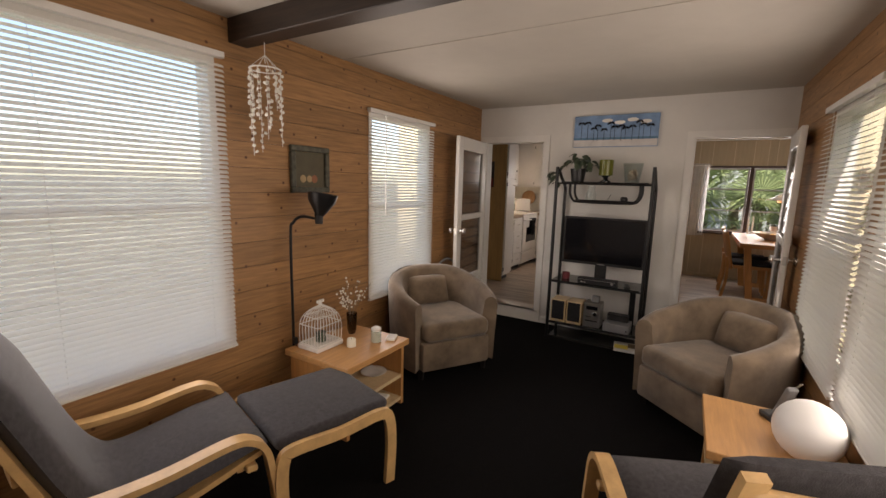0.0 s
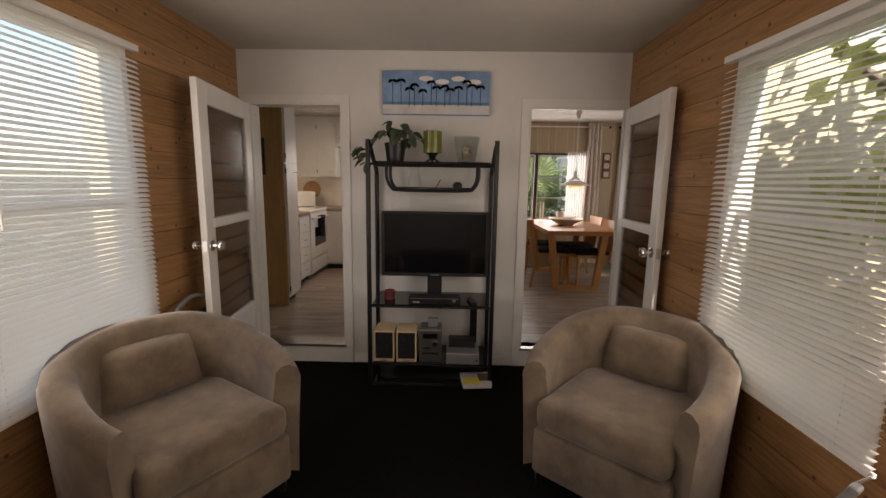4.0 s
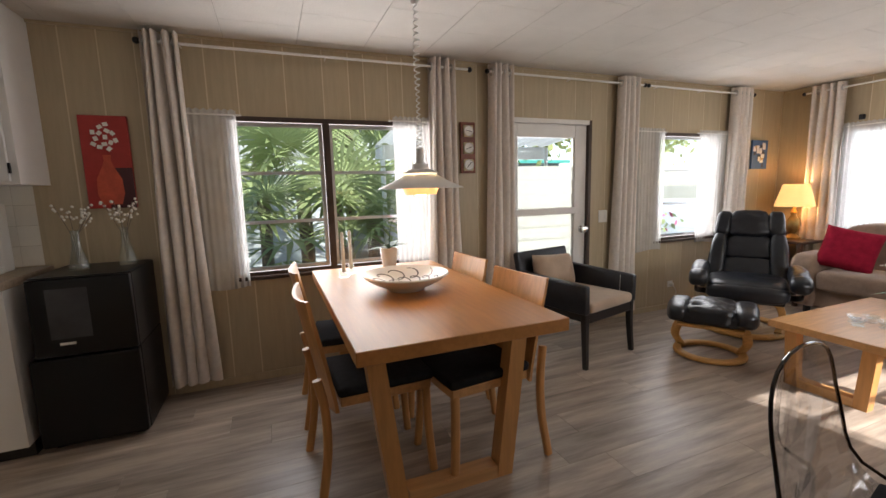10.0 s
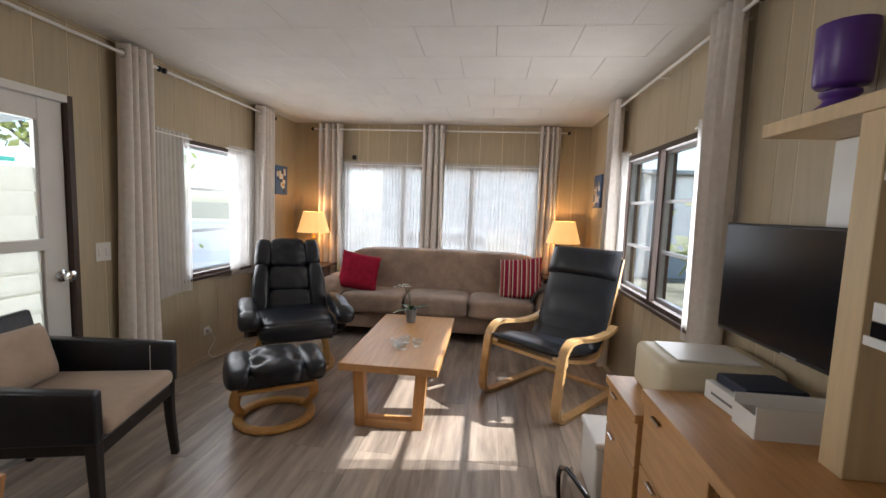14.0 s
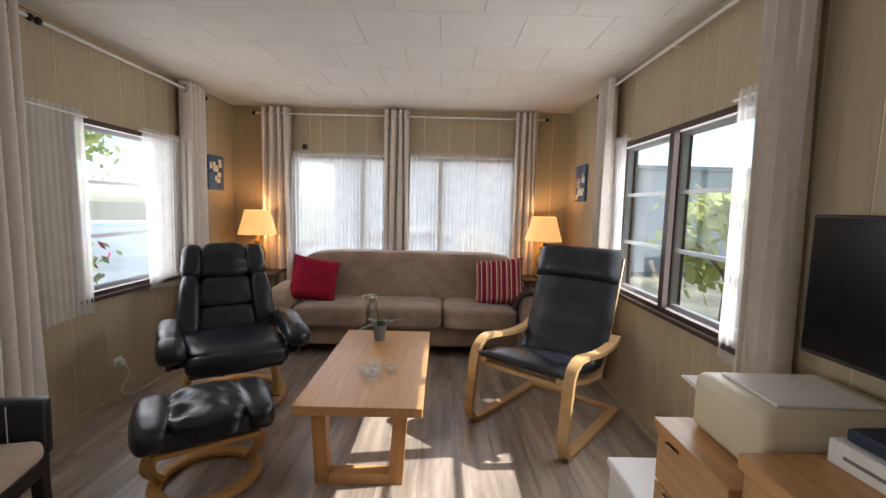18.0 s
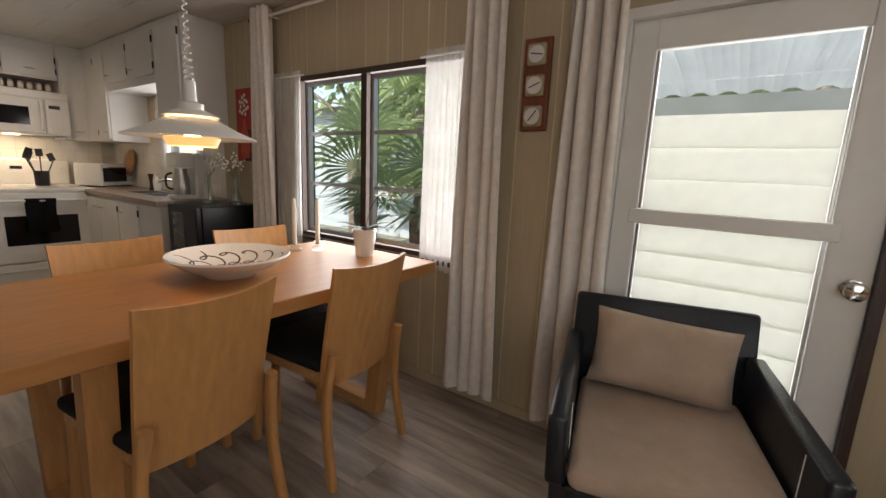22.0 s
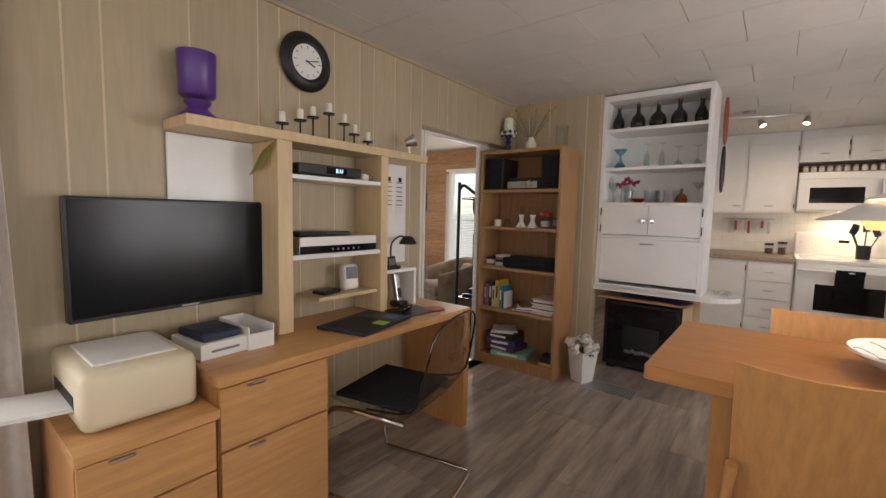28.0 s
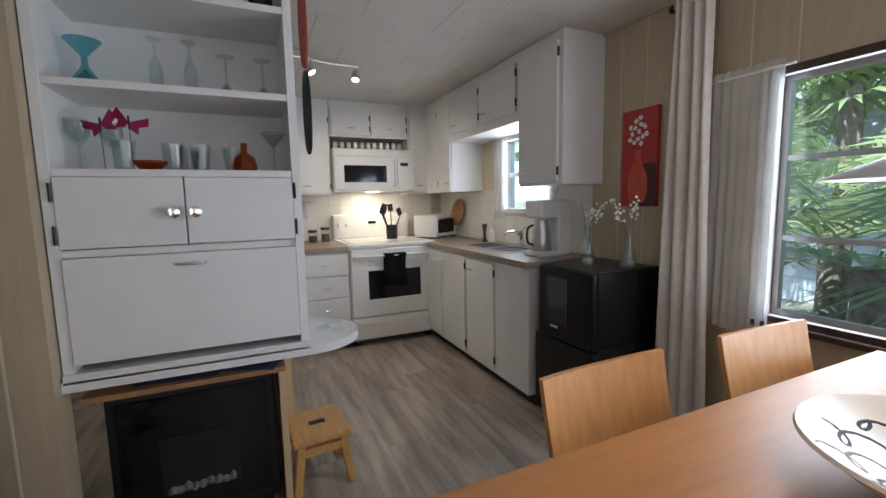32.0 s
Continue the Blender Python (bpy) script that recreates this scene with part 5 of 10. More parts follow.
# ---- coffee table and things on it ----
trestle_table("coffee_table", 0.56, 1.12, 0.38, 0.042, 0.062, 4.83, 6.195, 90, "low beech coffee table on slab-sided leg frames", "coffee table", M["beech"], 0.08, 1.9, 1.6)
for k, (x, y) in enumerate(((4.63, 6.225), (4.70, 6.18), (4.565, 6.18), (4.64, 6.09))):
    solid("tealight_glass", lathe([(0, 0), (0.026, 0), (0.030, 0.004), (0.020, 0.012), (0.032, 0.026), (0.038, 0.042), (0.034, 0.042), (0.028, 0.027), (0, 0.018)], 18), M["clear_glass"], "clear glass tealight holder on the coffee table", "candle holder", "tealight holders", x=x, y=y, z=0.3805, smooth=40)


def orchid(x, y, z, pot_r, pot_h, label, white, leaves, seed, stems=1):
    o = thing("potted_orchid", label, "plant", x, y, z)
    part("pot", lathe([(0, 0), (pot_r * 0.72, 0), (pot_r, pot_h), (pot_r * 0.9, pot_h), (pot_r * 0.85, pot_h - 0.015), (0, pot_h - 0.018)], 24), white, o, "", 50)
    rng = random.Random(seed)
    me = leaf_mesh(0.14, 0.04, 0.05)
    for k in range(leaves):
        share("leaf", me, o, pose(0, 0, pot_h - 0.01, 0, -rng.uniform(10, 50), k * 360 / leaves + rng.uniform(-20, 20)))
    for k in range(stems):
        a = rng.uniform(0, 6.28)
        pts = smooth_path([(0, 0, pot_h - 0.02), (0.03 * math.cos(a), 0.03 * math.sin(a), pot_h + 0.10), (0.08 * math.cos(a), 0.08 * math.sin(a), pot_h + 0.17), (0.15 * math.cos(a), 0.15 * math.sin(a), pot_h + 0.15)], 5)
        part("stem", sweep(pts, 0.0022), M["leaf"], o)
        for q in pts[-7::3]:
            fl = bmesh.new()
            for j in range(5):
                b = 2 * math.pi * j / 5
                c0, r = q + Vector((0, 0, 0)), 0.022
                vs = [fl.verts.new(q), fl.verts.new(q + Vector((r * math.cos(b - 0.45), r * math.sin(b - 0.45), 0.008))), fl.verts.new(q + Vector((r * 1.4 * math.cos(b), r * 1.4 * math.sin(b), 0.0))), fl.verts.new(q + Vector((r * math.cos(b + 0.45), r * math.sin(b + 0.45), 0.008)))]
                fl.faces.new(vs)
            part("flower", fl, M["petal"], o)
    return o


M["grey_pot"] = mat("grey_pot", (0.18, 0.18, 0.18), 0.5, var=0.06)
orchid(5.19, 6.235, 0.3805, 0.045, 0.10, "small plant with arching stems in a grey pot", M["grey_pot"], 6, 4, 2)

# ---- bentwood lounge chair in black leather ----
bentwood_chair(4.98, 5.20, 0, -131, M["leather"], "bentwood lounge chair with a black leather pad", True, True)

# ---- dining table, chairs ----
trestle_table("dining_table", 0.80, 1.50, 0.722, 0.05, 0.070, 2.133, 6.905, 0, "rectangular beech dining table with slab leg frames", "dining table", M["table_top"], 0.225)
dining_chair(2.31, 6.565, 97)
dining_chair(2.32, 7.145, 94)
dining_chair(1.90, 6.68, -88)
dining_chair(1.905, 7.265, -92)


def scribble_bowl(x, y, z):
    b = thing("serving_bowl", "large shallow white bowl with brown scrolled lines", "bowl", x, y, z)
    part("bowl", lathe([(0, 0), (0.09, 0), (0.095, 0.008), (0.17, 0.045), (0.215, 0.078), (0.212, 0.085), (0.165, 0.056), (0.09, 0.018), (0, 0.014)], 48), M["ceramic"], b, "", 60)
    rng = random.Random(9)

    def surf(r):
        return 0.0155 + (0.002 if r < 0.09 else 0) + max(0, r - 0.09) * 0.51 + max(0, r - 0.165) * 0.09
    for k in range(11):
        a0 = 2 * math.pi * k / 11
        pts = []
        for i in range(26):
            t = i / 25
            loop = 0.028 * math.sin(t * 4 * math.pi + k)
            r = 0.075 + 0.115 * t + 0.020 * math.cos(t * 4 * math.pi + k) - 0.012
            a = a0 + 0.55 * t + loop / max(r, 0.05)
            pts.append((r * math.cos(a), r * math.sin(a), surf(r) + 0.002))
        part("scroll_line", sweep(pts, [(-0.0048, 0), (0, 0.0012), (0.0048, 0), (0, -0.001)]), M["ink"] if k % 3 else M["brown_frame"], b)
    return b


scribble_bowl(2.12, 6.895, 0.7225)
for x, y in ((1.885, 7.345), (1.943, 7.439)):
    c = thing("candlestick", "white taper candle in a glass holder", "candlestick", x, y, 0.7225, group="candlesticks")
    part("holder", lathe([(0, 0), (0.032, 0), (0.034, 0.010), (0.020, 0.018), (0.028, 0.028), (0.018, 0.040), (0.020, 0.048), (0.012, 0.048), (0, 0.03)], 18), M["clear_glass"], c, "", 40)
    part("taper", lathe([(0, 0.03), (0.011, 0.03), (0.010, 0.25), (0.004, 0.262), (0, 0.264)], 14), M["wax"], c, "", 40)
orchid(2.20, 7.515, 0.7225, 0.058, 0.13, "white orchid in a white pot on the dining table", M["ceramic"], 6, 12, 1)

# ---- pendant lamp ----
def pendant(x, y, zb):
    p = thing("pendant_lamp", "white layered metal pendant lamp on a coiled cord", "pendant lamp", x, y, zb)

    S = 0.91

    def dish(prof, name, m=M["white_plastic"]):
        bm = bmesh.new()
        n = 40
        rings = [[bm.verts.new((S * r * math.cos(2 * math.pi * k / n), S * r * math.sin(2 * math.pi * k / n), S * z)) for k in range(n)] for r, z in prof]
        for a, b in zip(rings, rings[1:]):
            for k in range(n):
                bm.faces.new((a[k], a[(k + 1) % n], b[(k + 1) % n], b[k]))
        return part(name, bm, m, p, "", 50)
    dish([(0.215, 0.030), (0.212, 0.034), (0.15, 0.060), (0.082, 0.098), (0.078, 0.098), (0.145, 0.056), (0.208, 0.031), (0.215, 0.030)], "large_shade")
    dish([(0.092, 0.104), (0.089, 0.108), (0.048, 0.126), (0.044, 0.124), (0.086, 0.105), (0.092, 0.104)], "upper_shade")
    dish([(0.078, 0.0), (0.092, 0.030), (0.089, 0.031), (0.075, 0.001), (0.078, 0.0)], "lower_shade", M["pend_low"])
    part("cap", lathe([(S * r, S * z) for r, z in ((0, 0.118), (0.042, 0.118), (0.042, 0.148), (0.022, 0.155), (0.020, 0.225), (0.008, 0.232), (0, 0.232))], 24), M["white_plastic"], p, "", 40)
    part("bulb", lathe([(0, 0.006), (0.020, 0.014), (0.024, 0.035), (0.015, 0.065), (0, 0.072)], 14), M["bulb"], p)
    part("lower_ring", sweep([(0.024 * math.cos(2 * math.pi * k / 16), 0.024 * math.sin(2 * math.pi * k / 16), -0.006) for k in range(16)], 0.004, closed=True), M["bulb_warm"], p)
    top = CEIL - 0.0045 - zb
    pts = []
    zc0, zc1 = 0.21, top - 0.11
    turns = 24
    for i in range(turns * 8 + 1):
        t = i / (turns * 8)
        r = 0.014 * (0.75 + 0.25 * math.cos(t * 9))
        pts.append((r * math.cos(2 * math.pi * turns * t), r * math.sin(2 * math.pi * turns * t), zc0 + (zc1 - zc0) * t ** 1.15))
    part("coiled_cord", sweep(pts, [(0.0028 * math.cos(2 * math.pi * k / 6), 0.0028 * math.sin(2 * math.pi * k / 6)) for k in range(6)]), M["white_plastic"], p, "", 60)
    part("canopy", lathe([(0, zc1), (0.012, zc1), (0.034, zc1 + 0.055), (0.036, top), (0, top)], 20), M["white_plastic"], p, "", 40)
    swag = smooth_path([(0, 0, top - 0.01), (-0.06, 0.02, top - 0.05), (-0.14, 0.03, top - 0.04), (-0.20, 0.03, top - 0.008)], 6)
    part("swag_cord", sweep(swag, 0.003), M["white_plastic"], p)
    part("ceiling_rose", lathe([(0, top - 0.02), (0.05, top - 0.015), (0.06, top), (0, top)], 20, (-0.22, 0.03, 0)), M["white_plastic"], p, "", 40)
    l = new("lamp_light", bpy.data.lights.new("lamp_light", 'POINT'))
    l.data.energy, l.data.color, l.data.shadow_soft_size = 1.7, (1.0, 0.66, 0.34), 0.03
    l.matrix_basis = pose(x, y, zb + 0.02)


M["pend_low"] = mat("pendant_inner_shade", (0.80, 0.55, 0.30), 0.5, var=0.03, emit=(1.0, 0.42, 0.13), glow=0.42)
M["bulb_warm"] = mat("lit_bulb_ring", (1, 0.8, 0.5), 0.4, emit=(1.0, 0.60, 0.26), glow=1.4)
pendant(2.17, 6.765, 1.19)

# ---- black armchair by the entrance ----
def caned_armchair(x, y, rz):
    """Front is -y."""
    c = thing("upright_armchair", "black wooden armchair with black leather sides and beige cushions", "armchair", x, y, 0, rz)
    for s in (-1, 1):
        fl = smooth_path([(s * 0.275, -0.29, 0.0), (s * 0.265, -0.275, 0.2), (s * 0.265, -0.27, 0.37)], 4)
        part("leg", sweep(fl, rect(0.045, 0.045, 0.008), taper=[0.7 + 0.3 * k / (len(fl) - 1) for k in range(len(fl))]), M["black_paint"], c)
        bl = smooth_path([(s * 0.265, 0.34, 0.0), (s * 0.26, 0.28, 0.2), (s * 0.26, 0.26, 0.37)], 4)
        part("leg", sweep(bl, rect(0.045, 0.045, 0.008), taper=[0.7 + 0.3 * k / (len(bl) - 1) for k in range(len(bl))]), M["black_paint"], c)
        bm = boxes((s * 0.275 - 0.025, s * 0.275 + 0.025, -0.30, 0.28, 0.37, 0.565), bevel=0.012, seg=2)
        for v in bm.verts:
            v.co.x += s * 0.02 * (v.co.z - 0.37)
            if v.co.z > 0.47:
                v.co.z += 0.05 * (v.co.y + 0.3)
        part("arm_panel", bm, M["leather"], c, "stitched black leather arm panel", 50)
        part("stitching", sweep([(s * 0.275 - s * 0.027, -0.20, 0.39), (s * 0.278 - s * 0.027, -0.20, 0.555)], 0.0015), M["paper"], c)
    part("seat_frame", boxes((-0.25, 0.25, -0.29, 0.27, 0.305, 0.37), bevel=0.006), M["black_paint"], c)
    bm = moved(boxes((-0.29, 0.29, -0.02, 0.03, 0.0, 0.36), bevel=0.014, seg=2), pose(0, 0.26, 0.37, -13))
    part("backrest", bm, M["leather"], c, "black leather back", 50)
    part("seat_cushion", boxes((-0.245, 0.245, -0.31, 0.24, 0.372, 0.445), bevel=0.028, seg=3), M["beige_cloth"], c, "", 60)
    bm = moved(cushion(0.44, 0.26, 0.13, 0.42, 12, corner=0.1), Matrix.Translation((0, 0.205, 0.565)) @ pose(0, 0, 0, 0, 4, 0) @ pose(0, 0, 0, 73, 0, 0))
    part("back_cushion", bm, M["beige_cloth"], c, "", 70)
    return c


caned_armchair(3.575, 7.385, 14)

# ---- front room ----
tub_chair(-0.49, 3.11, ZF, 58, "taupe suede tub armchair beside the pine wall")
tub_chair(1.490, 3.33, ZF, -42, "taupe suede tub armchair under the sunlit blinds")
TT = 0.305
side_table(-0.515, 2.117, ZF, 0, 0.51, 0.57, TT - ZF, "beech side table with an open shelf")
side_table(1.62, 2.37, ZF, 1, 0.47, 0.54, TT - ZF, "beech side table beside the blinds")
bentwood_stool(-0.23, 1.56, ZF, -16, M["grey_cloth"], "bentwood footstool with a grey pad")
bentwood_chair(-0.45, 0.94, ZF, 164, M["grey_cloth"], "bentwood lounge chair with a grey fabric pad", False)
bentwood_chair(1.43, 1.64, ZF, 205, M["grey_cloth"], "bentwood lounge chair with a grey fabric pad", False)

# floor lamp
fl_ = thing("floor_lamp", "black metal floor lamp with a bell shade", "floor lamp", -0.77, 1.90, ZF)
part("base", lathe([(0, 0), (0.035, 0), (0.035, 0.012), (0.01, 0.02), (0, 0.02)], 28), M["black_metal"], fl_, "", 40)
part("pole", sweep(smooth_path([(0, 0, 0.015), (0, 0, 0.60), (0, 0, 1.12), (0.012, 0.012, 1.20), (0.05, 0.04, 1.235), (0.12, 0.09, 1.225)], 8), 0.0085), M["black_metal"], fl_, "", 60)
part("socket", moved(lathe([(0, -0.03), (0.022, -0.03), (0.026, 0.03), (0, 0.04)], 20), Matrix.Translation((0.13, 0.10, 1.225))), M["black_metal"], fl_, "", 40)
part("shade", moved(lathe([(0.026, 0.02), (0.045, 0.05), (0.078, 0.10), (0.088, 0.15), (0.084, 0.15), (0.072, 0.10), (0.035, 0.05), (0, 0.03)], 32), Matrix.Translation((0.135, 0.10, 1.225)) @ pose(0, 0, 0, -6, 6, 0)), M["black_metal"], fl_, "black bell-shaped shade", 50)
part("switch", boxes((0.006, 0.03, -0.012, 0.012, 0.46, 0.50), bevel=0.003), M["black_plastic"], fl_)
part("cable", sweep(smooth_path([(0.012, 0, 0.50), (0.03, 0.0, 0.40), (0.015, -0.01, 0.25), (0.02, 0, 0.05)], 5), 0.003), M["black_plastic"], fl_)

# bird cage
cg = thing("bird_cage", "white ornamental wire bird cage holding a candle", "bird cage", -0.63, 1.99, TT + 0.0005, 0)
part("base", boxes((-0.085, 0.085, -0.105, 0.105, 0, 0.03), bevel=0.005), M["ceramic"], cg)
for k in range(9):
    for s in (-1, 1):
        y = -0.095 + k * 0.02375
        part("wire", sweep(smooth_path([(s * 0.075, y, 0.03), (s * 0.075, y, 0.15), (s * 0.05, y * 0.72, 0.22), (0, y * 0.1, 0.262)], 4), 0.0018), M["ceramic"], cg)
for k in range(1, 6):
    for s in (-1, 1):
        x = -0.075 + k * 0.025
        part("wire", sweep(smooth_path([(x, s * 0.095, 0.03), (x, s * 0.095, 0.15), (x * 0.72, s * 0.066, 0.22), (x * 0.1, 0, 0.262)], 4), 0.0018), M["ceramic"], cg)
for z, a in ((0.035, 1.0), (0.15, 1.0), (0.20, 0.82)):
    part("hoop", sweep([(-0.075 * a, -0.095 * a, z), (0.075 * a, -0.095 * a, z), (0.075 * a, 0.095 * a, z), (-0.075 * a, 0.095 * a, z)], 0.003, closed=True), M["ceramic"], cg)
part("finial", lathe([(0, 0.26), (0.014, 0.262), (0.008, 0.275), (0.014, 0.285), (0, 0.297)], 14), M["ceramic"], cg, "", 50)
part("bow", boxes((-0.004, 0.004, -0.03, -0.002, 0.272, 0.292), (-0.004, 0.004, 0.002, 0.03, 0.272, 0.292), bevel=0.003), M["ceramic"], cg)
part("candle", lathe([(0, 0.0305), (0.03, 0.0305), (0.03, 0.09), (0, 0.09)], 16), M["leaf_grey"], cg)
part("side_heart", moved(sweep([(0, 0.03 * math.sin(t) ** 3 * 1.2, 0.026 * math.cos(t) - 0.010 * math.cos(2 * t) - 0.005 * math.cos(3 * t)) for t in [2 * math.pi * k / 20 for k in range(20)]], 0.0016, closed=True), Matrix.Translation((0.078, 0, 0.09))), M["ceramic"], cg)
# twig vase
tv_ = thing("twig_vase", "smoked glass vase of white blossom twigs", "vase", -0.63, 2.26, TT + 0.0005)
part("vase", lathe([(0, 0), (0.022, 0), (0.030, 0.03), (0.036, 0.14), (0.033, 0.14), (0.027, 0.03), (0, 0.01)], 20), M["smoke_clear2"], tv_, "", 50)
rng = random.Random(17)
for k in range(9):
    a = rng.uniform(0, 6.28)
    tip = Vector((0.05 * math.cos(a) + 0.02, 0.16 * math.sin(a), 0.26 + 0.13 * rng.random()))
    tg = part("twig", sweep(smooth_path([(0, 0, 0.02), (tip.x * 0.2, tip.y * 0.25, 0.17), tip], 4), 0.0016), M["bark"], tv_)
    bm = bmesh.new()
    for q in range(9):
        c = Vector((tip.x * 0.2, tip.y * 0.25, 0.17)).lerp(tip, 0.25 + 0.75 * q / 8) + Vector((rng.uniform(-0.014, 0.014), rng.uniform(-0.02, 0.02), rng.uniform(-0.012, 0.012)))
        bmesh.ops.create_icosphere(bm, subdivisions=1, radius=rng.uniform(0.004, 0.008), matrix=Matrix.Translation(c))
    part("blossom", bm, M["petal"], tg)
candle(-0.475, 2.09, TT + 0.0005, 0.028, 0.05, "short cream candle on the side table")
jc = thing("jar_candle", "lidded glass jar candle", "candle", -0.40, 2.235, TT + 0.0005)
part("wax", lathe([(0, 0.002), (0.030, 0.002), (0.030, 0.06), (0, 0.06)], 20), M["wax"], jc)
part("glass", lathe([(0, 0), (0.033, 0), (0.034, 0.075), (0.032, 0.075), (0.031, 0.004), (0, 0.001)], 20), M["clear_glass"], jc, "", 40)
part("lid", lathe([(0, 0.0755), (0.030, 0.0755), (0.032, 0.09), (0.02, 0.098), (0, 0.098)], 20), M["ceramic"], jc, "", 40)
solid("tissue_pack", boxes((-0.03, 0.03, -0.045, 0.045, 0, 0.018), bevel=0.005), M["paper"], "small white tissue pack on the side table", "tissue", x=-0.35, y=2.33, z=TT + 0.0005, rz=25)
zz = ZF + 0.0525
for k, (y, rz, lb) in enumerate(((2.05, 6, "white booklet"), (2.09, -8, "dark booklet"), (2.28, 15, "white booklet"))):
    solid("booklet", boxes((-0.11, 0.11, -0.07, 0.07, 0, 0.012), bevel=0.001), M["paper"] if k != 1 else M["ink"], lb + " on the side table's bottom board", "booklet", x=-0.44, y=y - 0.06, z=zz + (0.0125 if k == 1 else 0), rz=rz)
solid("ceramic_dish", lathe([(0, 0), (0.05, 0), (0.085, 0.018), (0.08, 0.02), (0.045, 0.005), (0, 0.005)], 24), M["ceramic"], "white dish on the side table shelf", "dish", x=-0.44, y=2.26, z=ZF + (TT - ZF) * 0.42 + 0.0225, smooth=50)
# globe lamp and phone
gb = thing("globe_lamp", "white frosted glass globe lamp", "table lamp", 1.715, 2.26, TT + 0.0005)
part("globe", lathe([(0.05, 0.0)] + [(0.115 * math.sin(math.pi * k / 16), 0.108 - 0.115 * math.cos(math.pi * k / 16)) for k in range(3, 16)] + [(0, 0.223)], 32), M["frosted"], gb, "", 60)
ph2 = thing("cordless_phone", "black cordless phone standing in its cradle", "telephone", 1.66, 2.53, TT + 0.0005, 30)
part("cradle", boxes((-0.045, 0.045, -0.05, 0.05, 0, 0.028), bevel=0.008, seg=2), M["black_plastic"], ph2)
part("handset", moved(boxes((-0.023, 0.023, -0.012, 0.012, 0, 0.17), bevel=0.009, seg=2), pose(0, 0.0, 0.024, 22)), M["grey_pot"], ph2)
part("aerial", sweep([(0.015, -0.05, 0.17), (0.02, -0.08, 0.21)], 0.004), M["steel"], ph2)

# picture on the pine wall
pf = thing("framed_picture", "small still-life of fruit in a worn dark frame", "picture")
y0, y1, z0, z1 = 1.972, 2.278, 1.23, 1.515
for b in ((y0, y1, z0, z0 + 0.035), (y0, y1, z1 - 0.035, z1), (y0, y0 + 0.035, z0 + 0.0355, z1 - 0.0355), (y1 - 0.035, y1, z0 + 0.0355, z1 - 0.0355)):
    part("frame_bar", boxes((XL + 0.0125, XL + 0.040, *b), bevel=0.005), M["frame_green"], pf, "worn grey-green moulding")
part("canvas", boxes((XL + 0.0125, XL + 0.022, y0 + 0.036, y1 - 0.036, z0 + 0.036, z1 - 0.036)), paint("still_life_ground", (0.10, 0.085, 0.05)), pf)
for yy, r, c in ((2.07, 0.024, "pear"), (2.12, 0.022, "pear"), (2.16, 0.026, "apple")):
    bm = bmesh.new()
    bmesh.ops.create_icosphere(bm, subdivisions=2, radius=r)
    for v in bm.verts:
        v.co.x *= 0.05
    part("fruit", moved(bm, Matrix.Translation((XL + 0.0225, yy, z0 + 0.085))), paint("fruit_" + c, (0.42, 0.30, 0.16) if c == "pear" else (0.30, 0.12, 0.06)), pf)

# shell mobile hung from the beam
mb = thing("shell_mobile", "white shell mobile on strings hung from the ceiling", "mobile", -0.68, 1.70, 0)
ZM = 1.984
part("hanger", sweep([(0, 0, ZM), (0, 0, ZM - 0.10)], 0.002), M["white_plastic"], mb)
for k in range(6):
    a = 2 * math.pi * k / 6
    part("hanger_cord", sweep([(0, 0, ZM - 0.06), (0.075 * math.cos(a), 0.075 * math.sin(a), ZM - 0.13)], 0.0012), M["white_plastic"], mb)
part("hoop", sweep([(0.075 * math.cos(2 * math.pi * k / 20), 0.075 * math.sin(2 * math.pi * k / 20), ZM - 0.13) for k in range(20)], 0.004, closed=True), M["ceramic"], mb)
rng = random.Random(14)
shell_bm = bmesh.new()
bmesh.ops.create_icosphere(shell_bm, subdivisions=1, radius=0.0105)
for v in shell_bm.verts:
    v.co.z *= 0.45
    v.co.x *= rng.uniform(0.8, 1.3)
first = part("shell", shell_bm, M["petal"], mb)
sm_ = first.data
bpy.data.objects.remove(first)
for k in range(11):
    a = 2 * math.pi * k / 11
    l = 0.16 + 0.30 * ((k * 4) % 11) / 11
    x, y = 0.074 * math.cos(a), 0.074 * math.sin(a)
    part("string", sweep([(x, y, ZM - 0.13), (x, y, ZM - 0.13 - l)], 0.0012), M["white_plastic"], mb)
    for q in range(int(l / 0.030)):
        share("shell", sm_, mb, pose(x + rng.uniform(-0.010, 0.010), y + rng.uniform(-0.010, 0.010), ZM - 0.15 - q * 0.030, rng.uniform(0, 180), rng.uniform(0, 180), rng.uniform(0, 180)))

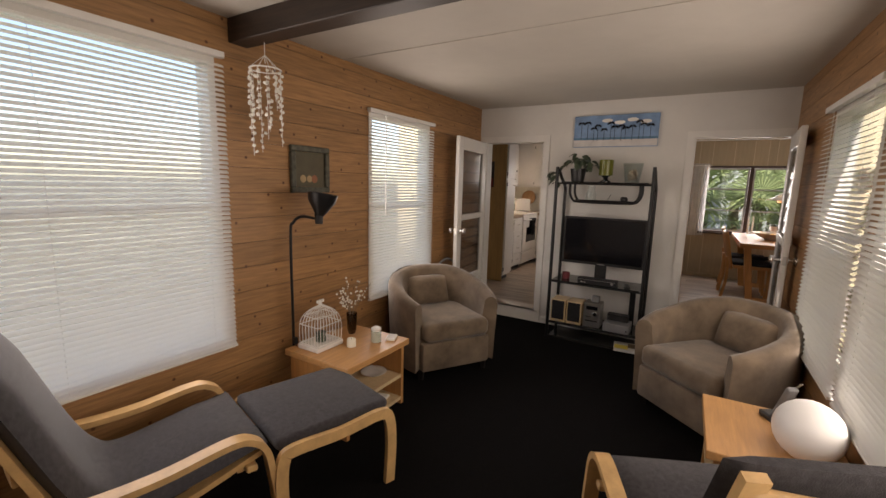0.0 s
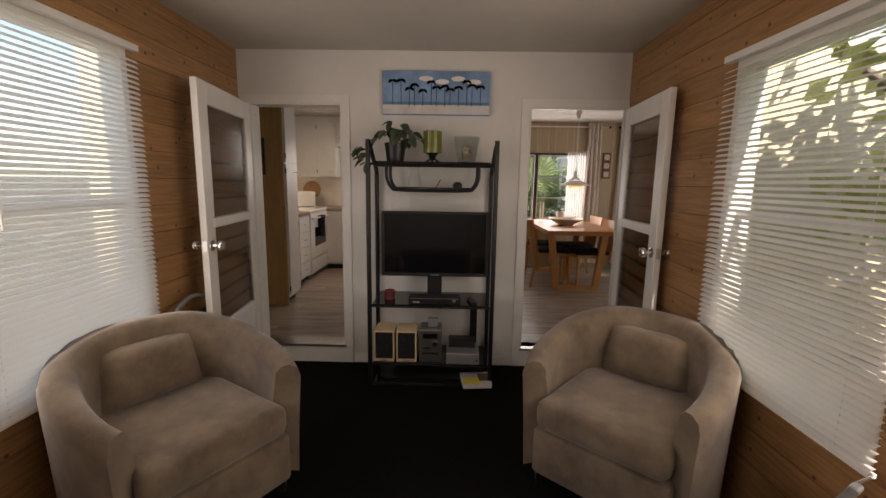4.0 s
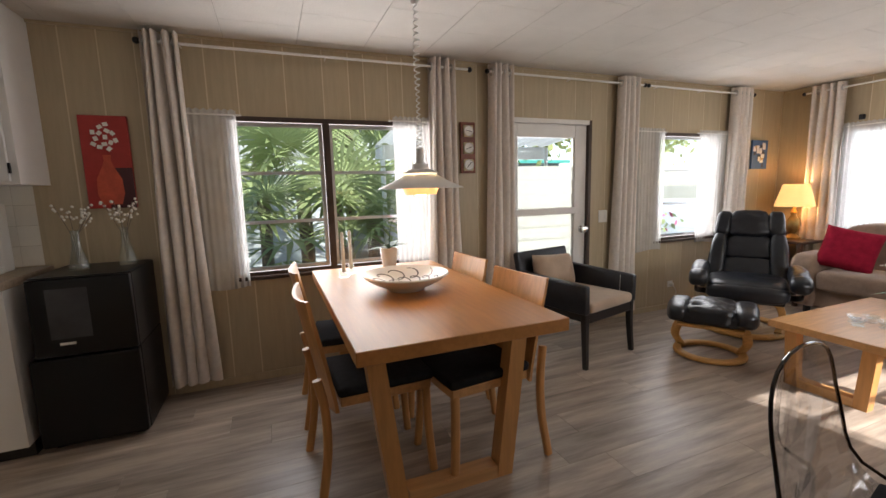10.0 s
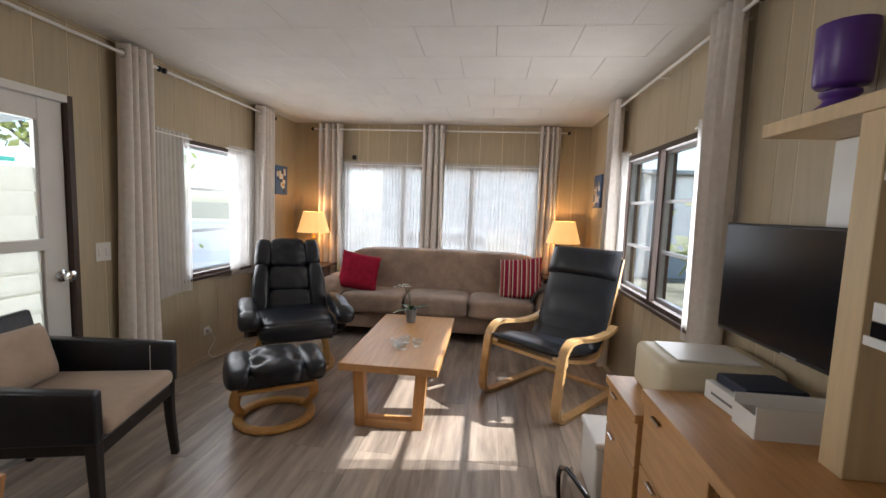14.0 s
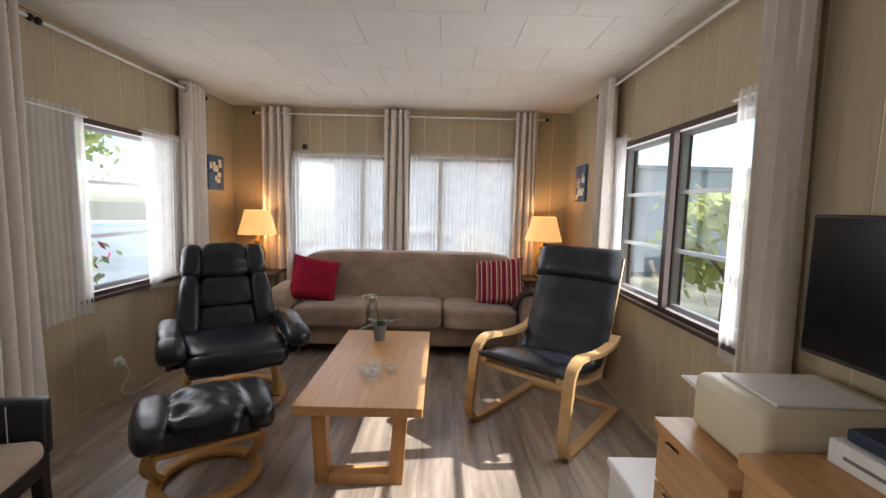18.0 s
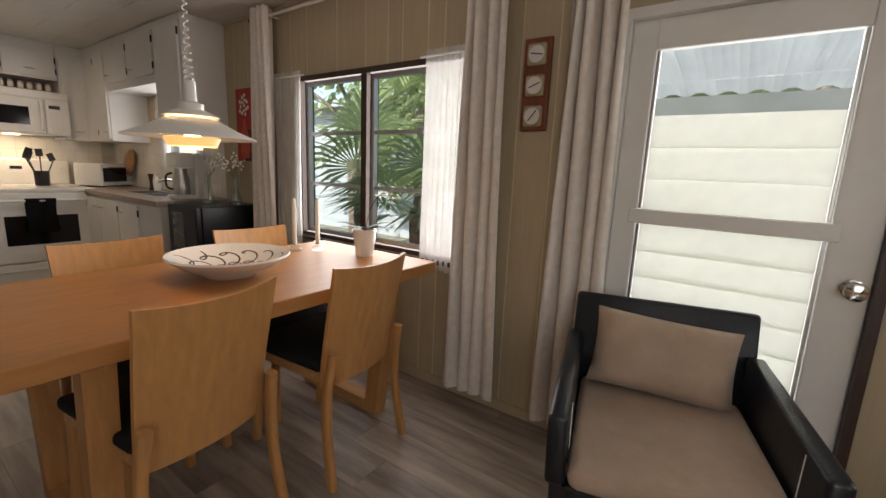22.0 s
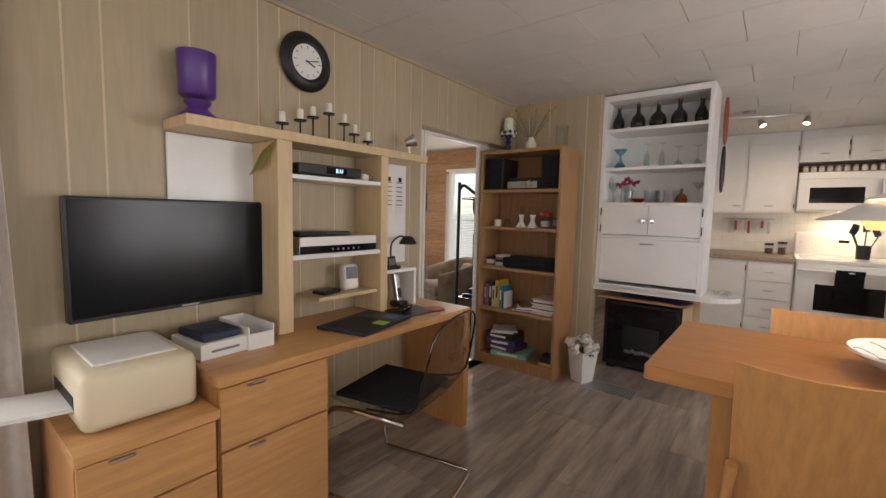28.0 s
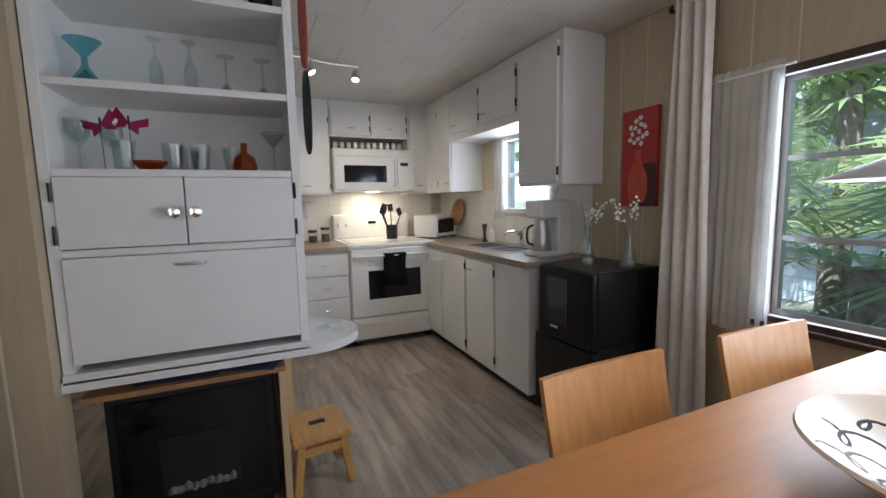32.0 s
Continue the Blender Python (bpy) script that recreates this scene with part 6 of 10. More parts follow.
# ---- television rack ----
rk = thing("television_rack", "black tubular steel rack with smoked glass shelves", "tv stand", 0.525, 4.345, ZF)
RH = 1.60
for s in (-1, 1):
    X = s * 0.405
    post = smooth_path([(X, -0.155, 0.0), (X, -0.155, RH - 0.10), (X, -0.145, RH - 0.03), (X, -0.10, RH), (X, 0.0, RH - 0.06), (X, 0.11, RH - 0.12), (X, 0.16, RH - 0.17), (X, 0.165, RH - 0.30), (X, 0.165, 0.0)], 6)
    part("tube_post", sweep(post, 0.015), M["black_metal"], rk, "", 60)
for z, y0, y1, hw in ((1.50, -0.13, 0.165, 0.37), (0.575, -0.18, 0.165, 0.385), (0.165, -0.165, 0.165, 0.385), (0.02, -0.165, 0.165, 0.385)):
    part("shelf", boxes((-hw, hw, y0, y1, z - 0.008, z), bevel=0.002), M["smoke_glass"], rk, "smoked black shelf")
    part("shelf_rail", sweep([(-0.40, y0 + 0.01, z - 0.017), (0.40, y0 + 0.01, z - 0.017)], 0.008), M["black_metal"], rk)
    part("shelf_rail", sweep([(-0.40, y1 - 0.01, z - 0.017), (0.40, y1 - 0.01, z - 0.017)], 0.008), M["black_metal"], rk)
for yy in (-0.06, 0.12):
    part("hanging_bow", sweep(smooth_path([(-0.30, yy, 1.49), (-0.30, yy, 1.40), (-0.27, yy, 1.335), (-0.20, yy, 1.318), (0.20, yy, 1.318), (0.27, yy, 1.335), (0.30, yy, 1.40), (0.30, yy, 1.49)], 6), 0.011), M["black_metal"], rk, "", 60)
part("hanging_shelf", boxes((-0.25, 0.25, -0.055, 0.115, 1.331, 1.338)), M["smoke_glass"], rk)
part("cable_spine", boxes((0.28, 0.33, 0.135, 0.150, 0.1655, 0.56), bevel=0.003), M["black_metal"], rk)
tvf = thing("television", "black flat television standing on the rack", "television", 0.545, 4.33, ZF + 0.576, 1)
part("casing", boxes((-0.365, 0.365, 0.0, 0.035, 0.155, 0.60), bevel=0.006), M["black_plastic"], tvf)
part("screen", boxes((-0.345, 0.345, -0.0015, -0.0002, 0.18, 0.585)), M["black_gloss"], tvf, "glossy black screen")
part("foot", boxes((-0.15, 0.15, -0.07, 0.09, 0, 0.012), bevel=0.004), M["black_gloss"], tvf)
part("neck", boxes((-0.05, 0.05, 0.005, 0.03, 0.0125, 0.1545), bevel=0.003), M["black_plastic"], tvf)
part("maker_mark", boxes((-0.03, 0.03, -0.0012, -0.0002, 0.162, 0.168)), M["steel"], tvf)
Z3 = ZF + 0.5765
vp = thing("video_player", "black video player on the rack shelf", "video player", 0.55, 4.235, Z3)
part("case", boxes((-0.17, 0.17, -0.06, 0.03, 0, 0.05), bevel=0.003), M["black_plastic"], vp)
part("knob", moved(lathe([(0.012, 0), (0.010, 0.008), (0, 0.009)], 14), Matrix.Translation((0.13, -0.06, 0.025)) @ pose(0, 0, 0, 90, 0, 0)), M["steel"], vp)
part("silver_strip", boxes((-0.16, 0.16, -0.0622, -0.0602, 0.038, 0.042)), M["steel"], vp)
for k in range(3):
    part("socket", boxes((-0.14 + k * 0.016, -0.13 + k * 0.016, -0.0622, -0.0602, 0.012, 0.018)), M["paper"], vp)
solid("tin_mug", lathe([(0, 0), (0.035, 0), (0.036, 0.06), (0.033, 0.06), (0, 0.006)], 18), paint("red_mug", (0.14, 0.02, 0.025)), "dark red tin on the rack shelf", "tin", x=0.24, y=4.30, z=Z3, smooth=40)
solid("remote_control", boxes((-0.02, 0.02, -0.07, 0.07, 0, 0.018), bevel=0.005), M["black_plastic"], "black remote on the rack shelf", "remote control", x=0.80, y=4.24, z=Z3, rz=12)
Z4 = ZF + 0.1655
for x in (0.215, 0.365):
    sp = thing("stereo_speaker", "pale wood speaker with a black front", "speaker", x, 4.29, Z4, group="stereo speakers")
    part("cabinet", boxes((-0.068, 0.068, -0.10, 0.08, 0, 0.215), bevel=0.003), M["pale_beech"], sp)
    part("grille", boxes((-0.058, 0.058, -0.106, -0.1002, 0.025, 0.208), bevel=0.003), M["black_cloth"], sp)
    part("badge", boxes((-0.02, 0.02, -0.1045, -0.1002, 0.008, 0.018)), M["steel"], sp)
hf = thing("stereo", "silver micro stereo system", "stereo", 0.525, 4.29, Z4)
part("case", boxes((-0.075, 0.075, -0.09, 0.08, 0, 0.225), bevel=0.004), M["steel"], hf)
part("display", boxes((-0.05, 0.05, -0.0925, -0.0902, 0.165, 0.20)), M["black_gloss"], hf)
part("dial", moved(lathe([(0.02, 0), (0.018, 0.012), (0, 0.013)], 20), Matrix.Translation((0.03, -0.09, 0.13)) @ pose(0, 0, 0, 90, 0, 0)), M["chrome"], hf, "", 40)
part("disc_slot", boxes((-0.055, 0.055, -0.0925, -0.0902, 0.055, 0.068)), M["black_plastic"], hf)
part("button_row", boxes((-0.055, 0.0, -0.0925, -0.0902, 0.095, 0.105)), M["chrome"], hf)
solid("alarm_clock", boxes((-0.035, 0.035, -0.025, 0.025, 0, 0.06), bevel=0.008, seg=2), M["grey_pot"], "small grey clock on the stereo", "clock", x=0.54, y=4.28, z=Z4 + 0.2255)
dvd = thing("disc_player", "grey disc player beside the stereo", "disc player", 0.745, 4.27, Z4)
part("case", boxes((-0.11, 0.11, -0.10, 0.10, 0, 0.075), bevel=0.003), M["alu"], dvd)
part("button", moved(lathe([(0.008, 0), (0.006, 0.006), (0, 0.006)], 12), Matrix.Translation((0.09, -0.10, 0.03)) @ pose(0, 0, 0, 90, 0, 0)), M["chrome"], dvd)
solid("cable_box", boxes((-0.09, 0.09, -0.04, 0.04, 0, 0.06), bevel=0.003), M["black_plastic"], "black box on the disc player", "box", x=0.74, y=4.32, z=Z4 + 0.0755)
solid("storage_carton", boxes((-0.18, 0.18, -0.05, 0.05, 0, 0.10), bevel=0.006), M["pale_beech"], "pale box behind the speakers", "box", x=0.36, y=4.43, z=Z4, rz=0)
pb = thing("puzzle_book", "paperback with a yellow flower cover", "book", 0.84, 4.19, ZF + 0.0205, 6)
part("pages", boxes((-0.095, 0.095, -0.07, 0.11, 0.001, 0.028)), M["paper"], pb)
part("cover", boxes((-0.098, 0.098, -0.072, 0.112, 0.0285, 0.030)), paint("book_cover", (0.62, 0.60, 0.55)), pb)
part("cover_patch", boxes((-0.09, 0.02, -0.065, 0.03, 0.0302, 0.0308)), paint("book_yellow", (0.70, 0.60, 0.08)), pb)
part("cover_patch", boxes((0.02, 0.09, -0.02, 0.09, 0.0302, 0.0308)), paint("book_dark", (0.12, 0.08, 0.04)), pb)
ZT = ZF + 1.5005
po = thing("trailing_plant", "trailing house plant in a dark pot on the rack", "plant", 0.275, 4.33, ZT)
part("pot", lathe([(0, 0), (0.055, 0), (0.072, 0.12), (0.065, 0.12), (0.058, 0.10), (0, 0.10)], 24), M["black_plastic"], po, "", 40)
rng = random.Random(3)
me = leaf_mesh(0.075, 0.055, 0.02, material=M["leaf_grey"])
for k in range(46):
    a, r = rng.uniform(0, 6.28), rng.uniform(0.02, 0.17)
    if k % 5 == 0:
        a, r = rng.uniform(2.6, 3.9), rng.uniform(0.18, 0.27)
    z = 0.13 + 0.14 * (1 - r / 0.17) * rng.uniform(0.5, 1.3) if r < 0.17 else rng.uniform(-0.02, 0.10)
    share("leaf", me, po, pose(r * math.cos(a), 0.6 * r * math.sin(a), z, rng.uniform(-30, 30), rng.uniform(0, 60), math.degrees(a)))
for k in range(9):
    a = rng.uniform(0, 6.28)
    part("vine", sweep(smooth_path([(0, 0, 0.10), (0.05 * math.cos(a), 0.03 * math.sin(a), 0.19), (0.13 * math.cos(a), 0.07 * math.sin(a), 0.17)], 4), 0.002), M["leaf_grey"], po)
gh = thing("hurricane_lamp", "olive green glass candle lamp", "candle lamp", 0.52, 4.34, ZT)
part("foot", lathe([(0, 0), (0.045, 0), (0.045, 0.012), (0.02, 0.025), (0.024, 0.045), (0.045, 0.06), (0, 0.06)], 24), M["smoke_glass"], gh, "", 50)
part("shade", lathe([(0, 0.0605), (0.060, 0.0605), (0.062, 0.20), (0.058, 0.20), (0.055, 0.07), (0, 0.068)], 28), M["olive"], gh, "olive green glass", 50)
part("candle", lathe([(0, 0.0685), (0.03, 0.0685), (0.03, 0.13), (0, 0.13)], 16), M["wax"], gh)
sg = thing("shell_vase", "square clear vase filled with pale shells", "vase", 0.745, 4.34, ZT)
part("vase", lathe([(0, 0), (0.06, 0), (0.085, 0.17), (0.081, 0.17), (0.056, 0.008), (0, 0.006)], 4), M["clear_glass"], sg)
bm = bmesh.new()
for k in range(36):
    c = Vector((rng.uniform(-0.034, 0.034), rng.uniform(-0.034, 0.034), 0.02 + 0.09 * rng.random()))
    bmesh.ops.create_icosphere(bm, subdivisions=1, radius=rng.uniform(0.010, 0.017), matrix=Matrix.Translation(c))
part("shells", bm, M["shells"], sg)
ZH = ZF + 1.3385
bottle("glass_canister", [(0, 0), (0.045, 0), (0.046, 0.05), (0.030, 0.09), (0.034, 0.11), (0.036, 0.13), (0, 0.135)], 0.40, 4.37, ZH, M["clear_glass"], "small lidded glass canister on the hanging shelf", "canister")
bottle("black_trinket", [(0, 0), (0.03, 0), (0.032, 0.02), (0.02, 0.035), (0, 0.037)], 0.69, 4.36, ZH, M["black_plastic"], "small black trinket on the hanging shelf", "ornament")
solid("twig_ornament", sweep([(-0.015, 0, 0), (0.0, 0, 0.02), (0.012, 0, 0.045), (0.016, 0, 0.05)], 0.003), M["ink"], "tiny dark twig ornament", "ornament", x=0.56, y=4.36, z=ZH)

# palm picture over the rack
pp = thing("palm_picture", "wide canvas print of palm trees on a beach", "picture")
x0, x1, z0, z1 = 0.163, 0.902, 1.693, 1.982
part("canvas", boxes((x0, x1, YT - 0.030, YT - 0.0005, z0, z1), bevel=0.002), M["sky_print"], pp)
part("sand", boxes((x0 + 0.002, x1 - 0.002, YT - 0.0312, YT - 0.0302, z0 + 0.004, z0 + 0.065)), paint("print_sand", (0.66, 0.64, 0.62)), pp)
part("sea", boxes((x0 + 0.002, x1 - 0.002, YT - 0.0313, YT - 0.0303, z0 + 0.066, z0 + 0.085)), paint("print_sea", (0.10, 0.22, 0.34)), pp)
rng = random.Random(2)
for k in range(13):
    x = x0 + 0.07 + (x1 - x0 - 0.10) * ((k * 0.618) % 1.0)
    h = 0.10 + 0.06 * rng.random()
    b = z0 + 0.05 + 0.015 * rng.random()
    lean = rng.uniform(-0.012, 0.012)
    tr_ = part("palm_trunk", boxes((x - 0.002, x + 0.002, YT - 0.0322, YT - 0.0314, b, b + h)), M["ink"], pp)
    bm = bmesh.new()
    for j in range(9):
        a = math.pi * (j / 8) * 1.3 - 0.45
        t = Vector((0.036 * math.cos(a), 0, 0.022 * math.sin(a)))
        n = Vector((-t.z, 0, t.x)) * 0.16
        c = Vector((x, YT - 0.0326, b + h))
        bm.faces.new([bm.verts.new(c + n * 0.3), bm.verts.new(c + t * 0.6 + n), bm.verts.new(c + t + Vector((0, 0, -0.012))), bm.verts.new(c + t * 0.6 - n)])
    bmesh.ops.solidify(bm, geom=bm.faces[:], thickness=0.0006)
    part("palm_crown", bm, M["ink"], tr_)
for k in range(4):
    bm = bmesh.new()
    bmesh.ops.create_icosphere(bm, subdivisions=2, radius=0.05)
    for v in bm.verts:
        v.co.y *= 0.01
        v.co.z *= 0.35
    part("cloud", moved(bm, Matrix.Translation((x0 + 0.30 + k * 0.11, YT - 0.0304, z1 - 0.05 - 0.02 * (k % 2)))), M["petal"], pp)
# folded chair behind the armchair
fd = thing("folding_chair", "grey folding chair leaning behind the armchair", "chair", -0.76, 3.72, ZF, 0)
part("frame", sweep(smooth_path([(0, -0.17, 0.0), (0.0, -0.17, 0.55), (-0.01, -0.14, 0.68), (-0.01, 0.0, 0.73), (-0.01, 0.14, 0.68), (0, 0.17, 0.55), (0, 0.17, 0.0)], 6), 0.012), M["grey_pot"], fd, "", 60)
part("back_panel", boxes((-0.012, 0.004, -0.15, 0.15, 0.42, 0.64), bevel=0.006), M["grey_cloth"], fd)
# trim along the partition
solid("baseboard", boxes((LDOOR[1] + 0.052, RDOOR[0] - 0.052, YT - 0.012, YT - 0.0005, ZF, ZF + 0.07), bevel=0.002), M["white_trim"], "white baseboard under the partition wall", "baseboard", kind="structure")

# ---- desk wall ----
def drawer_front(x0, x1, y, z0, z1, parent):
    d = part("drawer", boxes((x0, x1, y, y + 0.018, z0, z1), bevel=0.002), M["beech_x"], parent)
    hx = x0 + (x1 - x0) * 0.72
    part("handle", boxes((hx - 0.03, hx + 0.03, y + 0.0185, y + 0.032, z1 - 0.012, z1 - 0.004), bevel=0.002), M["chrome"], d, "small chrome tab handle")
    return d


DZ, DF = 0.69, 5.158
desk = thing("desk", "long beech desk with a drawer pedestal and a slab end", "desk")
part("desktop", boxes((2.115, 3.475, S + 0.012, DF, DZ - 0.036, DZ), bevel=0.002), M["beech_x"], desk)
part("end_panel", boxes((2.115, 2.16, S + 0.03, DF - 0.003, 0, DZ - 0.0365)), M["beech_z"], desk)
part("pedestal", boxes((3.06, 3.47, S + 0.03, DF - 0.03, 0.03, DZ - 0.0365)), M["beech_z"], desk)
drawer_front(3.063, 3.467, DF - 0.029, 0.44, DZ - 0.045, desk)
drawer_front(3.063, 3.467, DF - 0.029, 0.05, 0.432, desk)
low = thing("drawer_chest", "low beech drawer chest under the television", "chest of drawers")
part("top", boxes((3.478, 3.825, S + 0.012, DF + 0.012, 0.565, 0.595), bevel=0.002), M["beech_x"], low)
part("carcass", boxes((3.483, 3.821, S + 0.03, DF - 0.02, 0.03, 0.5645)), M["beech_z"], low)
drawer_front(3.486, 3.818, DF - 0.019, 0.40, 0.557, low)
drawer_front(3.486, 3.818, DF - 0.019, 0.05, 0.393, low)
for o in (desk, low):
    tagged(o, category="desk" if o is desk else "chest of drawers")
box = thing("storage_box", "white lidded storage box on the floor beside the chest", "box", 3.975, 4.98, 0)
part("body", boxes((-0.13, 0.13, -0.20, 0.20, 0, 0.25), bevel=0.012, seg=2), M["white_plastic"], box)
part("lid", boxes((-0.138, 0.138, -0.208, 0.208, 0.2505, 0.285), bevel=0.01, seg=2), M["white_plastic"], box)

hs = thing("desk_shelf_unit", "pale beech shelf unit standing on the desk", "shelf unit")
SY = S + 0.012
part("top_board", boxes((2.195, 3.445, SY, 4.89, 1.492, 1.53), bevel=0.002), M["pale_beech"], hs)
part("upright", boxes((3.045, 3.112, SY, 4.885, DZ + 0.0005, 1.4915), bevel=0.002), M["pale_beech"], hs)
part("upright", boxes((2.495, 2.545, SY, 4.885, DZ + 0.0005, 1.4915), bevel=0.002), M["pale_beech"], hs)
part("shelf", boxes((2.546, 3.044, SY, 4.88, 1.343, 1.361)), M["white_board"], hs, "white shelf board")
part("shelf", boxes((2.546, 3.044, SY, 4.88, 0.998, 1.018)), M["white_board"], hs, "white shelf board")
part("low_shelf", boxes((2.546, 2.90, SY, 4.86, 0.795, 0.811)), M["pale_beech"], hs)
cb = part("cubby", boxes((2.265, 2.494, SY, 4.88, 0.885, 0.902), (2.265, 2.283, SY, 4.88, DZ + 0.001, 0.8845)), M["white_board"], hs, "white cubby")
wb = thing("whiteboard", "plain white board on the wall behind the television", "board")
part("panel", boxes((3.1125, 3.44, S + 0.013, S + 0.022, 1.02, 1.488), bevel=0.002), M["white_board"], wb)
wb2 = thing("notice_board", "narrow white notice board with papers clipped to it", "board")
part("panel", boxes((2.16, 2.36, S + 0.013, S + 0.020, 0.91, 1.488), bevel=0.001), M["white_board"], wb2)
for x0, z0, w, h in ((2.275, 1.20, 0.065, 0.20), (2.185, 1.19, 0.065, 0.21)):
    sh = part("paper", boxes((x0, x0 + w, S + 0.0205, S + 0.0215, z0, z0 + h)), M["paper"], wb2)
    for k in range(6):
        part("print_line", boxes((x0 + 0.006, x0 + w - 0.008, S + 0.0216, S + 0.0219, z0 + h - 0.02 - k * 0.026, z0 + h - 0.014 - k * 0.026)), M["grey_pot"], sh)
    part("clip", boxes((x0 + w / 2 - 0.01, x0 + w / 2 + 0.01, S + 0.0216, S + 0.032, z0 + h - 0.012, z0 + h + 0.014), bevel=0.002), M["black_metal"], wb2)

tv = thing("television", "flat black television on a wall bracket", "television", 3.405, 4.775, 1.042, 4)
part("casing", boxes((-0.352, 0.352, -0.035, -0.002, -0.198, 0.198), bevel=0.005), M["black_plastic"], tv)
part("screen", boxes((-0.342, 0.342, -0.0015, 0.001, -0.184, 0.189)), M["tv_screen"], tv, "glossy dark screen")
part("bracket", boxes((-0.06, 0.06, -0.085, -0.036, -0.08, 0.08)), M["black_metal"], tv)
part("maker_mark", boxes((-0.03, 0.03, 0.0003, 0.0012, -0.194, -0.188)), M["steel"], tv)

pr = thing("printer", "yellowed cream inkjet printer with paper in its tray", "printer", 3.645, 4.885, 0.5955, 0)
bm = boxes((-0.145, 0.145, -0.195, 0.195, 0.0, 0.17), bevel=0.028, seg=3)
part("body", bm, M["cream_plastic"], pr, "", 50)
part("lid", boxes((-0.105, 0.105, -0.13, 0.14, 0.1705, 0.178), bevel=0.003), M["white_plastic"], pr, "pale grey scanner lid")
part("tray", moved(boxes((0.0, 0.20, -0.10, 0.10, 0.0, 0.006), bevel=0.002), pose(0.135, 0.02, 0.05, 0, -6, 0)), M["white_plastic"], pr)
part("printed_sheet", moved(boxes((0.0, 0.19, -0.095, 0.095, 0.0065, 0.010)), pose(0.135, 0.02, 0.05, 0, -6, 0)), M["paper"], pr)
part("slot", boxes((0.128, 0.1465, -0.12, 0.12, 0.045, 0.095), bevel=0.002), M["black_plastic"], pr)
bx = thing("router_box", "white cardboard box with a dark modem on top", "box", 3.375, 4.86, DZ + 0.0005, 4)
part("carton", boxes((-0.085, 0.085, -0.11, 0.11, 0, 0.055), bevel=0.002), M["paper"], bx)
part("modem", boxes((-0.07, 0.07, -0.09, 0.09, 0.0555, 0.085), bevel=0.006), M["navy"], bx)
part("print_bar", boxes((-0.05, 0.05, 0.1102, 0.1108, 0.022, 0.03)), M["grey_pot"], bx)
tr = thing("desk_tray", "open white plastic desk tray", "tray", 3.24, 4.86, DZ + 0.0005, 0)
part("tray", boxes((-0.05, 0.05, -0.12, 0.12, 0, 0.004), (-0.05, -0.046, -0.12, 0.12, 0.0042, 0.085), (0.046, 0.05, -0.12, 0.12, 0.0042, 0.085), (-0.0455, 0.0455, -0.12, -0.116, 0.0042, 0.085), (-0.0455, 0.0455, 0.116, 0.12, 0.0042, 0.06)), M["white_plastic"], tr)
st = thing("set_top_box", "slim black set-top box with a blue clock display", "set-top box", 2.85, 4.79, 1.3615)
part("case", boxes((-0.17, 0.17, -0.10, 0.10, 0.006, 0.05), bevel=0.004), M["black_plastic"], st)
part("foot", boxes((-0.15, -0.11, -0.08, 0.08, 0, 0.0058)), M["black_plastic"], st)
part("foot", boxes((0.11, 0.15, -0.08, 0.08, 0, 0.0058)), M["black_plastic"], st)
part("display_window", boxes((-0.08, 0.03, 0.1002, 0.1012, 0.014, 0.042)), M["black_gloss"], st)
fc_ = bpy.data.curves.new("digits", 'FONT')
fc_.body, fc_.size, fc_.align_x, fc_.align_y = "3:11", 0.026, 'CENTER', 'CENTER'
fc_.materials.append(mat("blue_digits", (0.1, 0.2, 1.0), 0.5, emit=(0.15, 0.25, 1.0), glow=3.0))
dg = new("digits", fc_)
dg.parent = st
dg.matrix_basis = pose(-0.04, 0.1016, 0.028, 90, 0, 180)
sm = solid("small_plug", boxes((-0.03, 0.03, -0.02, 0.02, 0, 0.035), bevel=0.008, seg=2), M["white_plastic"], "small white power adapter", "adapter", x=2.62, y=4.83, z=1.3615, rz=20)
dv = thing("disc_player", "white and silver disc player on the shelf", "disc player", 2.80, 4.785, 1.0185)
part("case", boxes((-0.215, 0.215, -0.10, 0.10, 0.006, 0.075), bevel=0.003), M["steel"], dv)
part("front_panel", boxes((-0.215, 0.215, 0.1002, 0.108, 0.004, 0.036), bevel=0.001), M["black_gloss"], dv)
part("upper_panel", boxes((-0.215, 0.215, 0.1002, 0.108, 0.038, 0.076), bevel=0.001), M["white_plastic"], dv)
for k in range(6):
    part("button", lathe([(0.005, 0), (0.004, 0.003), (0, 0.003)], 8), M["steel"], dv).matrix_basis = pose(-0.10 + k * 0.03, 0.1085, 0.018, -90, 0, 0)
for x, y, w, d, h, rz, lb in ((2.93, 4.80, 0.15, 0.09, 0.022, 10, "black remote handset lying on the disc player"), (2.76, 4.80, 0.13, 0.05, 0.018, -15, "black remote control on the disc player")):
    solid("remote_control", boxes((-w / 2, w / 2, -d / 2, d / 2, 0, h), bevel=0.006, seg=2), M["black_plastic"], lb, "remote control", x=x, y=y, z=1.095, rz=rz)
rd = thing("desk_radio", "small grey clock radio", "radio", 2.66, 4.78, 0.8115, -8)
part("body", moved(boxes((-0.045, 0.045, -0.03, 0.03, 0, 0.13), bevel=0.02, seg=3), pose(0, 0, 0, 8)), M["white_plastic"], rd, "", 50)
part("grille", moved(boxes((-0.032, 0.032, 0.0305, 0.034, 0.055, 0.115), bevel=0.002), pose(0, 0, 0, 8)), M["grey_pot"], rd)
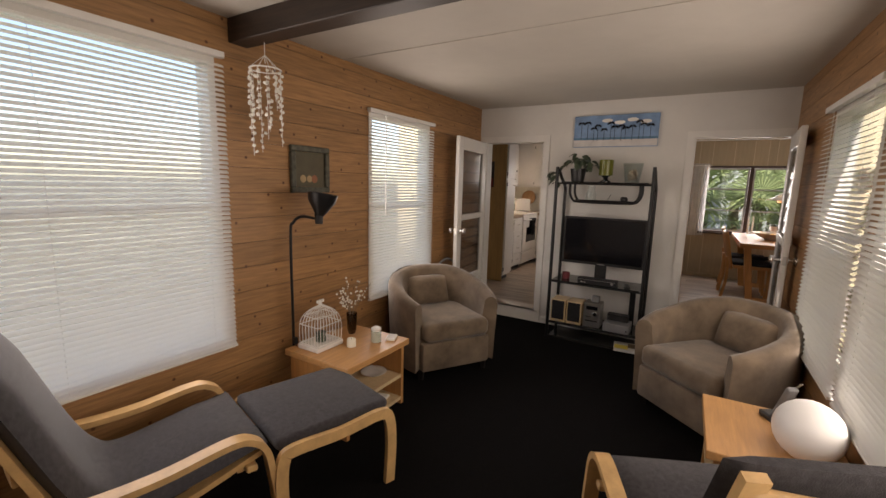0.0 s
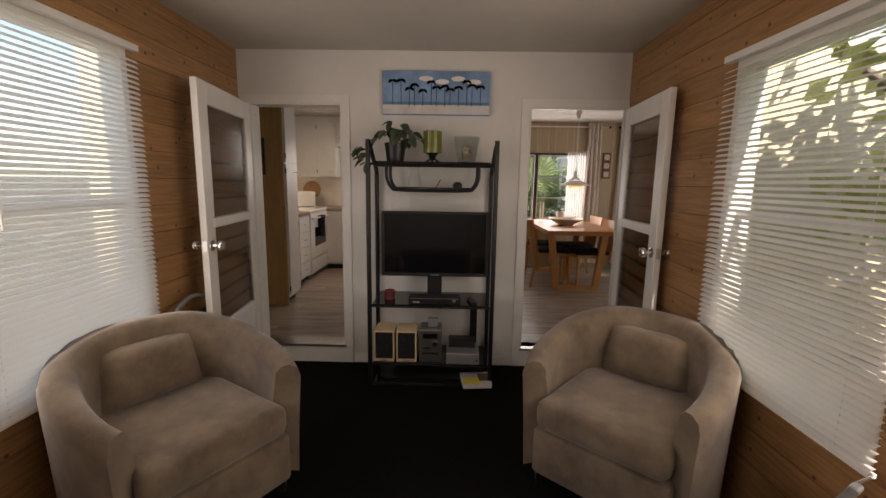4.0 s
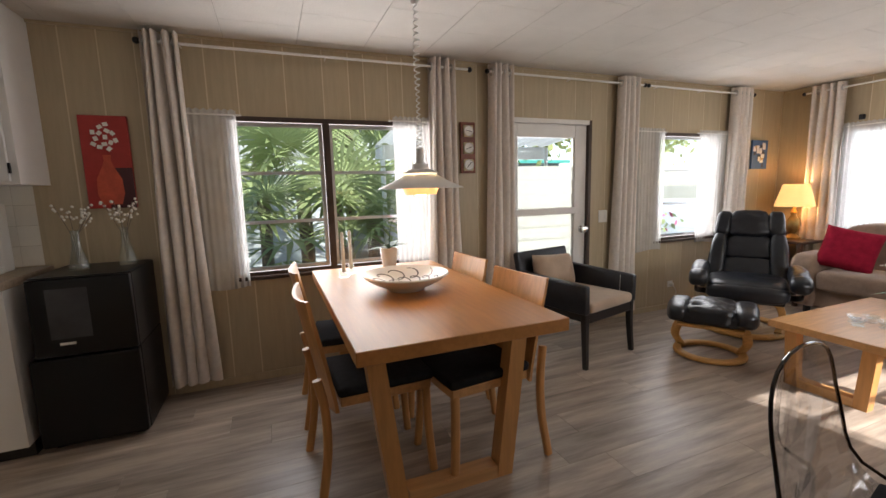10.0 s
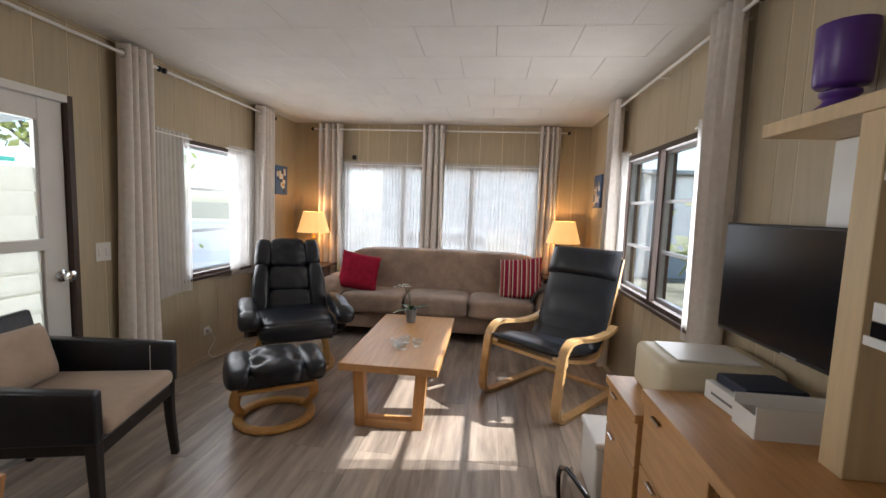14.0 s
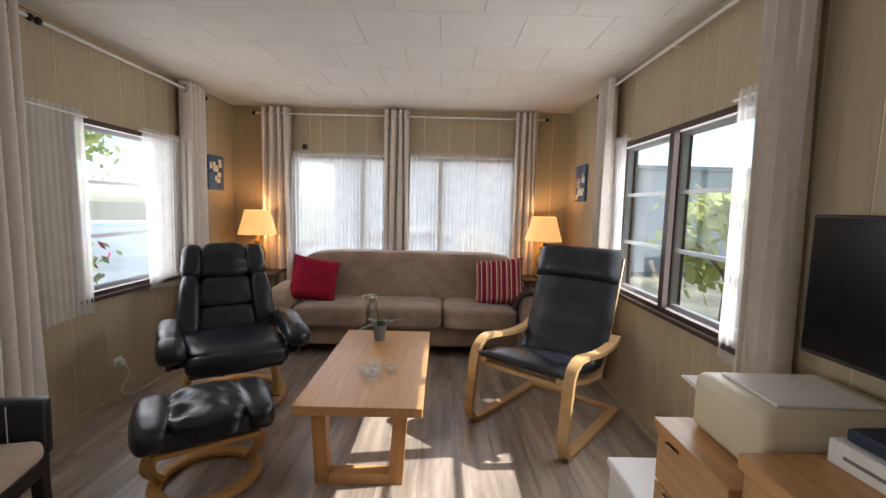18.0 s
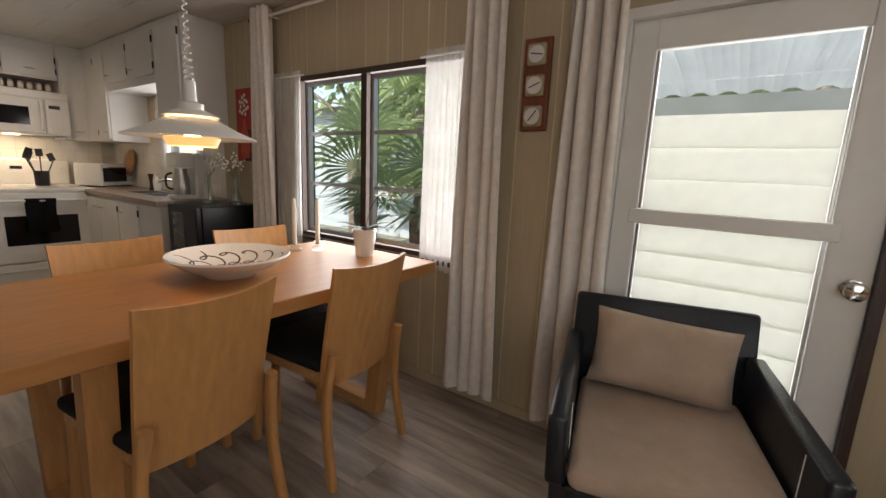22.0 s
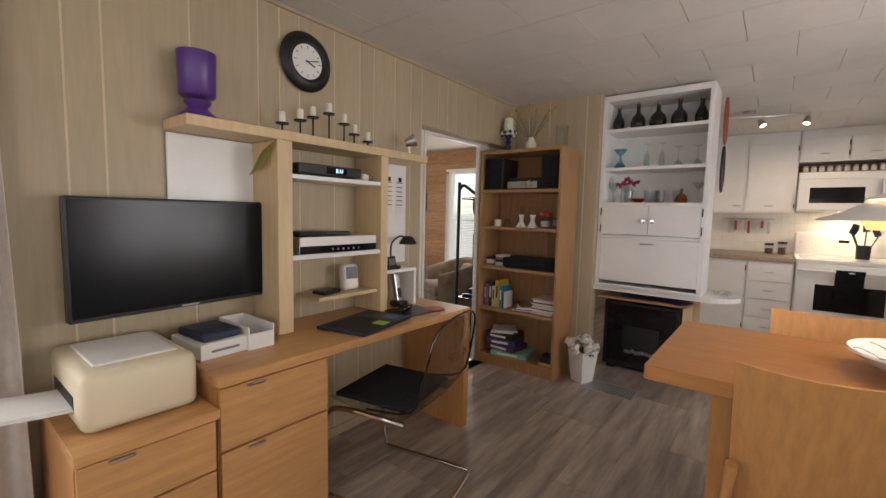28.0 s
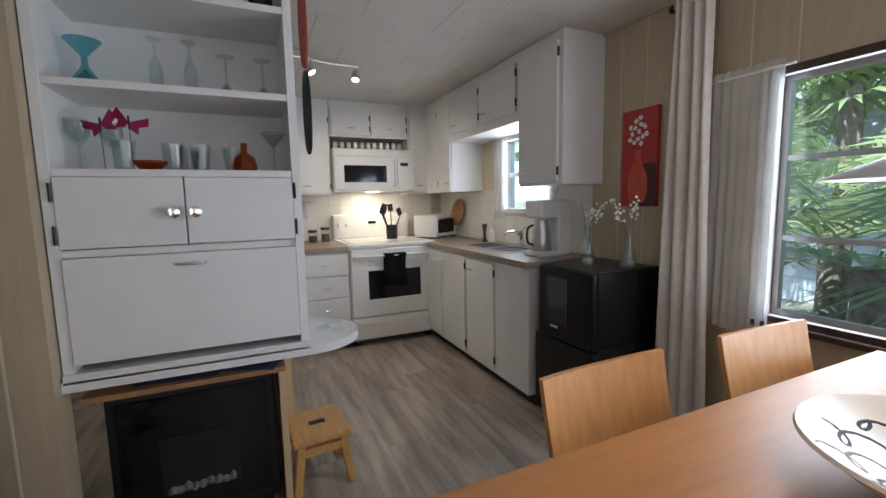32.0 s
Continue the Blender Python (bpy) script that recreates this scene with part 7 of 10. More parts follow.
solid("wallet", boxes((-0.06, 0.06, -0.04, 0.04, 0, 0.018), bevel=0.006, seg=2), M["leather"], "black wallet on the low shelf", "wallet", x=2.80, y=4.78, z=0.8115, rz=15)
dl = thing("desk_lamp", "small black gooseneck desk lamp", "desk lamp", 2.40, 4.82, 0.9025, 0)
part("base", lathe([(0, 0), (0.05, 0), (0.05, 0.012), (0.015, 0.022), (0, 0.022)], 20), M["black_metal"], dl, "", 40)
part("neck", sweep(smooth_path([(0, 0, 0.02), (0.01, 0, 0.08), (0.0, 0.0, 0.14), (-0.05, 0.01, 0.175), (-0.09, 0.02, 0.165)], 6), 0.005), M["black_metal"], dl, "", 60)
part("shade", moved(lathe([(0.012, 0.045), (0.03, 0.04), (0.048, 0.012), (0.05, 0), (0.046, 0), (0.03, 0.03), (0, 0.036)], 20), Matrix.Translation((-0.105, 0.02, 0.13))), M["black_metal"], dl, "", 50)
ck = thing("desk_clock", "small black desk clock with a grey screen", "clock", 2.44, 4.86, 0.9025, 10)
part("case", moved(boxes((-0.04, 0.04, -0.012, 0.012, 0, 0.07), bevel=0.006, seg=2), pose(0, 0, 0, 14)), M["black_plastic"], ck)
part("screen", moved(boxes((-0.028, 0.028, 0.0122, 0.0135, 0.022, 0.058)), pose(0, 0, 0, 14)), M["grey_pot"], ck)
ph = thing("cordless_phone", "silver cordless phone in its cradle", "telephone", 2.37, 4.85, DZ + 0.0005, 5)
part("cradle", boxes((-0.035, 0.035, -0.04, 0.04, 0, 0.03), bevel=0.01, seg=2), M["black_plastic"], ph)
part("handset", moved(boxes((-0.022, 0.022, -0.012, 0.012, 0.0, 0.16), bevel=0.008, seg=2), pose(0, 0, 0.025, 12)), M["steel"], ph)
part("keypad", moved(boxes((-0.016, 0.016, 0.0121, 0.0132, 0.02, 0.075)), pose(0, 0, 0.025, 12)), M["black_plastic"], ph)
bd = thing("ring_binder", "dark folder lying open on the desk", "folder", 2.74, 5.0, DZ + 0.0005, 12)
part("cover", boxes((-0.19, 0.19, -0.13, 0.13, 0, 0.012), bevel=0.002), M["navy"], bd)
part("sheet", boxes((-0.05, 0.17, -0.10, 0.12, 0.0122, 0.0135)), M["ink"], bd)
part("note", boxes((-0.03, 0.03, 0.05, 0.115, 0.0137, 0.0150)), paint("lime", (0.35, 0.62, 0.08)), bd, "lime sticky note")
part("note", boxes((-0.16, -0.09, 0.02, 0.09, 0.0122, 0.0135)), paint("blue_note", (0.10, 0.20, 0.35)), bd)
solid("mouse_mat", boxes((-0.11, 0.11, -0.09, 0.09, 0, 0.004), bevel=0.001), M["black_plastic"], "black mouse mat on the desk", "mat", x=2.42, y=4.99, z=DZ + 0.0005, rz=-6)
rm = solid("red_coaster", lathe([(0, 0), (0.055, 0), (0.058, 0.004), (0.05, 0.008), (0, 0.008)], 24), M["red"], "round red coaster on the desk", "coaster", x=2.30, y=5.05, z=DZ + 0.0005)
gl = thing("spectacles", "dark sunglasses lying on the mouse mat", "glasses", 2.45, 4.99, DZ + 0.0047, 20)
for s in (-1, 1):
    part("lens", moved(lathe([(0.022, 0), (0.024, 0.003), (0, 0.004)], 14, (s * 0.03, 0, 0)), pose(0, 0, 0.012, 60)), M["black_gloss"], gl)
    part("temple", sweep([(s * 0.055, 0.0, 0.02), (s * 0.05, -0.06, 0.018), (s * 0.04, -0.11, 0.004)], 0.0025), M["black_plastic"], gl)
# on the shelf unit's top
pl = thing("purple_lamp", "purple glass table lamp with a drum shade", "table lamp", 3.355, 4.757, 1.5305)
part("base", lathe([(0, 0), (0.070, 0), (0.073, 0.008), (0.066, 0.020), (0.048, 0.034), (0.036, 0.046), (0.034, 0.054), (0.045, 0.064), (0.046, 0.072), (0.030, 0.082), (0, 0.084)], 36), M["purple"], pl, "", 50)
part("shade", lathe([(0, 0.085), (0.055, 0.086), (0.062, 0.094), (0.066, 0.245), (0.062, 0.245), (0.058, 0.10), (0, 0.10)], 36), M["purple"], pl, "", 50)
cs = thing("candle_stand", "black iron stand with seven white votive candles", "candle holder", 2.79, 4.785, 1.5305)
hts = (0.045, 0.07, 0.10, 0.13, 0.095, 0.06, 0.035)
part("base_bar", sweep(smooth_path([(0.24, 0.0, 0.006), (0.08, 0.02, 0.006), (-0.08, -0.02, 0.006), (-0.24, 0.0, 0.006)], 6), 0.006), M["black_metal"], cs)
for k, h in enumerate(hts):
    x = 0.24 - k * 0.08
    y = 0.03 * math.sin(k * 2.1) * 0.4
    stm = part("stem", sweep([(x, y, 0.004), (x, y, h)], 0.004), M["black_metal"], cs)
    part("cup", lathe([(0, h), (0.026, h), (0.028, h + 0.006), (0, h + 0.006)], 16, (x, y, 0)), M["black_metal"], cs)
    part("candle", lathe([(0, h + 0.0062), (0.0135, h + 0.0062), (0.0135, h + 0.05), (0.010, h + 0.052), (0, h + 0.048)], 14, (x, y, 0)), M["wax"], cs)
cl = thing("clip_spotlight", "chrome spotlight on a round foot", "spotlight", 2.235, 4.785, 1.5305)
part("foot", lathe([(0, 0), (0.05, 0), (0.05, 0.006), (0, 0.008)], 20), M["steel"], cl, "", 40)
part("stem", sweep([(0, 0, 0.006), (0.01, 0, 0.06)], 0.006), M["steel"], cl)
part("head", moved(lathe([(0, -0.035), (0.02, -0.035), (0.036, 0.02), (0.033, 0.03), (0, 0.022)], 20), Matrix.Translation((0.0, 0.01, 0.085)) @ pose(0, 0, 0, -70, 0, 40)), M["steel"], cl, "", 50)
# wall clock
wc = thing("wall_clock", "round wall clock with a thick black rim", "clock", 2.85, S + 0.0125, 1.90)
R = pose(0, 0, 0, -90, 0, 0)
part("rim", moved(lathe([(0.078, 0.0), (0.128, 0.0), (0.135, 0.010), (0.125, 0.026), (0.095, 0.034), (0.078, 0.020)], 48), R), M["black_plastic"], wc, "", 50)
part("dial", moved(lathe([(0, 0.0205), (0.0778, 0.0205), (0.0778, 0.0225), (0, 0.0225)], 40), R), M["white_board"], wc)
for k in range(12):
    a = radians(30 * k)
    part("hour_mark", boxes((-0.0015, 0.0015, 0.0227, 0.0233, 0.058, 0.070)), M["ink"], wc).matrix_basis = pose(0, 0, 0, 0, 30 * k, 0)
part("hour_hand", boxes((-0.003, 0.003, 0.0236, 0.0246, -0.01, 0.042)), M["ink"], wc).matrix_basis = pose(0, 0, 0, 0, -112, 0)
part("minute_hand", boxes((-0.002, 0.002, 0.0249, 0.0259, -0.012, 0.062)), M["ink"], wc).matrix_basis = pose(0, 0, 0, 0, -75, 0)


# cantilever chair of smoked plastic
def acrylic_chair(x, y, rz):
    c = thing("cantilever_chair", "smoked clear plastic chair on a chrome cantilever frame", "chair", x, y, 0, rz)
    # shell: seat and back in one curved sheet; front is -y
    bm = bmesh.new()
    prof = smooth_path([(0, -0.22, 0.44), (0, -0.05, 0.415), (0, 0.12, 0.42), (0, 0.20, 0.47), (0, 0.24, 0.60), (0, 0.27, 0.80)], 4)
    rows = []
    for i, p in enumerate(prof):
        f = i / (len(prof) - 1)
        hw = 0.21 + 0.015 * math.sin(f * 3.1)
        if f > 0.85:
            hw *= 1 - 0.35 * ((f - 0.85) / 0.15) ** 2
        rows.append([bm.verts.new((u * hw, p.y - 0.02 * (1 - u * u) * (0 if f < 0.5 else -1) , p.z - (0.03 * (1 - u * u) if f < 0.5 else 0))) for u in (-1, -0.75, -0.4, 0, 0.4, 0.75, 1)])
    for a, b in zip(rows, rows[1:]):
        for k in range(6):
            bm.faces.new((a[k], a[k + 1], b[k + 1], b[k]))
    bmesh.ops.solidify(bm, geom=bm.faces[:], thickness=0.006)
    part("shell", bm, M["smoke_clear"], c, "smoked transparent seat shell", 60)
    edge = [v for v in smooth_path([(-0.215, -0.02, 0.43), (-0.225, 0.19, 0.47), (-0.22, 0.245, 0.62), (-0.18, 0.272, 0.77), (0, 0.285, 0.808), (0.18, 0.272, 0.77), (0.22, 0.245, 0.62), (0.225, 0.19, 0.47), (0.215, -0.02, 0.43)], 4)]
    part("rim", sweep(edge, 0.0045), M["black_gloss"], c, "dark glossy shell edge")
    fr_ = smooth_path([(-0.20, 0.15, 0.395), (-0.205, -0.12, 0.40), (-0.21, -0.215, 0.37), (-0.215, -0.235, 0.25), (-0.22, -0.215, 0.05), (-0.22, -0.16, 0.013), (-0.22, 0.20, 0.013), (-0.18, 0.26, 0.013), (0.18, 0.26, 0.013), (0.22, 0.20, 0.013), (0.22, -0.16, 0.013), (0.22, -0.215, 0.05), (0.215, -0.235, 0.25), (0.21, -0.215, 0.37), (0.205, -0.12, 0.40), (0.20, 0.15, 0.395)], 5)
    part("frame", sweep(fr_, 0.011), M["chrome"], c, "chrome tube cantilever frame", 60)
    bag = part("seat_cushion", boxes((-0.19, 0.19, -0.20, 0.15, 0.436, 0.455), bevel=0.008, seg=2), M["black_cloth"], c, "thin black seat pad", 50)
    return c


acrylic_chair(2.74, 5.22, 12)

# ---- bookcase ----
_placed = set(bpy.data.objects[:])
BX0, BX1, BY0, BY1 = 0.815, 1.12, 4.69, 5.375
bk = thing("bookcase", "tall oak-veneer bookcase with five filled shelves", "bookcase")
part("side", boxes((BX0, BX1, BY0, BY0 + 0.022, 0, 1.70), bevel=0.001), M["bookcase"], bk)
part("side", boxes((BX0, BX1, BY1 - 0.022, BY1, 0, 1.70), bevel=0.001), M["bookcase"], bk)
part("back", boxes((BX0, BX0 + 0.008, BY0 + 0.0225, BY1 - 0.0225, 0.0, 1.70)), M["bookcase"], bk)
part("top", boxes((BX0 + 0.0085, BX1, BY0 + 0.0225, BY1 - 0.0225, 1.676, 1.70)), M["bookcase"], bk)
part("plinth", boxes((BX1 - 0.03, BX1 - 0.012, BY0 + 0.0225, BY1 - 0.0225, 0, 0.062)), M["bookcase"], bk)
SH = (0.084, 0.465, 0.797, 1.114, 1.401)
for z in SH:
    part("shelf", boxes((BX0 + 0.0085, BX1 - 0.003, BY0 + 0.0225, BY1 - 0.0225, z - 0.021, z)), M["bookcase"], bk)
yl = BY0 + 0.024
# top shelf: speakers and amplifier
for y0, y1 in ((BY0 + 0.03, BY0 + 0.19), (BY1 - 0.17, BY1 - 0.03)):
    sp = thing("bookshelf_speaker", "small black bookshelf speaker", "speaker", group="bookcase speakers")
    part("cabinet", boxes((BX0 + 0.04, BX1 - 0.03, y0, y1, SH[4] + 0.0005, SH[4] + 0.245), bevel=0.003), M["black_plastic"], sp)
    part("grille", boxes((BX1 - 0.0295, BX1 - 0.024, y0 + 0.008, y1 - 0.008, SH[4] + 0.01, SH[4] + 0.238), bevel=0.001), M["black_cloth"], sp)
am = thing("amplifier", "silver-fronted stereo receiver on the bookcase", "stereo")
part("case", boxes((BX0 + 0.06, BX1 - 0.05, 4.93, 5.20, SH[4] + 0.006, SH[4] + 0.09), bevel=0.003), M["black_plastic"], am)
part("front_panel", boxes((BX1 - 0.0495, BX1 - 0.040, 4.92, 5.165, SH[4] + 0.012, SH[4] + 0.062), bevel=0.001), M["steel"], am)
part("volume_knob", moved(lathe([(0.024, 0), (0.022, 0.016), (0.014, 0.018), (0, 0.016)], 24), Matrix.Translation((BX1 - 0.040, 5.11, SH[4] + 0.045)) @ pose(0, 0, 0, 0, 90, 0)), M["chrome"], am, "", 40)
part("foot", boxes((BX0 + 0.08, BX1 - 0.07, 4.95, 4.97, SH[4] + 0.0003, SH[4] + 0.0058)), M["black_plastic"], am)
part("foot", boxes((BX0 + 0.08, BX1 - 0.07, 5.16, 5.18, SH[4] + 0.0003, SH[4] + 0.0058)), M["black_plastic"], am)
# second shelf: candles, jar, gadgets
z = SH[3] + 0.0005
candle(1.0, 4.80, z, 0.03, 0.055, "short cream candle on the bookcase")
bottle("glass_jar", [(0, 0), (0.032, 0), (0.034, 0.03), (0.03, 0.045), (0.018, 0.052), (0.024, 0.06), (0.012, 0.068), (0, 0.068)], 1.0, 4.885, z, M["clear_glass"], "small lidded glass jar", "jar")
for y in (5.01, 5.105):
    bottle("ceramic_candlestick", [(0, 0), (0.045, 0), (0.042, 0.008), (0.024, 0.03), (0.015, 0.055), (0.019, 0.08), (0.026, 0.098), (0.016, 0.098), (0, 0.085)], 1.0, y, z, M["ceramic"], "small white ceramic candlestick on a shelf", "candlestick", "ceramic candlesticks")
bottle("perfume_bottle", [(0, 0), (0.02, 0), (0.022, 0.06), (0.008, 0.085), (0.008, 0.11), (0.016, 0.12), (0.014, 0.16), (0, 0.165)], 0.93, 4.975, z, M["clear_glass"], "slim clear bottle with a glass stopper")
jr = thing("lidded_jar", "glass jar with a red lid", "jar", 1.0, 5.215, z)
part("glass", lathe([(0, 0), (0.042, 0), (0.045, 0.01), (0.045, 0.085), (0.038, 0.095), (0.034, 0.095), (0.04, 0.08), (0.04, 0.012), (0, 0.006)], 20), M["clear_glass"], jr, "", 40)
part("lid", lathe([(0, 0.0955), (0.044, 0.0955), (0.046, 0.115), (0.04, 0.12), (0, 0.12)], 20), M["red"], jr, "", 40)
part("contents", lathe([(0, 0.0075), (0.036, 0.0125), (0.036, 0.05), (0, 0.055)], 14), M["wax"], jr)
wt = thing("weather_display", "small black weather display", "gadget", 1.02, 5.305, z, -80)
part("case", moved(boxes((-0.032, 0.032, -0.012, 0.012, 0, 0.075), bevel=0.004), pose(0, 0, 0.002, 12)), M["black_plastic"], wt)
part("screen", moved(boxes((-0.024, 0.024, 0.0122, 0.0132, 0.015, 0.065)), pose(0, 0, 0.002, 12)), M["grey_pot"], wt)
# third shelf: boxes of disks and a folded black cloth
z = SH[2] + 0.0005
rng = random.Random(4)
for k, (y, n) in enumerate(((4.76, 4), (4.845, 5))):
    zz = z
    for j in range(n):
        h = 0.014 + 0.006 * rng.random()
        col = [paint("pack_pink", (0.45, 0.18, 0.2)), M["paper"], M["paper"], M["ink"]][(j + k) % 4]
        solid("card_box", boxes((0.92, 1.04, y - 0.034, y + 0.034, zz, zz + h), bevel=0.001), col, "small flat card box stacked on the bookcase", "box", "stacked card boxes")
        zz += h + 0.0004
bm = boxes((0.86, 1.09, 4.90, 5.34, z, z + 0.085), bevel=0.02, seg=2)
bmesh.ops.subdivide_edges(bm, edges=bm.edges[:], cuts=1, use_grid_fill=True)
for v in bm.verts:
    if v.co.z > z + 0.02:
        v.co.z += 0.012 * math.sin(v.co.y * 23) * math.sin(v.co.x * 17) + 0.02 * (v.co.y - 5.12)
fb = thing("folded_bag", "folded black cloth bag on a shelf", "bag")
part("body", bm, M["black_cloth"], fb, "", 60)
part("flap", boxes((1.0905, 1.0955, 4.93, 5.30, z + 0.035, z + 0.082), bevel=0.002), M["black_cloth"], fb)
part("strap", sweep(smooth_path([(1.098, 4.95, z + 0.06), (1.10, 5.05, z + 0.03), (1.10, 5.18, z + 0.04), (1.098, 5.28, z + 0.065)], 5), rect(0.004, 0.02, 0.001)), M["black_cloth"], fb)
# fourth shelf: books and papers
z = SH[1] + 0.0005
y = 4.725
for w, h, d, col in ((0.022, 0.185, 0.14, "violet"), (0.018, 0.18, 0.13, "mauve"), (0.030, 0.20, 0.15, "charcoal"), (0.026, 0.165, 0.13, "cream"), (0.034, 0.215, 0.16, "yellow"), (0.030, 0.175, 0.14, "blue"), (0.012, 0.13, 0.12, "charcoal"), (0.012, 0.13, 0.12, "white")):
    rgb = {"violet": (0.22, 0.09, 0.25), "mauve": (0.30, 0.14, 0.26), "charcoal": (0.04, 0.035, 0.04), "cream": (0.68, 0.58, 0.40), "yellow": (0.72, 0.44, 0.03), "blue": (0.03, 0.22, 0.42), "white": (0.7, 0.7, 0.68)}[col]
    b = thing("book", col + " book standing on the bookcase shelf", "book", 1.06, y, z, group="standing books")
    cover = part("cover", boxes((-d, 0, 0, 0.003, 0, h), (-d, 0, w - 0.003, w, 0, h), (-0.004, 0, 0.0031, w - 0.0031, 0, h)), paint(col, rgb), b)
    part("pages", boxes((-d + 0.004, -0.0045, 0.0035, w - 0.0035, 0.003, h - 0.003)), M["paper"], b)
    if w > 0.02:
        part("spine_mark", boxes((0.0002, 0.0008, w * 0.3, w * 0.7, h * 0.35, h * 0.8)), M["ink"] if col in ("yellow", "cream") else M["paper"], b)
    y += w + 0.002
zz = z
for k in range(5):
    h = 0.006 + 0.003 * (k % 2)
    solid("magazine", boxes((-0.10, 0.10, -0.075, 0.075, 0, h), bevel=0.0008), [M["paper"], paint("mag_brown", (0.24, 0.16, 0.11)), M["paper"]][k % 3], "magazine in a loose pile on the bookcase", "magazine", "loose magazines", x=0.96, y=5.05 + 0.006 * k, z=zz, rz=12 + 7 * k)
    zz += h + 0.0004
zz = z
for k in range(10):
    h = 0.009 + 0.005 * ((k * 7) % 3) / 2
    solid("paper_file", boxes((-0.105, 0.105, -0.085, 0.085, 0, h), bevel=0.0008), [M["paper"], paint("pale_peach", (0.66, 0.48, 0.38)), M["paper"], paint("dark_cover", (0.10, 0.08, 0.08))][k % 4], "file of papers stacked on the bookcase", "papers", "stacked papers", x=0.96, y=5.24 + 0.004 * (k % 3), z=zz, rz=(k * 37 % 11) - 5)
    zz += h + 0.0004
# bottom shelf: games
z = SH[0] + 0.0005
for k, (w, d, h, rz, col, lb, x, y) in enumerate(((0.34, 0.24, 0.035, 10, paint("mint", (0.22, 0.50, 0.36)), "mint green game box", 0.965, 4.96), (0.30, 0.22, 0.042, -4, paint("plum", (0.10, 0.035, 0.10)), "plum game box", 0.965, 4.90), (0.28, 0.22, 0.045, 8, paint("indigo", (0.06, 0.05, 0.16)), "indigo game box", 0.965, 4.89), (0.28, 0.21, 0.045, 2, M["ink"], "black game box", 0.965, 4.88))):
    g = thing("game_box", lb + " in a pile on the lowest shelf", "game box", x, y, z, rz, group="stacked games")
    part("box", boxes((-d / 2, d / 2, -w / 2 + 0.02, w / 2 - 0.02, 0, h), bevel=0.0015), col, g)
    part("label_bar", boxes((d / 2 + 0.0002, d / 2 + 0.0008, -w * 0.28, w * 0.22, h * 0.3, h * 0.7)), M["paper"], g)
    z += h + 0.0006
for k in range(2):
    solid("leaflet", boxes((-0.10, 0.10, -0.09, 0.09, 0, 0.012), bevel=0.001), M["paper"], "white leaflet on the game boxes", "papers", x=0.96, y=4.86 + 0.02 * k, z=z, rz=24 + 12 * k)
    z += 0.0125
zz = SH[0] + 0.0005
for k, col in enumerate((paint("straw", (0.55, 0.40, 0.16)), M["ink"], M["ink"])):
    solid("paperback", boxes((-0.07, 0.07, -0.05, 0.05, 0, 0.02), bevel=0.001), col, "paperback lying on the lowest shelf", "book", "lying paperbacks", x=1.0, y=5.29, z=zz, rz=-6 + 8 * k)
    zz += 0.0205
# on top of the bookcase
z = 1.7005
cst = thing("candle_on_stand", "cream candle with a flower ring on a dark blue turned stand", "candle", 0.97, 4.80, z)
part("stand", lathe([(0, 0), (0.036, 0), (0.032, 0.012), (0.018, 0.025), (0.026, 0.045), (0.016, 0.065), (0.026, 0.085), (0.016, 0.105), (0.030, 0.13), (0.034, 0.14), (0, 0.14)], 20), paint("navy_turned", (0.02, 0.03, 0.10), 0.3), cst, "", 50)
part("candle", lathe([(0, 0.1405), (0.036, 0.1405), (0.036, 0.265), (0.03, 0.27), (0, 0.262)], 20), M["wax"], cst, "", 40)
rng = random.Random(21)
for k in range(16):
    a = 2 * math.pi * k / 16
    bm = bmesh.new()
    bmesh.ops.create_icosphere(bm, subdivisions=1, radius=0.016)
    for v in bm.verts:
        v.co *= rng.uniform(0.7, 1.2)
    part("flower", moved(bm, Matrix.Translation((0.055 * math.cos(a), 0.055 * math.sin(a), 0.15 + rng.uniform(-0.012, 0.015)))), M["petal"] if k % 2 else M["leaf_grey"], cst)
vs = thing("flower_vase", "frosted vase of dried orange flowers", "vase", 0.97, 5.0, z)
part("vase", lathe([(0, 0), (0.03, 0), (0.042, 0.03), (0.040, 0.06), (0.022, 0.085), (0.026, 0.10), (0.022, 0.10), (0.018, 0.085), (0, 0.02)], 20), M["petal"], vs, "", 50)
for k in range(14):
    a, l = rng.uniform(0, 6.28), rng.uniform(0.12, 0.26)
    sp_ = rng.uniform(0.3, 1.0)
    tip = Vector((0.05 * math.cos(a) * sp_, 0.22 * math.sin(a) * sp_, 0.09 + l))
    part("stem", sweep([(0, 0, 0.06), tip * 0.6 + Vector((0, 0, 0.03)), tip], 0.0014), M["leaf_grey"], vs)
    bm = bmesh.new()
    bmesh.ops.create_icosphere(bm, subdivisions=1, radius=0.011)
    part("bloom", moved(bm, Matrix.Translation(tip)), M["orange"], vs)
bottle("glass_cylinder", [(0, 0), (0.042, 0), (0.045, 0.17), (0.042, 0.17), (0.039, 0.008), (0, 0.006)], 0.95, 5.24, z, M["clear_glass"], "clear glass cylinder vase", "vase")

# the filled bookcase stands off the end of the partition
for o in bpy.data.objects[:]:
    if o not in _placed and not o.parent:
        o.location.x += 0.075
        o.location.y -= 0.055 if o.location.z > 1.69 else 0.105

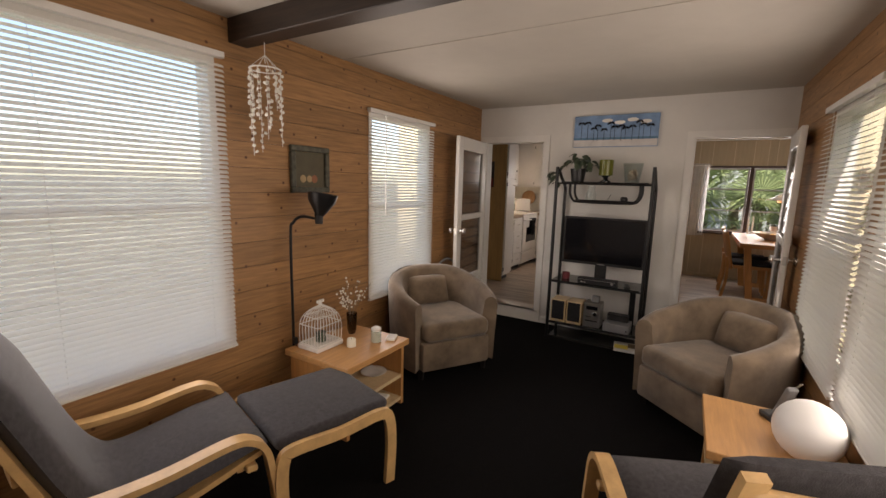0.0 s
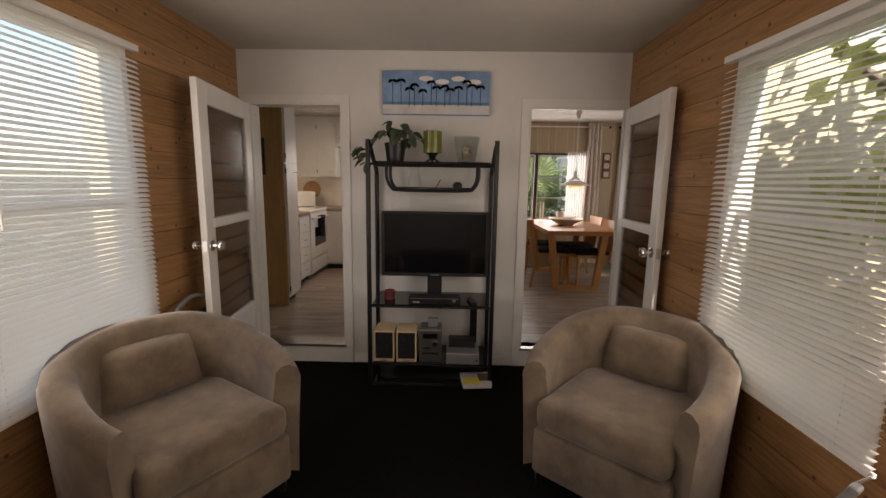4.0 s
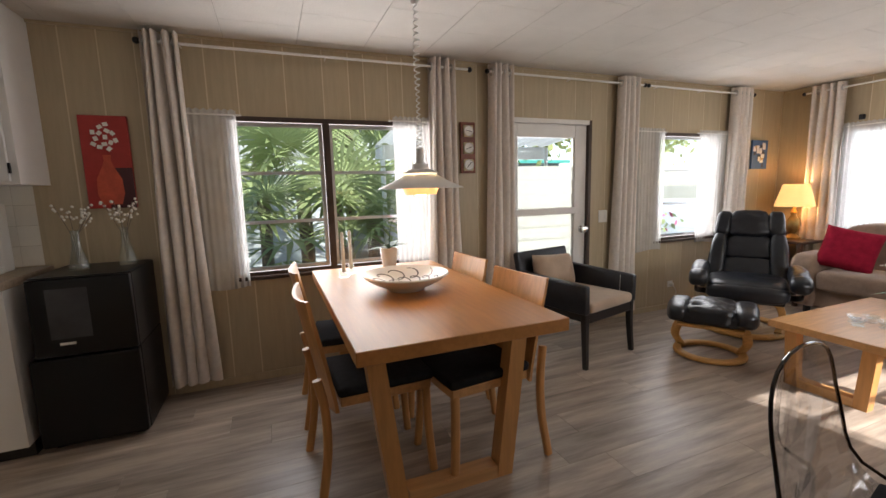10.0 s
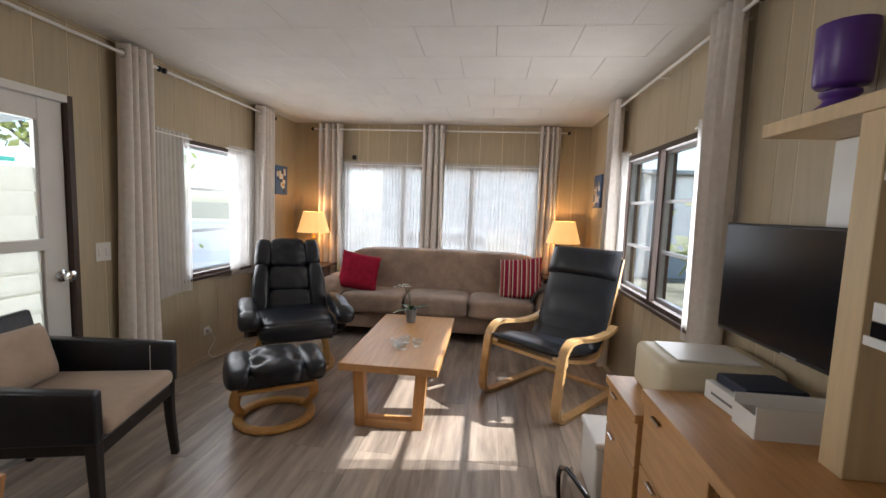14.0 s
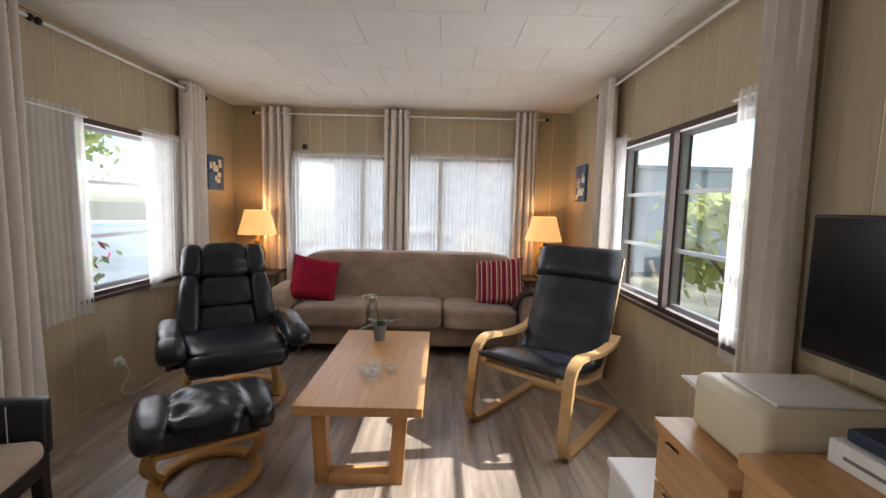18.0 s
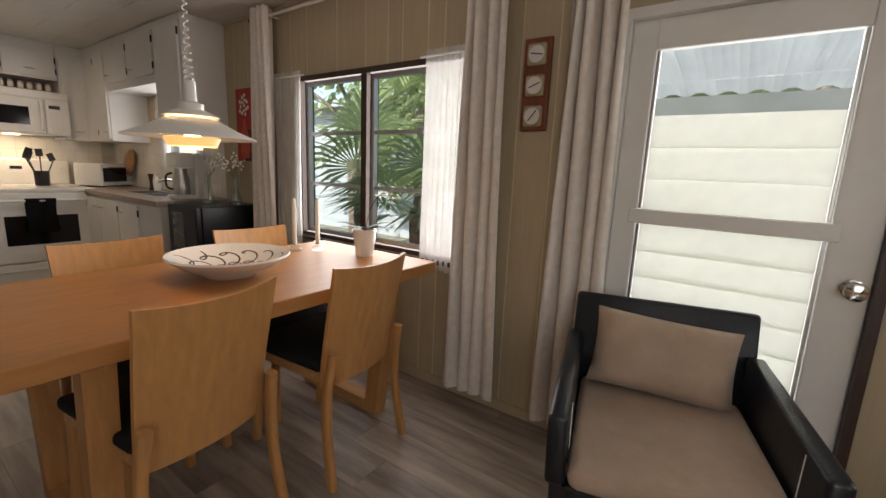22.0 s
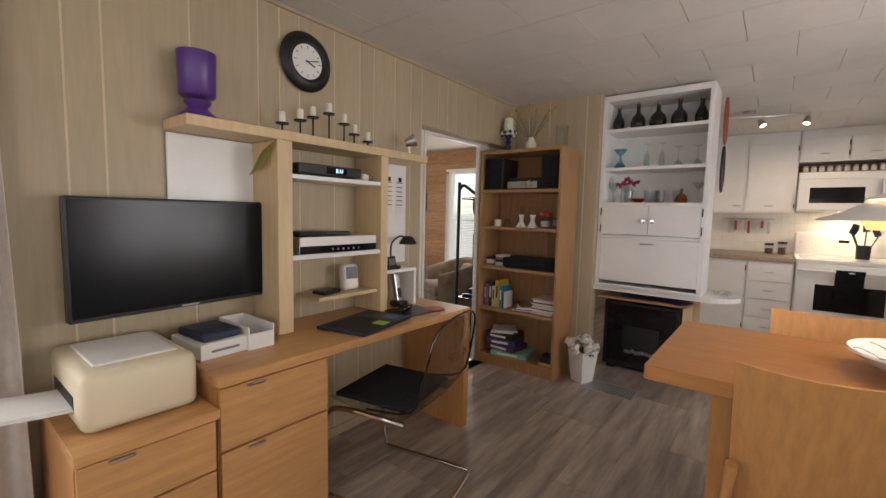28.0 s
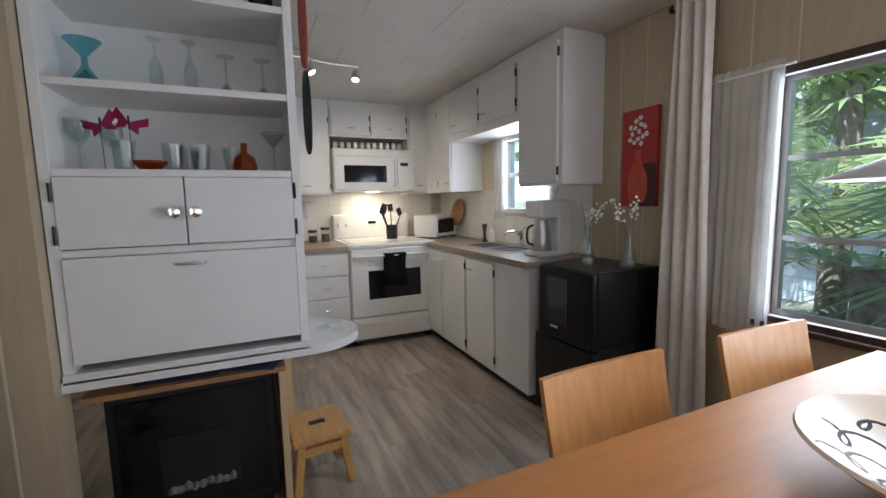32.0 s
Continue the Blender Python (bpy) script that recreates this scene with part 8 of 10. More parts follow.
# ---- partition, hutch, fireplace ----
solid("wall_divider", boxes((0.70, 0.805, S + 0.008, 5.384, 0, CEIL)), M["panel"], "beige panelled stub wall beside the hutch", "wall", kind="structure")
st_ = bpy.data.objects["wall_divider"]
for y in (4.80, 4.98, 5.28):
    part("groove_strip", boxes((0.805, 0.8065, y, y + 0.007, 0, CEIL)), M["panel_gap"], st_)
_placed = set(bpy.data.objects[:])
HX, HY0, HY1, HB = 0.748, 5.433, 6.145, 0.685
hu = thing("hutch", "tall white-painted hutch with open glass shelves and doors", "cabinet")
part("side", boxes((0.42, HX, HY0, HY0 + 0.028, HB + 0.03, CEIL - 0.004), bevel=0.001), M["white_cab"], hu)
part("side", boxes((0.42, HX, HY1 - 0.028, HY1, HB + 0.03, CEIL - 0.004), bevel=0.001), M["white_cab"], hu)
part("back", boxes((0.42, 0.432, HY0 + 0.0285, HY1 - 0.0285, HB + 0.03, CEIL - 0.004)), M["white_cab"], hu)
part("head_board", boxes((0.4325, HX, HY0 + 0.0285, HY1 - 0.0285, CEIL - 0.045, CEIL - 0.004)), M["white_cab"], hu)
for z in (1.329, 1.588, 1.871):
    part("shelf", boxes((0.4325, HX - 0.004, HY0 + 0.0285, HY1 - 0.0285, z - 0.022, z)), M["white_cab"], hu)
part("divider", boxes((0.4325, HX - 0.012, HY0 + 0.0285, HY1 - 0.0285, 1.066, 1.088)), M["white_cab"], hu)
ym = (HY0 + HY1) / 2
for y0, y1, ky in ((HY0 + 0.030, ym - 0.002, ym - 0.03), (ym + 0.002, HY1 - 0.030, ym + 0.03)):
    d = part("door", boxes((HX - 0.012, HX + 0.006, y0, y1, 1.092, 1.305), bevel=0.002), M["white_cab"], hu)
    part("knob", moved(lathe([(0.008, 0), (0.008, 0.012), (0.018, 0.016), (0.018, 0.026), (0, 0.028)], 20), Matrix.Translation((HX + 0.006, ky, 1.195)) @ pose(0, 0, 0, 0, 90, 0)), M["chrome"], d, "round chrome knob", 40)
    for zz in (1.135, 1.26):
        yy = y0 - 0.012 if ky < ym else y1 + 0.004
        part("hinge", boxes((HX + 0.0005, HX + 0.008, yy, yy + 0.008, zz - 0.028, zz + 0.028), bevel=0.002), M["black_metal"], d, "black hinge")
fl = part("flap", boxes((HX - 0.012, HX + 0.006, HY0 + 0.030, HY1 - 0.030, HB + 0.055, 1.064), bevel=0.002), M["white_cab"], hu)
part("handle", sweep(smooth_path([(HX + 0.006, ym - 0.045, 1.03), (HX + 0.026, ym - 0.03, 1.03), (HX + 0.028, ym + 0.03, 1.03), (HX + 0.006, ym + 0.045, 1.03)], 5), 0.005), M["chrome"], fl, "chrome bow handle", 50)
part("bottom_board", boxes((0.42, HX + 0.012, HY0, HY1, HB, HB + 0.0295), bevel=0.002), M["white_cab"], hu)
# things in the hutch
for k in range(5):
    y = 5.51 + k * 0.137
    h, r = (0.20, 0.053) if k in (1, 3) else (0.185, 0.058) if k == 2 else (0.185, 0.042)
    b = thing("dark_bottle", "dark green round-bellied bottle with a cork", "bottle", 0.62, y, 1.8715, group="dark bottles")
    part("glass", lathe([(0, 0), (r * 0.72, 0), (r * 0.96, 0.022), (r, 0.052), (r * 0.90, 0.082), (r * 0.62, 0.106), (0.018, 0.122), (0.0135, 0.14), (0.0135, h - 0.02), (0.017, h - 0.012), (0, h - 0.01)], 24), M["dark_glass"], b, "", 50)
    part("cork", lathe([(0, h - 0.0095), (0.010, h - 0.0095), (0.011, h + 0.008), (0, h + 0.008)], 12), M["bookcase"], b)
WINE = [(0, 0), (0.028, 0), (0.026, 0.004), (0.004, 0.012), (0.004, 0.075), (0.018, 0.09), (0.034, 0.12), (0.032, 0.16), (0.030, 0.16), (0.031, 0.12), (0, 0.088)]
FLUTE = [(0, 0), (0.024, 0), (0.022, 0.004), (0.004, 0.012), (0.006, 0.05), (0.020, 0.09), (0.021, 0.18), (0.019, 0.18), (0.017, 0.09), (0, 0.055)]
MARTINI = [(0, 0), (0.030, 0), (0.028, 0.003), (0.004, 0.01), (0.004, 0.09), (0.045, 0.145), (0.043, 0.146), (0, 0.092)]
TUMBLER = [(0, 0), (0.026, 0), (0.034, 0.095), (0.031, 0.095), (0.024, 0.008), (0, 0.006)]
BIG = [(0, 0), (0.05, 0), (0.047, 0.004), (0.008, 0.05), (0.01, 0.08), (0.055, 0.15), (0.053, 0.15), (0, 0.085)]
for prof, y, m, nm in ((BIG, 5.53, "blue_glass", "aqua blue stemmed glass"), (FLUTE, 5.72, "clear_glass", "clear champagne flute"), (FLUTE, 5.82, "clear_glass", "clear champagne flute"), (MARTINI, 5.93, "clear_glass", "clear martini glass"), (MARTINI, 6.05, "clear_glass", "clear martini glass")):
    top = max(q for _, q in prof)
    bottle("stemmed_glass", [(p, top - q) for p, q in prof[::-1]], 0.60, y, 1.5885, M[m], nm + " upside down in the hutch", "glass", "hutch glasses")
for prof, y, x, nm in ((WINE, 5.50, 0.63, "clear wine glass"), (WINE, 5.57, 0.56, "clear wine glass"), (TUMBLER, 5.62, 0.65, "clear tumbler"), (TUMBLER, 5.75, 0.62, "clear tumbler"), (TUMBLER, 5.83, 0.62, "clear tumbler"), (TUMBLER, 5.79, 0.54, "clear tumbler"), (TUMBLER, 5.93, 0.56, "clear tumbler"), (MARTINI, 6.07, 0.62, "clear cocktail glass")):
    bottle("drinking_glass", prof, x, y, 1.3295, M["clear_glass"], nm + " in the hutch", "glass", "hutch glasses")
bottle("amber_decanter", [(0, 0), (0.036, 0), (0.042, 0.02), (0.034, 0.05), (0.010, 0.07), (0.010, 0.095), (0.014, 0.10), (0, 0.105)], 0.64, 5.97, 1.3295, M["amber_glass"], "small amber glass decanter", "decanter")
bottle("votive_dish", [(0, 0), (0.03, 0), (0.05, 0.03), (0.048, 0.032), (0.028, 0.006), (0, 0.006)], 0.66, 5.69, 1.3295, M["amber_glass"], "low glass dish with amber stones", "dish")
for k, (y, z, rz) in enumerate(((5.565, 1.475, 25), (5.64, 1.485, -20))):
    bf = thing("butterfly_ornament", "magenta butterfly ornament in the hutch", "ornament", 0.65, y, z, 0, group="butterflies")
    for s in (-1, 1):
        bm = bmesh.new()
        vs_ = [bm.verts.new(c) for c in ((0, 0, 0), (0.004, s * 0.045, 0.035), (0.006, s * 0.052, 0.008), (0.002, s * 0.03, -0.006), (0.004, s * 0.035, -0.03), (0, s * 0.006, -0.02))]
        bm.faces.new(vs_)
        bmesh.ops.solidify(bm, geom=bm.faces[:], thickness=0.0015)
        part("wing", bm, paint("magenta", (0.42, 0.01, 0.10)), bf).matrix_basis = pose(0, 0, 0, rz, 0, s * 20)
    part("body", sweep([(0, 0, -0.02), (0, 0, 0.02)], 0.003), M["ink"], bf)
    part("stem", sweep([(0, 0, -0.02), (-0.01, 0.0, 1.331 - z)], 0.0012), M["black_metal"], bf)
# rounded counter end
bm = bmesh.new()
pts = [(0.36, 5.43), (0.76, 5.43), (0.76, 6.16)] + [(0.56 + 0.20 * math.cos(a), 6.16 + 0.20 * math.sin(a)) for a in [math.pi * k / 14 for k in range(1, 14)]] + [(0.36, 6.16)]
f = bm.faces.new([bm.verts.new((x, y, HB - 0.034)) for x, y in pts])
ex = bmesh.ops.extrude_face_region(bm, geom=[f])
for v in [g for g in ex["geom"] if isinstance(g, bmesh.types.BMVert)]:
    v.co.z = HB - 0.002
bmesh.ops.recalc_face_normals(bm, faces=bm.faces[:])
solid("counter_end", bm, M["white_cab"], "white counter slab with a rounded end under the hutch", "counter")
for dx, dy in ((0.0, 0.0), (0.06, 0.05), (-0.05, 0.06)):
    bottle("glass_trinket", [(0, 0), (0.024, 0), (0.028, 0.012), (0.018, 0.024), (0.022, 0.034), (0, 0.03)], 0.56 + dx, 6.22 + dy, HB - 0.0015, M["clear_glass"], "cut-glass trinket on the counter end", "ornament", "glass trinkets", 8)
solid("wall_under_hutch", boxes((0.30, 0.36, 5.43, 6.10, 0, HB - 0.036)), M["pale_beech"], "plain panel behind the electric fire", "wall", kind="structure")
fp = thing("electric_fireplace", "black electric fireplace with a glass front", "fireplace")
part("body", boxes((0.365, 0.58, 5.47, 6.02, 0.03, 0.545), bevel=0.008, seg=2), M["black_plastic"], fp)
part("glass_front", boxes((0.5805, 0.586, 5.50, 5.99, 0.07, 0.52), bevel=0.002), M["black_gloss"], fp, "glossy black glass front")
part("hearth_window", boxes((0.5862, 0.588, 5.62, 5.88, 0.14, 0.36)), M["black_plastic"], fp)
part("foot", boxes((0.38, 0.57, 5.50, 5.56, 0, 0.0298)), M["black_plastic"], fp)
part("foot", boxes((0.38, 0.57, 5.93, 5.99, 0, 0.0298)), M["black_plastic"], fp)
rng = random.Random(5)
for k in range(9):
    bm = bmesh.new()
    bmesh.ops.create_icosphere(bm, subdivisions=1, radius=0.018)
    for v in bm.verts:
        v.co *= rng.uniform(0.7, 1.15)
    part("ember", moved(bm, Matrix.Translation((0.592, 5.65 + k * 0.025, 0.155 + rng.uniform(0, 0.015)))), M["grey_pot"], fp)
fs = thing("magazine_shelf", "wooden shelf above the fireplace holding flat magazines", "shelf")
part("board", boxes((0.362, 0.68, 5.44, 6.06, 0.575, 0.595), bevel=0.002), M["bookcase"], fs)
part("side", boxes((0.362, 0.66, 6.035, 6.06, 0, 0.5745)), M["pale_beech"], fs)
for k in range(4):
    solid("flat_magazine", boxes((-0.09, 0.09, -0.13, 0.13, 0, 0.005), bevel=0.0005), [M["paper"], paint("mag_blue", (0.05, 0.08, 0.2)), paint("mag_red", (0.35, 0.05, 0.05)), paint("mag_blue", (0, 0, 0))][k], "magazine lying on the shelf above the fire", "magazine", "fireplace magazines", x=0.56, y=5.60 + 0.11 * k, z=0.5955 + 0.0054 * (k % 2), rz=5 - 9 * k)
for o in bpy.data.objects[:]:
    if o not in _placed and not o.parent:
        o.location.y -= 0.045
        o.location.z -= 0.010 if o.location.z > 0.05 or o is hu else 0
# flower pot, floor vent, step stool
fpot = thing("flower_pot", "white square-tapered pot of white flowers", "plant", 1.02, 5.42, 0, 20)
part("pot", lathe([(0, 0), (0.075, 0), (0.105, 0.235), (0.095, 0.235), (0.088, 0.20), (0, 0.20)], 4), M["ceramic"], fpot)
# uncut grip slots, their inner shade put on as black plates
for s in (-1, 1):
    part("grip_slot", boxes((s * 0.0705, s * 0.0735, -0.02, 0.02, 0.195, 0.213)), M["ink"], fpot)
rng = random.Random(8)
me = leaf_mesh(0.09, 0.05, 0.03)
for k in range(12):
    share("leaf", me, fpot, pose(0, 0, 0.22, 0, -rng.uniform(5, 50), k * 30 + rng.uniform(-10, 10)))
for k in range(15):
    a, r = rng.uniform(0, 6.28), 0.12 * math.sqrt(rng.random())
    c = Vector((r * math.cos(a), r * math.sin(a), 0.27 + 0.06 * rng.random() - r * 0.25))
    bm = bmesh.new()
    for j in range(34):
        u = Vector((rng.gauss(0, 1), rng.gauss(0, 1), rng.gauss(0, 1))).normalized()
        t = u.orthogonal().normalized()
        w = u.cross(t)
        p, q = c + u * 0.030, 0.013
        bm.faces.new([bm.verts.new(p + t * q), bm.verts.new(p + w * q + u * 0.004), bm.verts.new(p - t * q), bm.verts.new(p - w * q + u * 0.004)])
    part("flower_head", bm, M["petal"], fpot, "white hydrangea head")
fv = thing("floor_vent", "painted metal floor register", "vent", 1.04, 5.635, 0.0)
part("frame", boxes((-0.10, 0.10, -0.165, 0.165, 0.0005, 0.005), bevel=0.001), M["grey_vent"] if "grey_vent" in M else M["alu"], fv)
for k in range(20):
    part("slot", boxes((-0.085, 0.085, -0.150 + k * 0.0155, -0.1435 + k * 0.0155, 0.0052, 0.0058)), M["grey_pot"], fv)
sl = thing("step_stool", "small golden pine step stool", "stool", 0.455, 6.14, 0, 4)
part("top", boxes((-0.14, 0.14, -0.12, 0.12, 0.205, 0.232), bevel=0.006, seg=2), M["stool"], sl)
# black plate paints the dark of a grip hole, none is cut
part("grip_hole", boxes((-0.018, 0.018, -0.035, 0.035, 0.2322, 0.2328)), M["ink"], sl)
for sx in (-1, 1):
    for sy in (-1, 1):
        lg = [(sx * 0.105, sy * 0.085, 0.205), (sx * 0.135, sy * 0.115, 0.0)]
        part("leg", sweep(lg, rect(0.034, 0.034, 0.006)), M["stool"], sl)
    part("rail", boxes((sx * 0.115 - 0.010, sx * 0.115 + 0.010, -0.09, 0.09, 0.15, 0.185)), M["stool"], sl)
part("step_board", boxes((-0.105, 0.105, 0.055, 0.085, 0.10, 0.125)), M["stool"], sl)

# ---- kitchen ----
KF = -1.10          # fronts along the west wall
CF = 7.33           # fronts along the window wall
CZ = 0.855


def bow_handle(p, along, out, parent, l=0.075):
    """A small chrome bow handle at p."""
    a, o = Vector(along) * l / 2, Vector(out)
    P = Vector(p)
    part("handle", sweep(smooth_path([P - a, P - a * 0.6 + o * 0.018, P + a * 0.6 + o * 0.018, P + a], 4), 0.004), M["chrome"], parent, "chrome bow handle", 50)


def cab_x(name, label, x0, x1, y0, y1, z0, z1, fronts, group, kick=0.0):
    """A cabinet whose front faces +x; fronts: (y0, y1, z0, z1, handle side or 'd')."""
    c = thing(name, label, "cabinet", group=group)
    part("body", boxes((x0, x1, y0, y1, z0 + kick, z1)), M["white_cab"], c)
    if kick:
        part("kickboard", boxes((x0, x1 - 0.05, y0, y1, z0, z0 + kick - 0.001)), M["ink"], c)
    for a0, a1, b0, b1, h in fronts:
        d = part("drawer" if h == 'd' else "door", boxes((x1 + 0.0005, x1 + 0.018, a0, a1, b0, b1), bevel=0.002), M["white_cab"], c)
        if h == 'd':
            bow_handle((x1 + 0.018, (a0 + a1) / 2, (b0 + b1) / 2), (0, 1, 0), (1, 0, 0), d)
        else:
            hy = a0 + 0.05 if h == 'l' else a1 - 0.05 if h == 'r' else (a0 + a1) / 2
            hz = b0 + 0.06 if z0 > 1 else b1 - 0.07
            bow_handle((x1 + 0.018, hy, hz), (0, 1, 0), (1, 0, 0), d)
            yy = a1 + 0.001 if h != 'r' else a0 - 0.009
            for zz in (b0 + 0.06, b1 - 0.06):
                part("hinge", boxes((x1 + 0.010, x1 + 0.020, yy, yy + 0.008, zz - 0.024, zz + 0.024)), M["black_metal"], d, "black hinge")
    return c


def cab_y(name, label, x0, x1, y0, y1, z0, z1, fronts, group, kick=0.0):
    """A cabinet whose front faces -y at y0."""
    c = thing(name, label, "cabinet", group=group)
    part("body", boxes((x0, x1, y0, y1, z0 + kick, z1)), M["white_cab"], c)
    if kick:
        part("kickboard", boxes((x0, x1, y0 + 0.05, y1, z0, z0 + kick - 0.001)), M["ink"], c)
    for a0, a1, b0, b1, h in fronts:
        d = part("door", boxes((a0, a1, y0 - 0.018, y0 - 0.0005, b0, b1), bevel=0.002), M["white_cab"], c)
        hx = a0 + 0.06 if h == 'l' else a1 - 0.06
        hz = b0 + 0.06 if z0 > 1 else b1 - 0.07
        bow_handle((hx, y0 - 0.018, hz), (1, 0, 0), (0, -1, 0), d)
        xx = a1 + 0.001 if h == 'l' else a0 - 0.009
        for zz in (b0 + 0.06, b1 - 0.06):
            part("hinge", boxes((xx, xx + 0.008, y0 - 0.020, y0 - 0.010, zz - 0.024, zz + 0.024)), M["black_metal"], d, "black hinge")
    return c


# base run along the west wall
PANT = 5.55
cab_x("base_cabinet", "white base cabinet with one wide door", W, KF, PANT + 0.30, 6.26, 0, CZ - 0.04, [(PANT + 0.31, 6.25, 0.10, CZ - 0.06, 'l')], "kitchen base cabinets", 0.07)
cab_x("drawer_cabinet", "white base cabinet with four drawers", W, KF, 6.262, 6.625, 0, CZ - 0.04, [(6.272, 6.615, 0.085 + k * 0.18, 0.255 + k * 0.18, 'd') for k in range(4)], "kitchen base cabinets", 0.07)
pan = cab_x("pantry", "tall white pantry with a wood-grain side", W, -0.95, PANT, PANT + 0.298, 0, CEIL - 0.004, [(PANT + 0.012, PANT + 0.29, 0.10, 1.38, 'r'), (PANT + 0.012, PANT + 0.29, 1.40, CEIL - 0.03, 'r')], "kitchen base cabinets", 0.07)
part("side_panel", boxes((W, -0.95, PANT - 0.012, PANT - 0.0005, 0, CEIL - 0.004)), M["dark_oak"], pan, "golden brown wood-grain side panel")
np_ = thing("bottle_picture", "small dark picture of bottles on a red ground", "picture")
part("canvas", boxes((-1.42, -1.12, PANT - 0.030, PANT - 0.0125, 1.28, 1.62), bevel=0.002), paint("picture_dark", (0.03, 0.02, 0.025)), np_)
part("red_field", boxes((-1.41, -1.13, PANT - 0.0315, PANT - 0.0302, 1.29, 1.40)), paint("picture_red", (0.22, 0.02, 0.02)), np_)
for k in range(5):
    part("bottle_shape", boxes((-1.48 + k * 0.042, -1.46 + k * 0.042, PANT - 0.0325, PANT - 0.0303, 1.43, 1.53)), paint("picture_grey", (0.12, 0.13, 0.15)), np_)
cab_x("wall_cabinet", "white wall cabinet with a single door", W, W + 0.33, PANT + 0.30, 6.17, 1.285, CEIL - 0.004, [(PANT + 0.31, 6.16, 1.30, CEIL - 0.12, 'r')], "kitchen wall cabinets")
cab_x("wall_cabinet", "white wall cabinet with a single door", W, W + 0.33, 6.172, 6.60, 1.285, CEIL - 0.004, [(6.19, 6.585, 1.30, CEIL - 0.12, 'c')], "kitchen wall cabinets")
cab_x("wall_cabinet", "small white wall cabinet over the microwave", W, W + 0.33, 6.605, 7.33, 1.80, CEIL - 0.004, [(6.62, 6.96, 1.815, CEIL - 0.09, 'c'), (6.975, 7.315, 1.815, CEIL - 0.09, 'c')], "kitchen wall cabinets")
cab_x("wall_cabinet", "narrow white wall cabinet in the corner", W, W + 0.33, 7.335, 7.55, 1.285, CEIL - 0.004, [(7.35, 7.54, 1.30, CEIL - 0.12, 'c')], "kitchen wall cabinets")
sr = thing("spice_rack", "brown wooden spice rack with glass jars", "spice rack")
part("back_board", boxes((W, W + 0.012, 6.61, 7.325, 1.705, 1.798)), M["brown_shelf"] if "brown_shelf" in M else M["bookcase"], sr)
part("shelf", boxes((W + 0.0125, W + 0.30, 6.61, 7.325, 1.692, 1.704)), M["bookcase"], sr)
for k in range(11):
    jar = thing("spice_jar", "small glass spice jar in the rack", "jar", W + 0.27, 6.66 + k * 0.061, 1.705, group="spice jars")
    part("glass", lathe([(0, 0), (0.020, 0), (0.022, 0.035), (0.017, 0.045), (0, 0.045)], 12), M["ceramic"], jar, "", 40)
    part("lid", lathe([(0, 0.0455), (0.018, 0.0455), (0.018, 0.06), (0, 0.06)], 12), M["steel"], jar, "", 40)
# microwave
mw = thing("microwave", "white over-range microwave oven", "microwave")
MX = W + 0.40
part("body", boxes((W, MX, 6.61, 7.37, 1.31, 1.69), bevel=0.004), M["white_plastic"], mw)
part("door", boxes((MX + 0.0005, MX + 0.022, 6.615, 7.19, 1.325, 1.615), bevel=0.004), M["white_plastic"], mw)
part("window", boxes((MX + 0.0225, MX + 0.024, 6.70, 7.09, 1.39, 1.54)), M["black_gloss"], mw, "dark door window")
part("vent_grille", boxes((MX + 0.0005, MX + 0.014, 6.615, 7.365, 1.625, 1.685), bevel=0.003), M["white_plastic"], mw)
part("control_panel", boxes((MX + 0.0005, MX + 0.018, 7.20, 7.365, 1.325, 1.615), bevel=0.003), M["white_plastic"], mw)
part("display", boxes((MX + 0.0185, MX + 0.0195, 7.225, 7.30, 1.54, 1.57)), M["black_gloss"], mw)
part("handle", sweep(smooth_path([(MX + 0.022, 7.165, 1.35), (MX + 0.045, 7.165, 1.38), (MX + 0.045, 7.165, 1.56), (MX + 0.022, 7.165, 1.59)], 4), 0.008), M["white_plastic"], mw, "", 50)
for r in range(4):
    for q in range(3):
        part("button", boxes((MX + 0.0185, MX + 0.0192, 7.23 + q * 0.035, 7.252 + q * 0.035, 1.36 + r * 0.04, 1.383 + r * 0.04)), M["ceramic"], mw)
part("lamp_lens", boxes((W + 0.20, W + 0.30, 6.94, 7.04, 1.302, 1.309)), M["bulb"], mw, "lit lamp under the microwave")
# stove
st = thing("stove", "white electric range with a black oven window", "stove")
part("body", boxes((W + 0.02, KF - 0.002, 6.632, 7.388, 0.05, CZ - 0.02), bevel=0.003), M["white_plastic"], st)
part("cooktop", boxes((W + 0.02, KF + 0.02, 6.630, 7.390, CZ - 0.0195, CZ + 0.006), bevel=0.005, seg=2), M["white_plastic"], st)
part("glass_top", boxes((W + 0.16, KF - 0.03, 6.67, 7.35, CZ + 0.0065, CZ + 0.009)), M["ceramic"], st)
part("backguard", boxes((W + 0.02, W + 0.12, 6.632, 7.388, CZ + 0.0065, CZ + 0.24), bevel=0.012, seg=2), M["white_plastic"], st)
part("control_panel", boxes((W + 0.1205, W + 0.124, 6.90, 7.14, CZ + 0.10, CZ + 0.19)), M["ceramic"], st)
part("display", boxes((W + 0.1245, W + 0.126, 6.97, 7.05, CZ + 0.145, CZ + 0.172)), M["black_gloss"], st)
for y in (6.69, 6.77, 7.25, 7.33):
    part("knob", moved(lathe([(0.022, 0), (0.020, 0.02), (0.0, 0.022)], 16), Matrix.Translation((W + 0.1205, y, CZ + 0.14)) @ pose(0, 0, 0, 0, 90, 0)), M["white_plastic"], st, "", 40)
